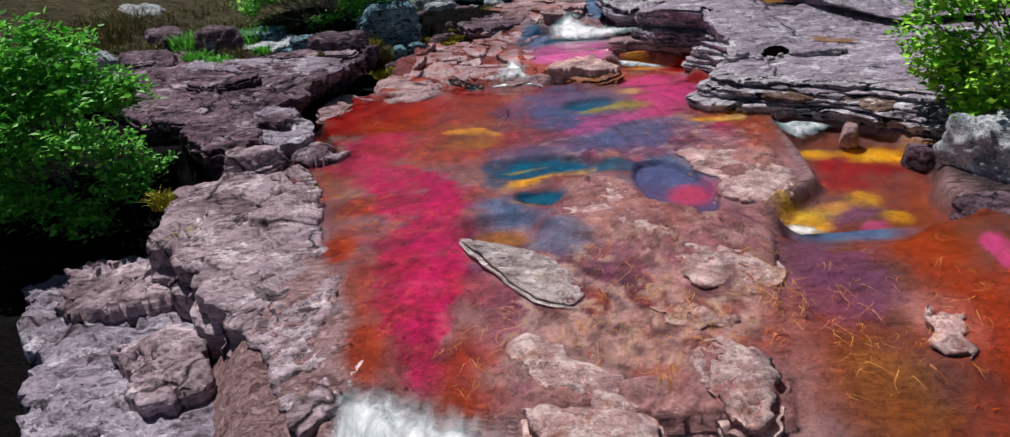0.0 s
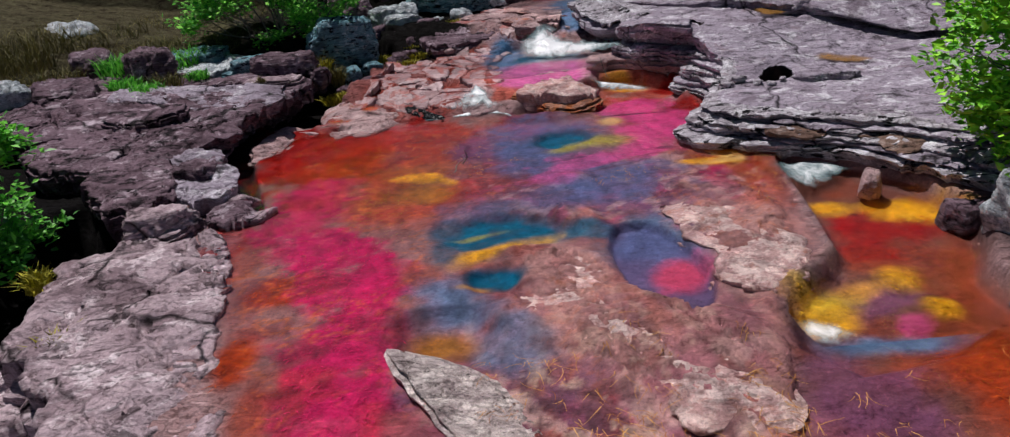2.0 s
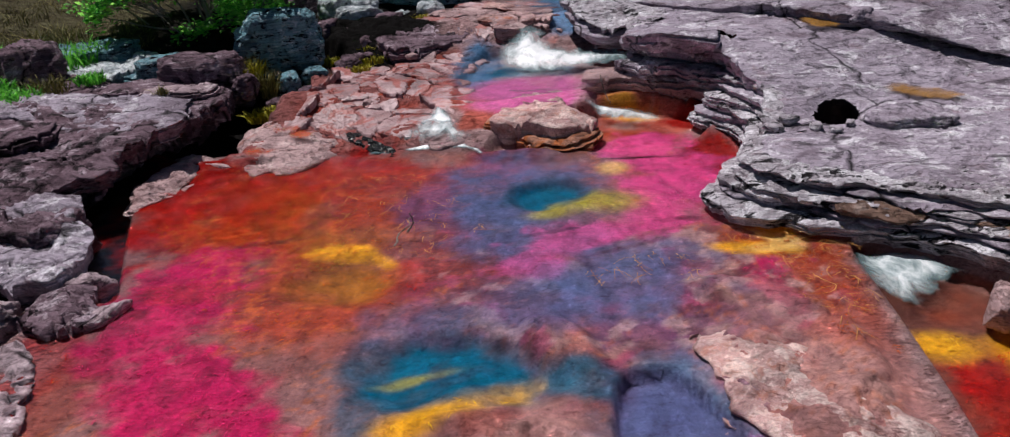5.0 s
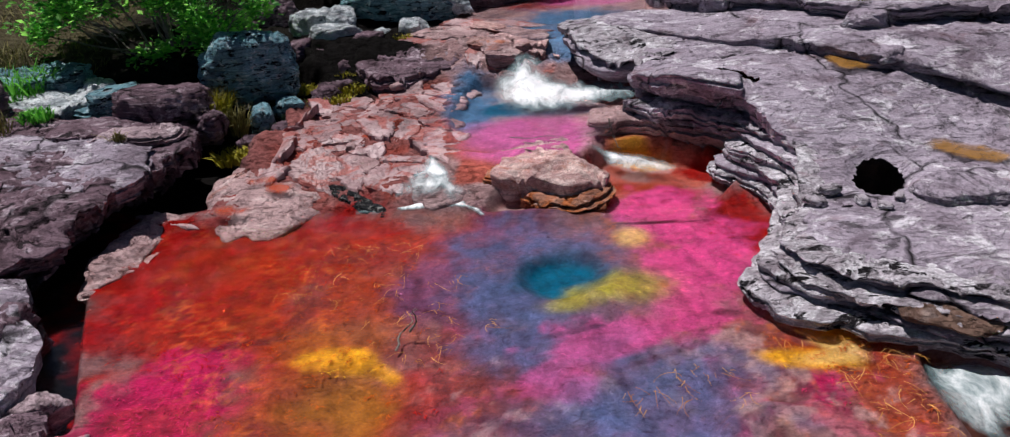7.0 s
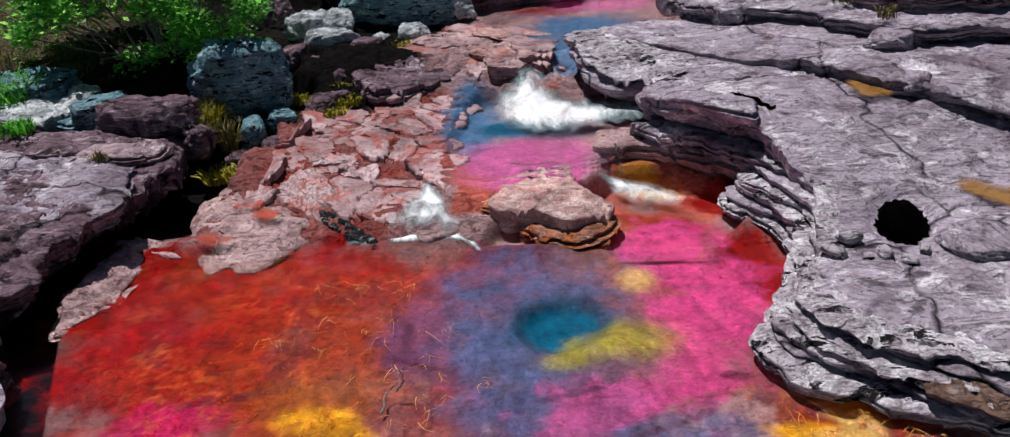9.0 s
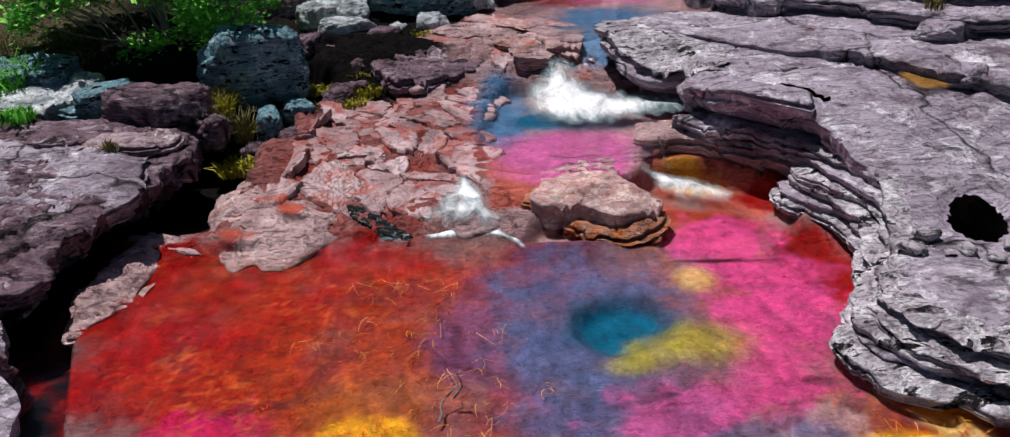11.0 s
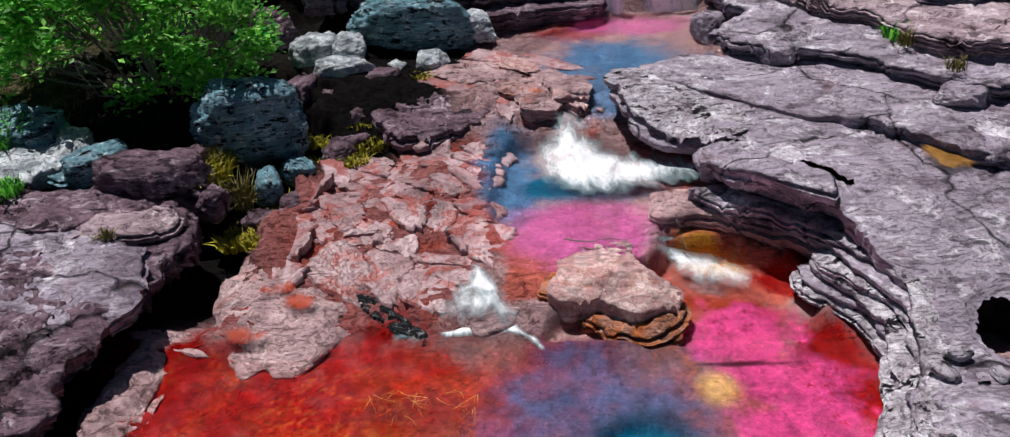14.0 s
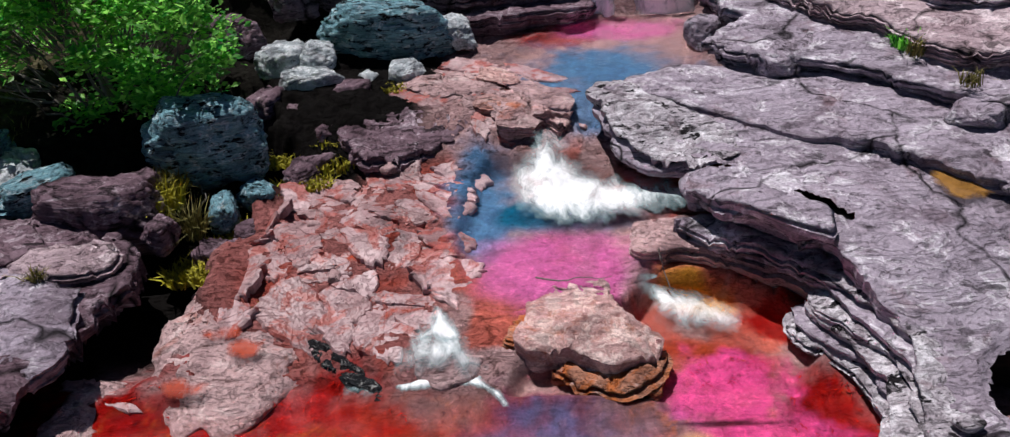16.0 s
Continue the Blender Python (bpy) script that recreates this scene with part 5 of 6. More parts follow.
slab("flat_slab", "smooth mauve rock slab at the head of the red pool", "rock", [(-2.72, 15.0), (-2.33, 15.22), (-1.7, 15.05), (-1.28, 14.5), (-1.4, 13.95), (-1.7, 13.7), (-2.2, 13.72), (-2.62, 14.3)], flat(0.17, 0.0, 0.17, -2.0, 14.4), -0.3, ROCK_PINK, undercut=0.0, layer=0.2, res=0.034, seed=236, wobble=0.2, flake=0.014, edge=0.12, fade=0.2, jag=0.02)
# blocks on the west bank
slab("rock_block", "large angular grey block under the ledge", "rock", [(-5.3, 11.9), (-4.6, 12.2), (-3.9, 11.5), (-3.55, 10.6), (-4.3, 10.4), (-5.0, 11.0)], flat(0.36, -0.05, 0.08, -4.4, 11.3), -0.3, ROCK_DARK, undercut=0.1, crack=7.0, res=0.045, seed=221, wobble=0.1, jag=0.07)
for k, (px, py, pz, sx, sy, sz, mat) in enumerate([(-3.55, 11.6, 0.05, 0.36, 0.4, 0.38, ROCK_DARK), (-3.45, 9.95, 0.0, 0.5, 0.42, 0.32, ROCK_BANK), (-2.35, 10.15, -0.08, 0.26, 0.18, 0.16, ROCK_BANK),
                                           (-2.75, 10.75, -0.08, 0.2, 0.25, 0.2, ROCK_BANK)]):
    boulder("rock_block", "angular grey block on the bank below the ledge", "rock", (px, py, pz), (sx, sy, sz), mat, 300 + k, 40 * k, group="blocks on the bank", rough=0.11, facets=7, crisp=20)

slab("rock_block", "broad angular mauve block below the ledge", "rock", [(-4.9, 11.9), (-4.3, 12.0), (-3.9, 11.3), (-3.55, 10.55), (-3.75, 10.15), (-4.2, 10.2), (-4.8, 11.0)], flat(0.4, 0.05, 0.1, -4.2, 11.0), -0.6, ROCK_DARK, undercut=0.18, crack=7.0, res=0.04, seed=231, wobble=0.12, jag=0.1, flake=0.035)
slab("rock_block", "pale fluted block at the edge of the red pool", "rock", [(-4.6, 12.3), (-3.68, 12.45), (-3.42, 12.0), (-3.2, 11.6), (-2.88, 10.98), (-2.9, 10.6), (-3.3, 10.4), (-3.6, 10.7), (-4.0, 11.2), (-4.5, 11.8)], flat(0.3, -0.03, 0.06, -3.2, 11.5), -0.5, ROCK_GREY, undercut=0.3, crack=7.0, res=0.035, seed=232, wobble=0.1, jag=0.08, flake=0.04)
slab("rock_block", "pale angular block in the gap below the ledge", "rock", [(-3.85, 10.25), (-3.5, 10.4), (-3.15, 10.05), (-3.1, 9.7), (-3.4, 9.55), (-3.75, 9.8)], flat(0.18, 0.05, 0.1, -3.4, 10.0), -0.6, ROCK_BANK, undercut=0.2, crack=7.0, res=0.035, seed=233, wobble=0.12, jag=0.08, flake=0.03)
slab("rock_block", "low dark block at the edge of the red pool", "rock", [(-2.95, 10.55), (-2.6, 10.5), (-2.35, 10.2), (-2.4, 9.85), (-2.75, 9.8), (-3.0, 10.1)], flat(0.1, 0.02, 0.06, -2.7, 10.2), -0.5, ROCK_DARK, undercut=0.15, crack=7.0, res=0.035, seed=234, wobble=0.12, jag=0.06, flake=0.03)
slab("rock_block", "dark broken block beside the shrub", "rock", [(-6.6, 12.9), (-5.6, 13.0), (-5.0, 12.2), (-5.1, 11.6), (-5.9, 11.6), (-6.6, 12.2)], flat(0.5, -0.05, 0.1, -5.8, 12.3), -0.6, ROCK_DARK, undercut=0.25, crack=7.0, res=0.045, seed=235, wobble=0.16, jag=0.1, flake=0.04)

# rocks behind the ledge
boulder("boulder", "blue-grey lichened boulder beside the shrub", "boulder", (-2.75, 17.45, 0.9), (0.88, 0.62, 0.66), ROCK_BLUE, 321, 8, beds=0.07, rough=0.1, facets=24, crisp=7)
for k, (px, py, pz, sx, sy, sz, mat) in enumerate([(-3.75, 16.35, 0.6, 0.7, 0.4, 0.42, ROCK_DARK), (-4.55, 16.75, 0.7, 0.42, 0.3, 0.25, ROCK_BLUE), 
                                           (-2.95, 15.98, 0.55, 0.22, 0.2, 0.2, ROCK_DARK), (-2.5, 16.6, 0.35, 0.32, 0.2, 0.22, ROCK_BLUE), (-2.15, 16.95, 0.4, 0.3, 0.2, 0.2, ROCK_BLUE), (-3.5, 16.9, 0.6, 0.3, 0.3, 0.25, ROCK_DARK), (-7.4, 15.0, 0.75, 0.7, 0.5, 0.4, ROCK_DARK), (-8.6, 14.6, 0.8, 0.8, 0.6, 0.45, ROCK_PALE), (-7.9, 17.0, 1.0, 0.6, 0.5, 0.4, ROCK_DARK), (-9.6, 19.2, 1.3, 0.9, 0.6, 0.5, ROCK_PALE), (-2.4, 16.05, 0.05, 0.34, 0.24, 0.26, ROCK_DARK), (-2.0, 16.4, 0.2, 0.36, 0.22, 0.24, ROCK_DARK), (-1.6, 17.4, 0.4, 0.4, 0.26, 0.26, ROCK_DARK), (-1.4, 18.1, 0.6, 0.36, 0.3, 0.28, ROCK_DARK), (-6.6, 16.5, 0.9, 0.8, 0.5, 0.5, ROCK_DARK)]):
    boulder("bank_rock", "weathered rock beside the shrub", "rock", (px, py, pz), (sx, sy, sz), mat, 340 + k, 35 * k, group="rocks by the shrub", rough=0.09)
for k, (outline, level, mat) in enumerate([([(-7.3, 17.7), (-6.2, 18.1), (-5.1, 17.6), (-4.75, 16.95), (-5.4, 16.3), (-6.8, 16.5)], 0.86, ROCK_PALE), ([(-6.9, 17.9), (-6.0, 18.1), (-5.4, 17.7), (-5.3, 17.2), (-6.0, 17.0), (-6.8, 17.3)], 1.05, ROCK_BLUE), ([(-5.1, 16.9), (-4.5, 17.05), (-4.1, 16.75), (-4.4, 16.45), (-4.9, 16.5)], 0.82, ROCK_BLUE)]):
    slab("bank_rock", "pale layered slab of rock below the shrub", "rock", outline, flat(level, 0.0, 0.08, -6, 17), 0.3, mat, undercut=0.15, layer=0.06, res=0.05, wobble=0.2, seed=350 + 3 * k, jag=0.08, flake=0.03, crack=6.0)["group"] = "rocks by the shrub"
boulder("boulder", "large layered blue-grey boulder above the stream", "boulder", (-0.85, 20.0, 1.3), (1.3, 0.65, 0.62), ROCK_BLUE, 361, -5, beds=0.06, rough=0.1, facets=22, crisp=7)
for k, (px, py, pz, sx, sy, sz, mat) in enumerate([(-2.3, 19.6, 1.0, 0.42, 0.35, 0.35, ROCK_PALE), (-1.8, 19.5, 1.05, 0.3, 0.3, 0.35, ROCK_PALE), (-2.3, 20.8, 1.6, 0.4, 0.3, 0.3, ROCK_DARK), (-1.05, 19.15, 0.85, 0.24, 0.18, 0.2, ROCK_PALE), (0.15, 20.1, 1.25, 0.35, 0.3, 0.2, ROCK_PALE), (-3.3, 20.4, 1.1, 0.6, 0.5, 0.5, ROCK_DARK), (-1.9, 18.5, 0.65, 0.4, 0.3, 0.3, ROCK_DARK), (-1.75, 19.0, 0.85, 0.5, 0.3, 0.36, ROCK_PALE), (-1.2, 18.7, 0.75, 0.36, 0.26, 0.3, ROCK_DARK), (-0.5, 19.1, 0.95, 0.32, 0.22, 0.22, ROCK_PALE), (-2.4, 18.6, 0.7, 0.4, 0.3, 0.35, ROCK_DARK)]):
    boulder("bank_rock", "pale weathered rock at the head of the rapids", "rock", (px, py, pz), (sx, sy, sz), mat, 370 + k, 25 * k, group="rocks at the rapids", rough=0.09)
slab("dark_slab", "dark wet slab beside the cascade", "rock", [(-1.3, 17.9), (-0.95, 17.2), (-0.5, 17.1), (0.1, 17.5), (0.42, 17.9), (-0.4, 18.35), (-1.0, 18.3)], flat(0.84, 0, 0.1, 0, 17.7), 0.3, ROCK_DARK, undercut=0.1, res=0.042, seed=381, wobble=0.2, flake=0.034)
ridge = thing("rock_ridge", "pink flaky ridge above the cascade", "rock")
slab("bed_rock", "", "", [(-0.9, 18.9), (-0.3, 19.3), (0.6, 19.2), (1.2, 18.6), (1.78, 18.05), (1.6, 17.65), (0.95, 17.65), (0.3, 18.05), (-0.4, 18.4)], flat(0.95, 0, 0.06, 0.5, 18.3), 0.5, ROCK_PINK, ridge, undercut=0.12, layer=0.04, res=0.042, seed=391, wobble=0.25, flake=0.03, edge=0.06)
for k, (outline, level) in enumerate([([(-0.5, 18.55), (0.1, 18.3), (0.5, 18.5), (0.3, 18.9), (-0.3, 19.0)], 1.02), ([(0.45, 18.0), (0.95, 17.75), (1.2, 18.05), (0.8, 18.4), (0.5, 18.35)], 1.0), ([(1.15, 17.75), (1.6, 17.75), (1.65, 18.05), (1.25, 18.35), (1.05, 18.15)], 0.99), ([(0.45, 18.7), (0.95, 18.5), (0.95, 18.85), (0.5, 19.05)], 1.04)]):
    slab("flake", "", "", outline, flat(level, 0, 0.06, 0.5, 18.3), 0.8, (ROCK_PINK, ROCK_SHELF)[k % 2], ridge, undercut=0.06, layer=0.04, res=0.04, seed=392 + k, wobble=0.15, flake=0.02, edge=0.03)
head = thing("rock_step", "dark layered rock step carrying a small waterfall", "rock")
slab("bed_rock", "", "", [(-0.3, 20.6), (0.8, 20.55), (1.8, 21.05), (2.4, 21.3), (3.0, 21.3), (3.9, 21.2), (4.6, 20.8), (6, 21), (6, 27), (-6, 27), (-5, 21.5), (-2.5, 21.2)], flat(1.75, 0, 0.08, 1, 21), 0.95, ROCK_DARK, head, undercut=0.25, layer=0.07, res=0.07, wobble=0.1, seed=401, jag=0.1)
slab("lower_bed", "", "", [(0.0, 20.3), (1.2, 20.4), (2.2, 20.7), (2.3, 21.2), (-0.5, 21)], flat(1.35), 0.9, ROCK_DARK, head, undercut=0.12, layer=0.05, res=0.05, wobble=0.08, seed=402)
for k, (px, py, pz, sx, sy, sz, mat) in enumerate([(4.3, 18.05, 1.33, 0.3, 0.4, 0.17, ROCK_GREY), (5.85, 16.3, 1.33, 0.35, 0.3, 0.13, ROCK_GREY), (5.75, 15.3, 1.1, 0.2, 0.16, 0.1, ROCK_GREY), (5.3, 12.66, 0.48, 0.42, 0.5, 0.14, ROCK_GREY), (3.75, 19.6, 1.2, 0.3, 0.3, 0.25, ROCK_GREY), (4.92, 9.8, -0.1, 0.12, 0.22, 0.2, ROCK_PINK)]):
    boulder("loose_rock", "loose pale rock on the shelf", "rock", (px, py, pz), (sx, sy, sz), mat, 410 + k, 30 * k, group="loose rocks on the shelf")
boulder("boulder", "dark weathered boulder under the sunlit shrub", "boulder", (6.0, 8.05, 0.05), (0.55, 0.75, 0.6), ROCK_PALE, 431, 20, rough=0.1)
boulder("boulder", "small dark boulder at the edge of the side channel", "boulder", (5.4, 7.1, -0.2), (0.35, 0.4, 0.25), ROCK_DARK, 432, 50)
boulder("rounded_rock", "smooth pink rock under the small spill", "rock", (0.22, 14.14, 0.0), (0.42, 0.26, 0.2), ROCK_PINK, 434, 10, beds=0.3, rough=0.03)
for k, (px, py, pz, sx, sy, sz) in enumerate([(5.75, 6.2, -0.3, 0.5, 0.5, 0.4), (6.3, 7.3, -0.1, 0.6, 0.6, 0.5), (6.6, 8.2, 0.1, 0.5, 0.5, 0.5), (5.5, 8.9, -0.2, 0.25, 0.3, 0.25)]):
    boulder("bank_rock", "dark rock at the edge of the side channel", "rock", (px, py, pz), (sx, sy, sz), ROCK_DARK, 440 + k, 60 * k, group="rocks by the side channel")
slab("wet_stone", "wet black speckled rock ridge in the shallow flow", "stone", [(-1.25, 14.68), (-1.12, 14.7), (-0.82, 14.36), (-0.46, 14.04), (-0.4, 13.9), (-0.52, 13.94), (-0.9, 14.26), (-1.18, 14.54)], flat(0.16, -0.08, 0.06, -0.85, 14.3), -0.1, ROCK_WET, undercut=-0.04, layer=0.03, res=0.022, wobble=0.07, seed=433, flake=0.03, edge=0.07, fade=0.06, jag=0.04)


for k, (px, py, pz, size) in enumerate([(-1.35, 16.2, 0.42, 0.09), (-0.55, 16.0, 0.42, 0.08), (-1.0, 15.3, 0.36, 0.1), (-0.2, 16.5, 0.46, 0.09), (-1.8, 15.9, 0.4, 0.1), (-0.6, 17.1, 0.6, 0.12), (4.35, 12.55, 0.52, 0.1), (4.5, 12.4, 0.52, 0.08), (4.15, 12.8, 0.52, 0.12), (4.7, 12.55, 0.53, 0.07), (3.95, 12.62, 0.5, 0.13)]):
    boulder("loose_stone", "small pale flake of sandstone lying on the rock", "stone", (px, py, pz), (size, size * 0.7, size * 0.4), (ROCK_PINK, ROCK_FACE)[px > 2], 460 + k, 47 * k, group="loose stones", facets=8, detail=3)


# ---- shrubs ----
def tube(path, radius, sides=6):
    """A tapered limb along a path."""
    verts, faces = [], []
    n = len(path)
    for i, p in enumerate(path):
        ahead = (path[min(i + 1, n - 1)] - path[max(i - 1, 0)]).normalized()
        side = ahead.orthogonal().normalized()
        up = ahead.cross(side)
        r = radius * (1 - 0.75 * i / (n - 1))
        for k in range(sides):
            a = 2 * math.pi * k / sides
            verts.append(p + (side * math.cos(a) + up * math.sin(a)) * r)
    for i in range(n - 1):
        for k in range(sides):
            faces.append((i * sides + k, i * sides + (k + 1) % sides, (i + 1) * sides + (k + 1) % sides, (i + 1) * sides + k))
    return verts, faces


def limb_path(start, end, rng, bend=0.15, count=8):
    out = []
    drift = Vector((0, 0, 0))
    for i in range(count):
        u = i / (count - 1)
        drift = drift + Vector(rng.randn(3)) * bend * 0.12
        out.append(start.lerp(end, u) + drift * math.sin(u * math.pi * 0.8))
    return out


def leaves_mesh(name, centres, rng, per, size, spread, droop=0.2):
    """Small folded leaves in sprays round the twig ends."""
    n = len(centres) * per
    c = np.repeat(np.array(centres), per, 0) + rng.randn(n, 3) * spread
    ahead = rng.randn(n, 3)
    ahead[:, 2] = np.abs(ahead[:, 2]) * 0.6 - droop
    ahead /= np.linalg.norm(ahead, axis=1)[:, None]
    up = rng.randn(n, 3) * 0.5 + np.array((0, 0, 1))
    side = np.cross(ahead, up)
    side /= np.linalg.norm(side, axis=1)[:, None] + 1e-9
    lift = np.cross(side, ahead)
    length = (size * (0.6 + 0.8 * rng.rand(n)))[:, None]
    wide = length * 0.27
    a, b = c, c + ahead * length
    m = c + ahead * length * 0.5
    l, r = m + side * wide + lift * wide * 0.35, m - side * wide + lift * wide * 0.35
    verts = np.stack([a, l, b, r], 1).reshape(-1, 3)
    ids = np.arange(n) * 4
    faces = np.concatenate([np.stack([ids, ids + 1, ids + 2], 1), np.stack([ids, ids + 2, ids + 3], 1)])
    return mesh_from(name, verts, [tuple(int(i) for i in f) for f in faces], smooth=False)


def shrub(label, base, centre, radii, material, seed, sprays=700, per=12, size=0.12, stems=6, clumps=70):
    rng = np.random.RandomState(seed)
    plant = thing("shrub", label, "shrub", base)
    origin = Vector(base)
    heads = []
    while len(heads) < clumps:
        d = rng.randn(3)
        d /= np.linalg.norm(d)
        p = d * np.array(radii) * (0.45 + 0.55 * rng.rand() ** 0.4) * (0.85 + 0.3 * rng.rand()) + np.array(centre) - np.array(base)
        if p[2] > -0.1:
            heads.append(p)
    ends = [heads[k % len(heads)] + rng.randn(3) * np.array((0.17, 0.17, 0.10)) for k in range(sprays)]
    trunk_top = Vector(np.array(centre) - np.array(base)) * 0.35
    v, f = tube(limb_path(Vector((0, 0, -0.25)), trunk_top, rng, 0.3), 0.06, 8)
    part("trunk", mesh_from("trunk", v, f), BARK, plant)
    for k in range(stems):
        goal = Vector(ends[int(rng.randint(len(ends)))])
        start = Vector((rng.randn() * 0.12, rng.randn() * 0.12, -0.15)) if k % 2 else trunk_top * (0.4 + 0.5 * rng.rand())
        v, f = tube(limb_path(start, goal, rng, 0.5, 10), 0.028)
        part("limb", mesh_from("limb", v, f), BARK, plant)
    verts, faces = [], []
    for k in range(0, len(ends), 9):
        v, f = tube(limb_path(Vector(ends[k]) * 0.55 + trunk_top * 0.3, Vector(ends[k]), rng, 0.25, 5), 0.01, 4)
        faces += [tuple(i + len(verts) for i in q) for q in f]
        verts += v
    tagged(part("twig_mass", mesh_from("twig_mass", verts, faces), BARK, plant), kind="stuff")
    part("crown", leaves_mesh("crown", ends, rng, per, size, 0.07), material, plant, "dense small green leaves")
    return plant


shrub("dense green shrub with small leaves on the dark bank", (-5.9, 9.4, -0.4), (-6.1, 9.3, 0.75), (1.3, 1.15, 1.5), LEAF_DEEP, 501, sprays=1200, clumps=50)
shrub("bright sunlit green shrub on the rock shelf", (6.85, 9.3, 0.2), (6.85, 9.15, 1.25), (1.25, 1.1, 1.4), LEAF_BRIGHT, 502, sprays=900)
shrub("dark green shrub with bare twisting stems behind the ledge", (-4.2, 18.5, 0.6), (-4.55, 18.6, 2.0), (1.95, 1.15, 1.35), LEAF, 503, sprays=1350, stems=26, clumps=48, size=0.11)


for k, (start, end) in enumerate([((0.02, 11.3, -0.03), (0.25, 11.75, 0.1)), ((0.12, 11.5, 0.03), (0.32, 11.52, 0.12)), ((1.05, 14.95, 0.45), (1.75, 14.85, 0.5)), ((2.3, 15.2, 0.55), (2.35, 14.95, 0.2)), ((-2.9, 17.1, 0.5), (-2.75, 16.6, 0.55))]):
    v, f = tube(limb_path(Vector(start), Vector(end), np.random.RandomState(510 + k), 0.25, 8), 0.012)
    tagged(part("twig", mesh_from("twig", v, f), BARK), "bare grey twig caught on the rock", "twig", "caught twigs")


# ---- grass, moss and small plants ----
def tuft(name, label, category, place, radius, height, blades, material, seed, group="", lean=0.4, wide=0.008, kind=""):
    rng = np.random.RandomState(seed)
    verts, faces = [], []
    for _ in range(blades):
        a, r = rng.rand() * 6.283, radius * math.sqrt(rng.rand())
        x, y = r * math.cos(a), r * math.sin(a)
        dx, dy = rng.randn() * lean * height, rng.randn() * lean * height
        h, s = height * (0.5 + 0.7 * rng.rand()), rng.rand() * 3.14
        wx, wy = math.cos(s) * wide, math.sin(s) * wide
        i = len(verts)
        verts += [(x - wx, y - wy, -0.03), (x + wx, y + wy, -0.03), (x + dx * 0.4 + wx * 0.8, y + dy * 0.4 + wy * 0.8, h * 0.6), (x + dx * 0.4 - wx * 0.8, y + dy * 0.4 - wy * 0.8, h * 0.6), (x + dx, y + dy, h * (1 - 0.3 * rng.rand()))]
        faces += [(i, i + 1, i + 2, i + 3), (i + 3, i + 2, i + 4)]
    ob = part(name, mesh_from(name, verts, faces, False), material)
    ob.location = place
    return tagged(ob, label, category, group, kind)


for k, (px, py, pz, r, h, n) in enumerate([(-2.75, 15.8, 0.08, 0.22, 0.16, 260), (-2.3, 15.6, 0.22, 0.28, 0.1, 420), (-2.0, 15.25, 0.2, 0.2, 0.08, 300), (-1.75, 15.05, 0.2, 0.12, 0.07, 160), (-2.5, 16.2, 0.15, 0.2, 0.1, 200), (-1.75, 17.6, 0.45, 0.25, 0.12, 260), (-1.5, 17.1, 0.42, 0.2, 0.1, 200), (-1.45, 17.9, 0.6, 0.25, 0.1, 260), (-1.2, 18.35, 0.75, 0.2, 0.08, 200), (-2.1, 17.7, 0.45, 0.2, 0.12, 200), (-2.2, 16.5, 0.12, 0.3, 0.14, 260), (-1.9, 17.0, 0.35, 0.3, 0.12, 260), (-1.3, 17.5, 0.5, 0.3, 0.1, 240), (-3.3, 16.6, 0.5, 0.35, 0.3, 260), (-0.95, 18.75, 0.85, 0.25, 0.06, 320), (-0.6, 18.7, 0.95, 0.2, 0.05, 200), (-4.3, 8.7, -0.05, 0.14, 0.22, 220), (-3.3, 7.35, -0.1, 0.12, 0.2, 200), (-3.15, 7.2, -0.12, 0.08, 0.14, 90)]):
    tuft("moss_patch", "yellow-green moss on wet rock", "moss", (px, py, pz), r, h, n, MOSS, 520 + k, "moss on the bank", 0.5, 0.014)
for k, (px, py, pz, r, h, n) in enumerate([(-3.75, 14.95, 0.72, 0.06, 0.16, 60), (-2.75, 16.3, 0.3, 0.12, 0.4, 150), (-3.2, 17.0, 0.55, 0.25, 0.3, 160), (-5.8, 15.6, 0.75, 0.3, 0.25, 200), (5.65, 17.4, 1.6, 0.1, 0.2, 60), (5.9, 16.6, 1.55, 0.12, 0.15, 60), (-6.3, 19.0, 0.9, 0.8, 0.4, 400), (-5.8, 17.9, 0.85, 0.5, 0.25, 300), (-7.5, 18.0, 0.9, 0.8, 0.45, 400), (-8.6, 20.2, 1.1, 1.3, 0.6, 900), (-10.2, 18.0, 1.3, 1.4, 0.6, 900), (-6.5, 21.0, 1.1, 1.1, 0.6, 700), (-8.0, 15.6, 0.9, 0.6, 0.4, 420), (-9.5, 16.8, 1.1, 0.8, 0.5, 500), (-7.0, 18.0, 0.9, 0.6, 0.5, 420), (-8.6, 18.6, 1.1, 0.9, 0.6, 520)]):
    tuft("grass_tuft", "yellowed grass tuft growing in a rock crack", "grass", (px, py, pz), r, h, n, GRASS, 540 + k, "grass tufts", 0.45, 0.007)
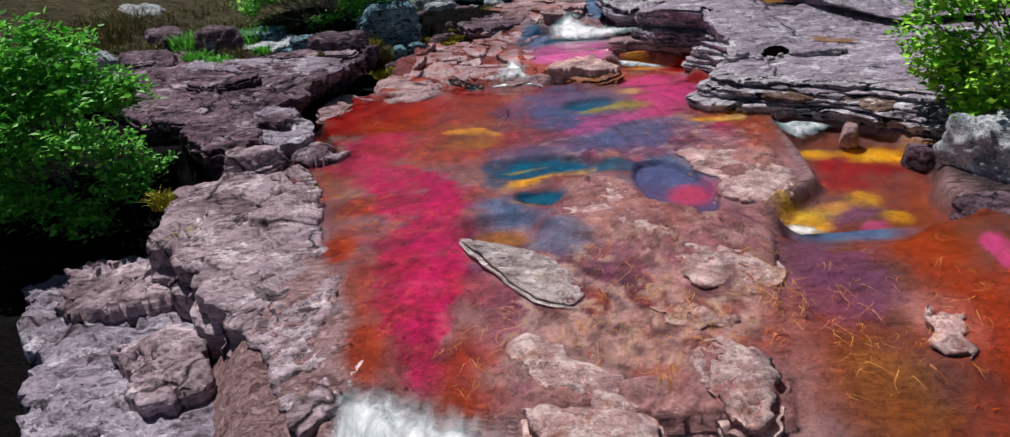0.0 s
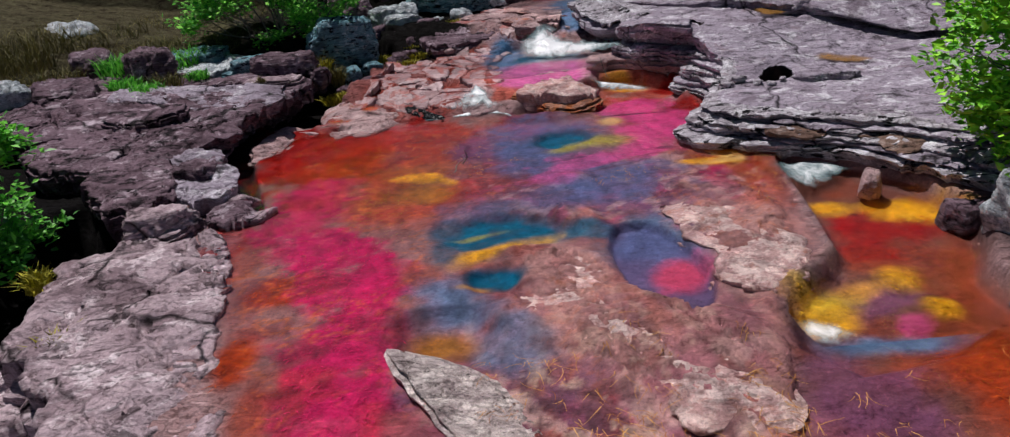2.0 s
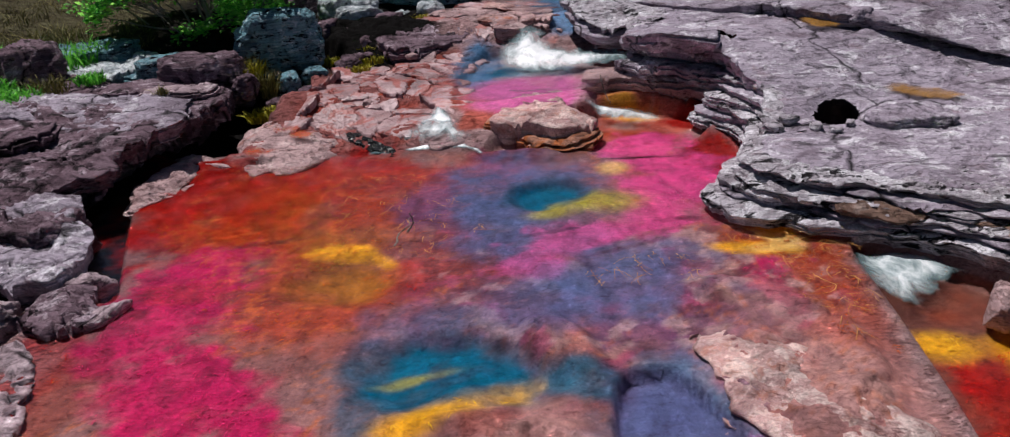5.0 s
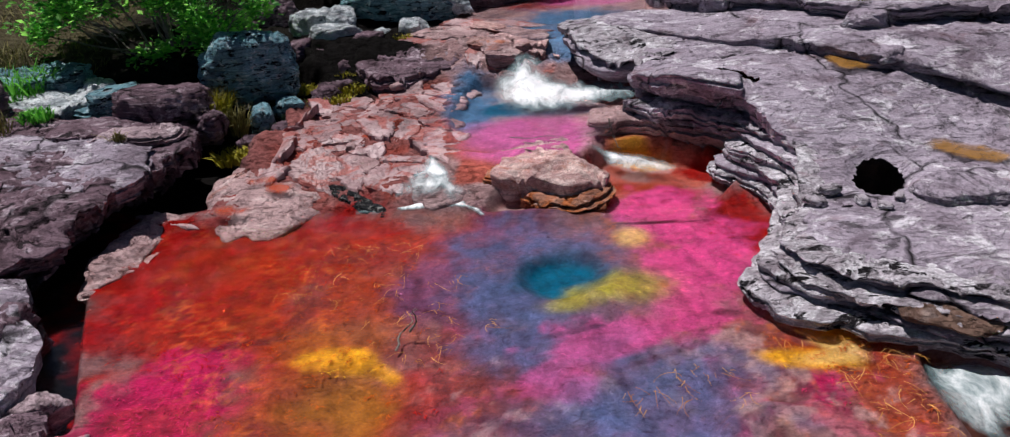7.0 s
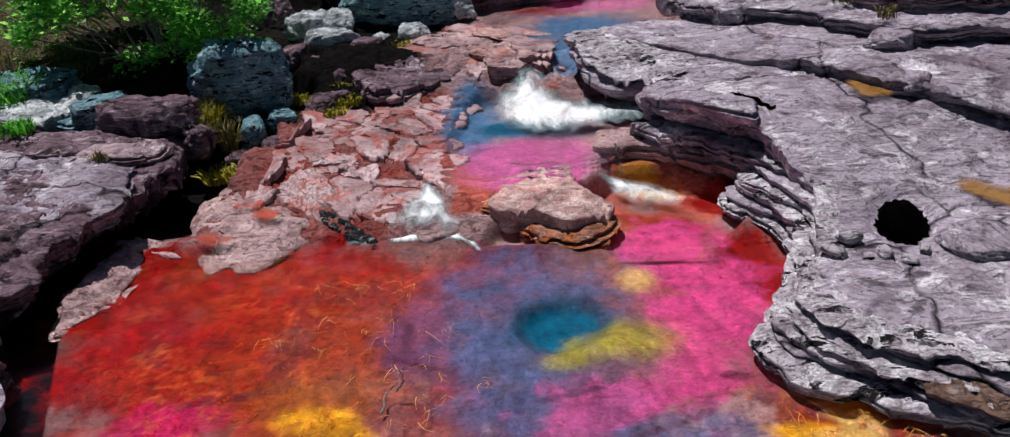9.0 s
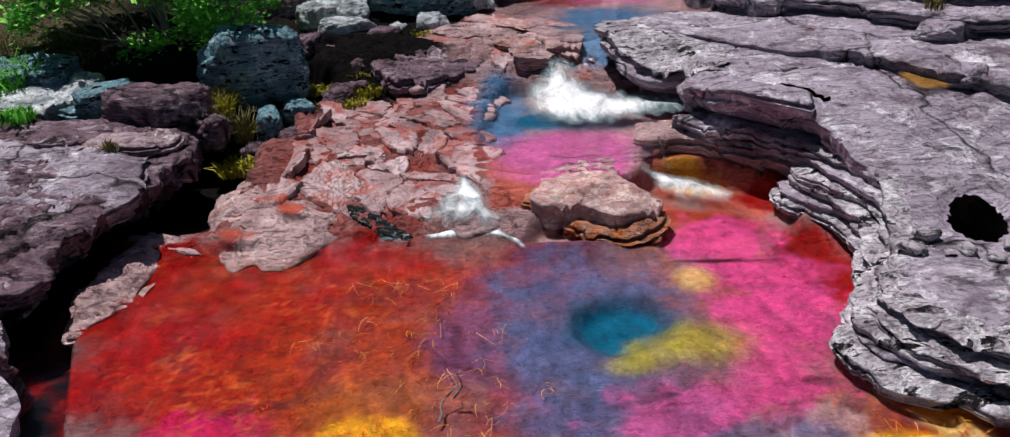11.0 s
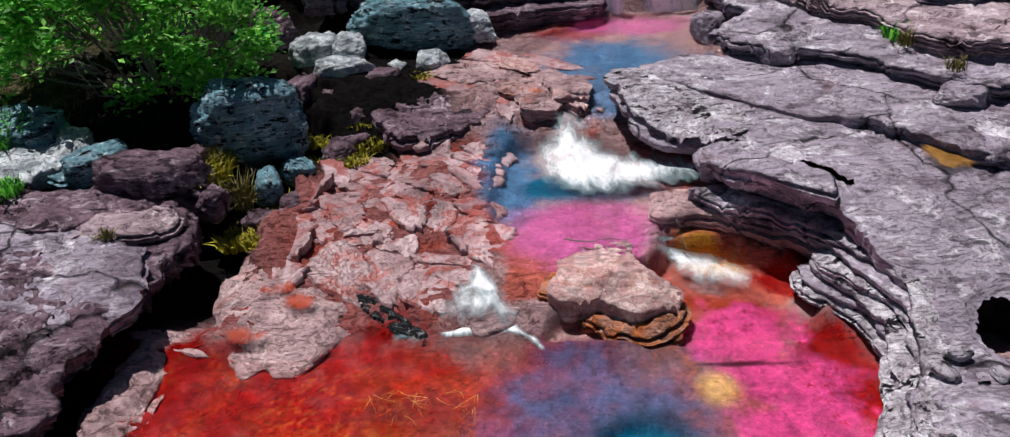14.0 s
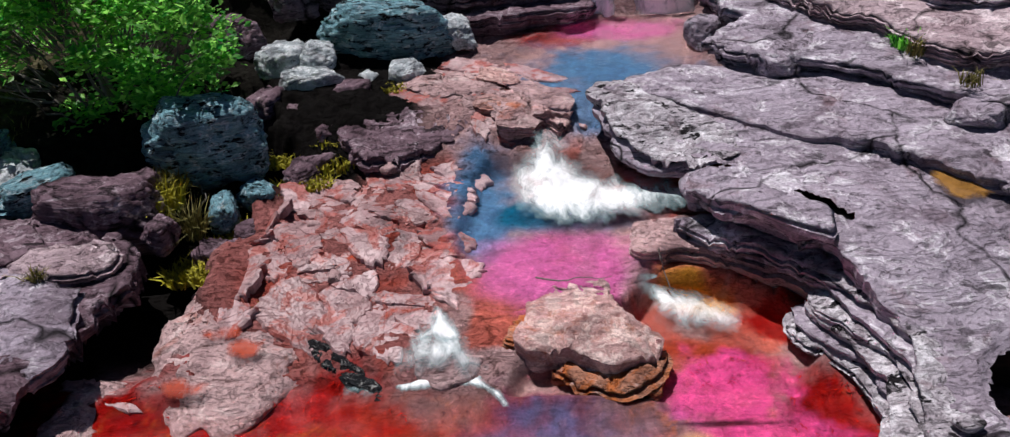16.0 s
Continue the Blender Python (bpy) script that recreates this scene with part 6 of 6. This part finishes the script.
for k, (px, py, pz, r, h, n) in enumerate([(-6.0, 15.2, 0.75, 0.3, 0.16, 260), (-6.6, 15.6, 0.8, 0.3, 0.2, 220), (-5.4, 16.1, 0.75, 0.2, 0.16, 120), (5.7, 17.7, 1.6, 0.2, 0.16, 130), (-6.2, 17.3, 0.8, 0.5, 0.4, 260), (-7.2, 16.6, 0.9, 0.4, 0.4, 200), (-5.9, 14.8, 0.72, 0.16, 0.12, 90)]):
    tuft("green_plant", "bright green grassy plant on the rock", "plant", (px, py, pz), r, h, n, LEAF_DEEP, 560 + k, "green plants on rock", 0.5, 0.016)


# ---- plants under water ----
def water_plants(name, label, spots, material, seed, density=75, length=0.075):
    rng = np.random.RandomState(seed)
    px, py = [], []
    for cx, cy, rx, ry, turn, force in spots:
        n = int(density * rx * ry * 4 * force)
        x, y = cx + (rng.rand(n) * 2 - 1) * rx * 1.2, cy + (rng.rand(n) * 2 - 1) * ry * 1.2
        keep = blob(x, y, cx, cy, rx, ry, turn, fbm(x * 2.2, y * 2.2, 31, 6) - 0.5) * force > 0.35 + 0.4 * rng.rand(n)
        px.append(x[keep]), py.append(y[keep])
    x, y = np.repeat(np.concatenate(px), 4), np.repeat(np.concatenate(py), 4)
    n = len(x)
    z = ground_height(x, y)
    x, y = x + rng.randn(n) * 0.02, y + rng.randn(n) * 0.02
    a = -math.pi / 2 + rng.randn(n) * 0.7
    run, rise = length * (0.5 + rng.rand(n)), 0.008 + 0.02 * rng.rand(n)
    wx, wy = -np.sin(a) * 0.004, np.cos(a) * 0.004
    tip = np.stack([x + np.cos(a) * run, y + np.sin(a) * run, z + rise], 1)
    mid = np.stack([x + np.cos(a) * run * 0.5, y + np.sin(a) * run * 0.5, z + rise * 0.8], 1)
    side = np.stack([wx, wy, np.zeros(n)], 1)
    root = np.stack([x, y, z - 0.01], 1)
    verts = np.stack([root, mid + side, tip, mid - side], 1).reshape(-1, 3)
    ids = np.arange(n) * 4
    faces = np.stack([ids, ids + 1, ids + 2, ids + 3], 1)
    return tagged(part(name, mesh_from(name, verts, [tuple(int(i) for i in f) for f in faces], False), material), label, "water plants", "", "stuff")


water_plants("water_plants", "magenta water plants streaming over the bed", PINK, leaf_material("magenta_plant", (0.40, 0.008, 0.06), (0.66, 0.03, 0.14), 0.9, 0.05), 701)
water_plants("water_plants", "deep red water plants on the pool floor", RED, leaf_material("red_plant", (0.33, 0.004, 0.003), (0.55, 0.015, 0.006), 0.9, 0.05), 702, 50)
water_plants("water_plants", "orange-brown water plants in the shallows", ORANGE, leaf_material("orange_plant", (0.34, 0.04, 0.004), (0.58, 0.11, 0.01), 0.9, 0.05), 703, 45)
water_plants("water_plants", "yellow water plants on the mounds", YELLOW, leaf_material("yellow_plant", (0.6, 0.3, 0.008), (0.85, 0.52, 0.03), 0.9, 0.05), 704, 60)


STRANDS = [(3.6, 11.05, 0.6, 0.3, -20, 1), (3.75, 10.2, 0.3, 0.8, 5, 0.9), (2.4, 10.6, 0.5, 0.4, 0, 0.6), (0.3, 11.5, 0.5, 0.5, 0, 0.5), (2.9, 6.2, 0.3, 0.7, 0, 0.8), (1.6, 5.2, 0.8, 0.6, 0, 1.6), (2.4, 5.6, 0.6, 0.6, 0, 1.2), (0.5, 5.2, 0.4, 0.4, 0, 1.0), (4.2, 5.0, 1.0, 1.1, 0, 0.5), (3.2, 5.2, 0.6, 0.9, 0, 0.5), (-0.4, 12.5, 0.8, 0.8, 0, 0.5), (1.5, 6.3, 0.8, 0.7, 30, 0.6), (0.2, 4.8, 0.5, 0.4, 0, 0.9)]


def strands(spots, material, seed, density=48):
    """Thin curling strands that lie over the bed."""
    rng = np.random.RandomState(seed)
    x, y = [], []
    for cx, cy, rx, ry, turn, force in spots:
        n = int(density * rx * ry * 4 * force)
        px, py = cx + (rng.rand(n) * 2 - 1) * rx * 1.2, cy + (rng.rand(n) * 2 - 1) * ry * 1.2
        keep = blob(px, py, cx, cy, rx, ry, turn, fbm(px * 2.2, py * 2.2, 31, 6) - 0.5) > 0.2 + 0.5 * rng.rand(n)
        x.append(px[keep]), y.append(py[keep])
    x, y = np.repeat(np.concatenate(x), 3), np.repeat(np.concatenate(y), 3)
    n = len(x)
    x, y = x + rng.randn(n) * 0.03, y + rng.randn(n) * 0.03
    a, curl, length = -math.pi / 2 + rng.randn(n) * 0.8, rng.randn(n) * 0.25, 0.05 + 0.2 * rng.rand(n) ** 2
    rows = []
    for k in range(5):
        wide = 0.0024 * (1.2 - k / 5)
        top = np.maximum(ground_height(x, y), pool_level(x, y) - 0.04) + 0.012 + 0.008 * math.sin(k * 1.2)
        rows += [np.column_stack([x - np.sin(a) * wide, y + np.cos(a) * wide, top]), np.column_stack([x + np.sin(a) * wide, y - np.cos(a) * wide, top])]
        x, y, a = x + np.cos(a) * length / 4, y + np.sin(a) * length / 4, a + curl
    verts = np.stack(rows, 1).reshape(-1, 3)
    ids = np.arange(n) * 10
    faces = np.concatenate([np.stack([ids + 2 * k, ids + 2 * k + 1, ids + 2 * k + 3, ids + 2 * k + 2], 1) for k in range(4)])
    return tagged(part("water_plants", mesh_from("water_plants", verts, [tuple(int(i) for i in f) for f in faces], False), material), "thin golden strands lying over the wet rock", "water plants", "", "stuff")


strands(STRANDS, leaf_material("golden_strand", (0.30, 0.09, 0.012), (0.75, 0.42, 0.12), 0.7, 0.1), 705)


def puddle(outline, top, seed, material=SILT, label="shallow ochre puddle in a hollow of the shelf", group="puddles on the shelf"):
    ring = rough_outline(outline, 0.05, 0.05, seed)
    xy, faces, _ = fill(ring, 0.06, seed)
    x, y = xy[:, 0], xy[:, 1]
    me = mesh_from("puddle", np.column_stack([x, y, top(x, y)]), faces)
    float_layer(me, "thickness", np.clip(poly_distance(x, y, [tuple(p) for p in ring[::2]]) / 0.12, 0, 1) * 0.5)
    return tagged(part("puddle", me, material), label, "puddle", group)


for k, (cx, cy, cz, rx, ry) in enumerate([(-2.0, 14.62, 0.25, 0.26, 0.1), (-1.72, 14.42, 0.22, 0.22, 0.14), (-2.2, 14.0, 0.15, 0.3, 0.12), (-0.85, 15.57, 0.4, 0.2, 0.12), (-0.45, 15.2, 0.3, 0.16, 0.1), (-0.9, 16.4, 0.42, 0.2, 0.1), (-0.3, 14.75, 0.28, 0.2, 0.1)]):
    puddle([(cx + rx * math.cos(a * 0.785), cy + ry * math.sin(a * 0.785)) for a in range(8)], flat(cz, 0.0, 0.15, cx, cy), 720 + k, SILT_RED, "thin red wet film on pink rock", "red films on the plates")
puddle([(5.05, 15.6), (5.5, 15.65), (5.72, 15.3), (5.4, 15.12), (5.08, 15.1), (4.98, 15.35)], lambda x, y: east_plane(x, y) + 0.01, 711)
puddle([(5.5, 13.75), (5.8, 13.95), (6.15, 13.7), (6.3, 13.3), (5.95, 13.2), (5.7, 13.45)], lambda x, y: east_plane(x, y) + 0.012, 712)


# ---- white water ----
def spray(name, label, outline, height, billow, seed, res=0.05, reach=0.16, body_of=0.62):
    """A sheet of broken white water that thins out towards its edges."""
    ring = rough_outline(outline, res, 0.06, seed)
    xy, faces, _ = fill(ring, res, seed)
    x, y = xy[:, 0], xy[:, 1]
    d = np.maximum(poly_distance(x, y, [tuple(p) for p in ring[::2]]), 0)
    body = step(0, reach * 1.5, d)
    z = height(x, y) + body * billow * (0.3 + 1.4 * fbm(x * 4, y * 4, seed, 5)) + 0.01
    me = mesh_from(name, np.column_stack([x, y, z]), faces)
    float_layer(me, "thickness", np.clip(d / reach, 0, 1) * body_of - 0.08)
    return tagged(part(name, me, FOAM), label, "white water", "", "stuff")


spray("cascade", "white foaming cascade pouring into the blue pool", [(0.85, 16.15), (0.82, 16.6), (1.05, 17.1), (1.3, 17.35), (1.5, 17.25), (1.75, 16.75), (2.2, 16.55), (2.9, 16.4), (3.05, 16.1), (2.75, 15.85), (2.1, 15.85), (1.6, 15.75), (1.15, 15.85)], lambda x, y: np.interp(y, [15.8, 16.2, 16.6, 17.1, 17.6], [0.49, 0.52, 0.66, 0.85, 1.05]) + 0.07 * step(1.9, 2.7, x), 0.08, 601, 0.035, 0.36, 0.58)
spray("small_spill", "thin clear spill fanning over a rounded rock", [(0.0, 14.66), (0.2, 14.66), (0.44, 14.32), (0.6, 14.05), (0.5, 13.95), (0.1, 13.98), (-0.35, 14.02), (-0.25, 14.25)], lambda x, y: np.interp(y, [13.9, 14.0, 14.15, 14.35, 14.65], [0.08, 0.15, 0.22, 0.27, 0.39]), 0.03, 602, 0.025, 0.17, 0.38)
spray("small_spill", "bright jet at the lip of the small spill", [(0.06, 14.66), (0.15, 14.66), (0.3, 14.42), (0.46, 14.28), (0.3, 14.25), (-0.05, 14.25), (-0.2, 14.3), (0.0, 14.44)], lambda x, y: np.interp(y, [14.1, 14.35, 14.65], [0.25, 0.3, 0.41]), 0.03, 608, 0.022, 0.09, 0.55)
spray("small_spill", "line of foam where the spill meets the pool", [(-0.3, 14.0), (0.06, 14.08), (0.35, 14.02), (0.52, 14.22), (0.58, 14.0), (0.78, 13.66), (0.68, 13.64), (0.48, 13.86), (0.1, 13.95), (-0.22, 13.88)], flat(0.05), 0.03, 603, 0.022, 0.06, 0.58)
spray("small_spill", "faint foam drifting from the spill", [(-0.75, 14.05), (-0.4, 14.12), (-0.3, 13.95), (-0.5, 13.84), (-0.75, 13.9)], flat(0.03), 0.02, 609, 0.03, 0.15, 0.25)
spray("side_spill", "pale jet of white water from a rock lip", [(2.02, 15.1), (2.27, 15.3), (2.6, 15.12), (2.85, 14.95), (3.14, 14.68), (3.02, 14.44), (2.52, 14.37), (2.08, 14.75)], lambda x, y: np.interp(x, [1.95, 2.25, 3.1], [0.36, 0.12, 0.05]), 0.05, 604, 0.03, 0.28, 0.5)
spray("channel_spill", "white water dropping into the side channel", [(4.02, 10.3), (4.08, 10.8), (4.4, 11.0), (4.9, 10.9), (5.0, 10.5), (4.7, 10.2), (4.35, 9.95), (4.1, 10.0)], lambda x, y: np.interp(x, [4.0, 4.3], [0.0, -0.16]), 0.05, 605, 0.035, 0.24, 0.42)
spray("bowl_spill", "patch of foam in the round bowl", [(3.25, 6.95), (3.35, 7.2), (3.6, 7.05), (3.75, 6.85), (3.5, 6.78)], flat(-0.19), 0.02, 606, 0.03, 0.14, 0.42)
spray("front_spill", "broad white spill over the edge of the shelf", [(-0.95, 4.1), (-0.75, 4.6), (-0.45, 4.5), (-0.1, 4.35), (0.35, 4.25), (0.55, 3.9), (0.5, 3.2), (-0.9, 3.2)], lambda x, y: np.interp(y, [3.2, 3.9, 4.4], [-0.75, -0.5, -0.24]), 0.08, 607, 0.05, 0.3, 0.45)


def fall(x0, x1, y, z0, z1, seed):
    rng = np.random.RandomState(seed)
    nx, nz = 14, 16
    verts, faces, thick = [], [], []
    for j in range(nz):
        for i in range(nx):
            u, v = i / (nx - 1), j / (nz - 1)
            verts.append((x0 + (x1 - x0) * u + rng.randn() * 0.008, y - 0.22 * v ** 0.5 + 0.03 * math.sin(9 * u + seed), z0 + (z1 - z0) * v))
            thick.append(0.55 * min(1, 4 * u * (1 - u) + 0.35) - 0.05)
    for j in range(nz - 1):
        for i in range(nx - 1):
            a = j * nx + i
            faces.append((a, a + 1, a + nx + 1, a + nx))
    me = mesh_from("waterfall", verts, faces)
    float_layer(me, "thickness", thick)
    return tagged(part("waterfall", me, FOAM), "small white waterfall over the dark rock step", "waterfall", "small waterfalls", "stuff")


fall(2.3, 2.68, 21.15, 1.95, 1.04, 621)
fall(2.98, 3.95, 21.15, 1.95, 1.04, 622)


# ---- broken plates of the flaked bed ----
def clip_cell(poly, a, b, gap):
    """Cuts off the part of a cell that lies nearer to b than to a."""
    mx, my, nx, ny = (a[0] + b[0]) / 2, (a[1] + b[1]) / 2, b[0] - a[0], b[1] - a[1]
    size = math.hypot(nx, ny)
    side = [((p[0] - mx) * nx + (p[1] - my) * ny) / size + gap for p in poly]
    out = []
    for k in range(len(poly)):
        p, q, s, t = poly[k - 1], poly[k], side[k - 1], side[k]
        if (s < 0) != (t < 0):
            u = s / (s - t)
            out.append((p[0] + (q[0] - p[0]) * u, p[1] + (q[1] - p[1]) * u))
        if t < 0:
            out.append(q)
    return out


def broken_plates(area, count, material, seed, keep, lift, stretch=1.5, turn=-35, reach=0.5):
    """Thin plates that fit each other like a broken bed; some are missing."""
    rng = np.random.RandomState(seed)
    c, s = math.cos(radians(turn)), math.sin(radians(turn))
    xs, ys = np.array(area).T
    pts = []
    while len(pts) < count:
        x, y = xs.min() + rng.rand() * (xs.max() - xs.min()), ys.min() + rng.rand() * (ys.max() - ys.min())
        if poly_distance(x, y, area) > 0:
            pts.append((x * c + y * s, (-x * s + y * c) * stretch))
    for a in pts:
        cell = [(a[0] - reach, a[1] - reach), (a[0] + reach, a[1] - reach), (a[0] + reach, a[1] + reach), (a[0] - reach, a[1] + reach)]
        for b in pts:
            if b is not a and abs(b[0] - a[0]) < 2 * reach and abs(b[1] - a[1]) < 2 * reach and cell:
                cell = clip_cell(cell, a, b, 0.004 - 0.05 * ((a[0] * 7.1 + a[1] * 3.7) % 1))
        drop, high, tip = rng.rand(), lift * rng.rand() ** 2, rng.randn(2) * 0.045
        if len(cell) < 3 or drop > keep:
            continue
        ring = []
        for k in range(len(cell)):
            p, q = np.array(cell[k - 1]), np.array(cell[k])
            n = max(1, int(np.hypot(*(q - p)) / 0.06))
            for i in range(n):
                w = p + (q - p) * i / n + (rng.randn(2) * 0.02 if i else (np.mean(cell, 0) - p) * 0.18)
                ring.append((w[0] * c - w[1] / stretch * s, w[0] * s + w[1] / stretch * c))
        ring = np.array(ring)
        mid = ring.mean(0)
        if poly_distance(mid[0], mid[1], UPPER_POOL) > -0.06 or poly_distance(mid[0], mid[1], POOL) > -0.08 or max(np.ptp(ring[:, 0]), np.ptp(ring[:, 1])) > 1.2:
            continue
        gx, gy = ring[:, 0] - mid[0], ring[:, 1] - mid[1]
        g = ground_height(ring[:, 0], ring[:, 1])
        slope = np.linalg.lstsq(np.column_stack([gx, gy, np.ones(len(gx))]), g, rcond=None)[0]
        n = len(ring)
        size = math.sqrt(np.ptp(gx) * np.ptp(gy))

        def level(x, y):
            return (slope[0] + tip[0]) * x + (slope[1] + tip[1]) * y

        rows = []
        for grow, up, rough in ((0.5, 0.012, 0.002), (0.92, 0.008, 0.003), (1.0, -0.012, 0.004), (1.0, -0.12, 0.0)):
            x, y = gx * grow, gy * grow
            rows.append(np.column_stack([x, y, level(x, y) + up + rng.randn(n) * rough]))
        verts = np.concatenate(rows + [np.array([(0, 0, 0.014)])])
        faces = [(4 * n, i, (i + 1) % n) for i in range(n)]
        for k in range(3):
            faces += [(k * n + i, (k + 1) * n + i, (k + 1) * n + (i + 1) % n, k * n + (i + 1) % n) for i in range(n)]
        ob = part("stone", mesh_from("stone", verts, faces, smooth=False), material, GROUND)
        ob.location = (mid[0], mid[1], slope[2] + 0.005 + high)


broken_plates([(-2.3, 15.7), (-1.9, 16.7), (-1.1, 17.3), (0.0, 17.4), (0.25, 16.8), (0.12, 15.4), (0.0, 14.75), (-0.6, 14.5), (-1.6, 14.9)], 60, PLATE_PINK, 801, 0.86, 0.03, 1.5)
broken_plates([(-2.9, 15.0), (-1.9, 14.9), (-1.1, 14.55), (-0.6, 14.2), (-1.4, 13.9), (-2.2, 13.7), (-2.9, 13.8)], 13, PLATE_PINK, 821, 0.8, 0.02, 1.4, reach=0.8)
broken_plates([(-0.4, 18.4), (0.6, 19.4), (1.1, 18.9), (1.7, 18.0), (1.5, 17.5), (0.9, 17.45), (0.2, 17.6)], 32, PLATE_PINK, 841, 0.65, 0.03, 1.7)
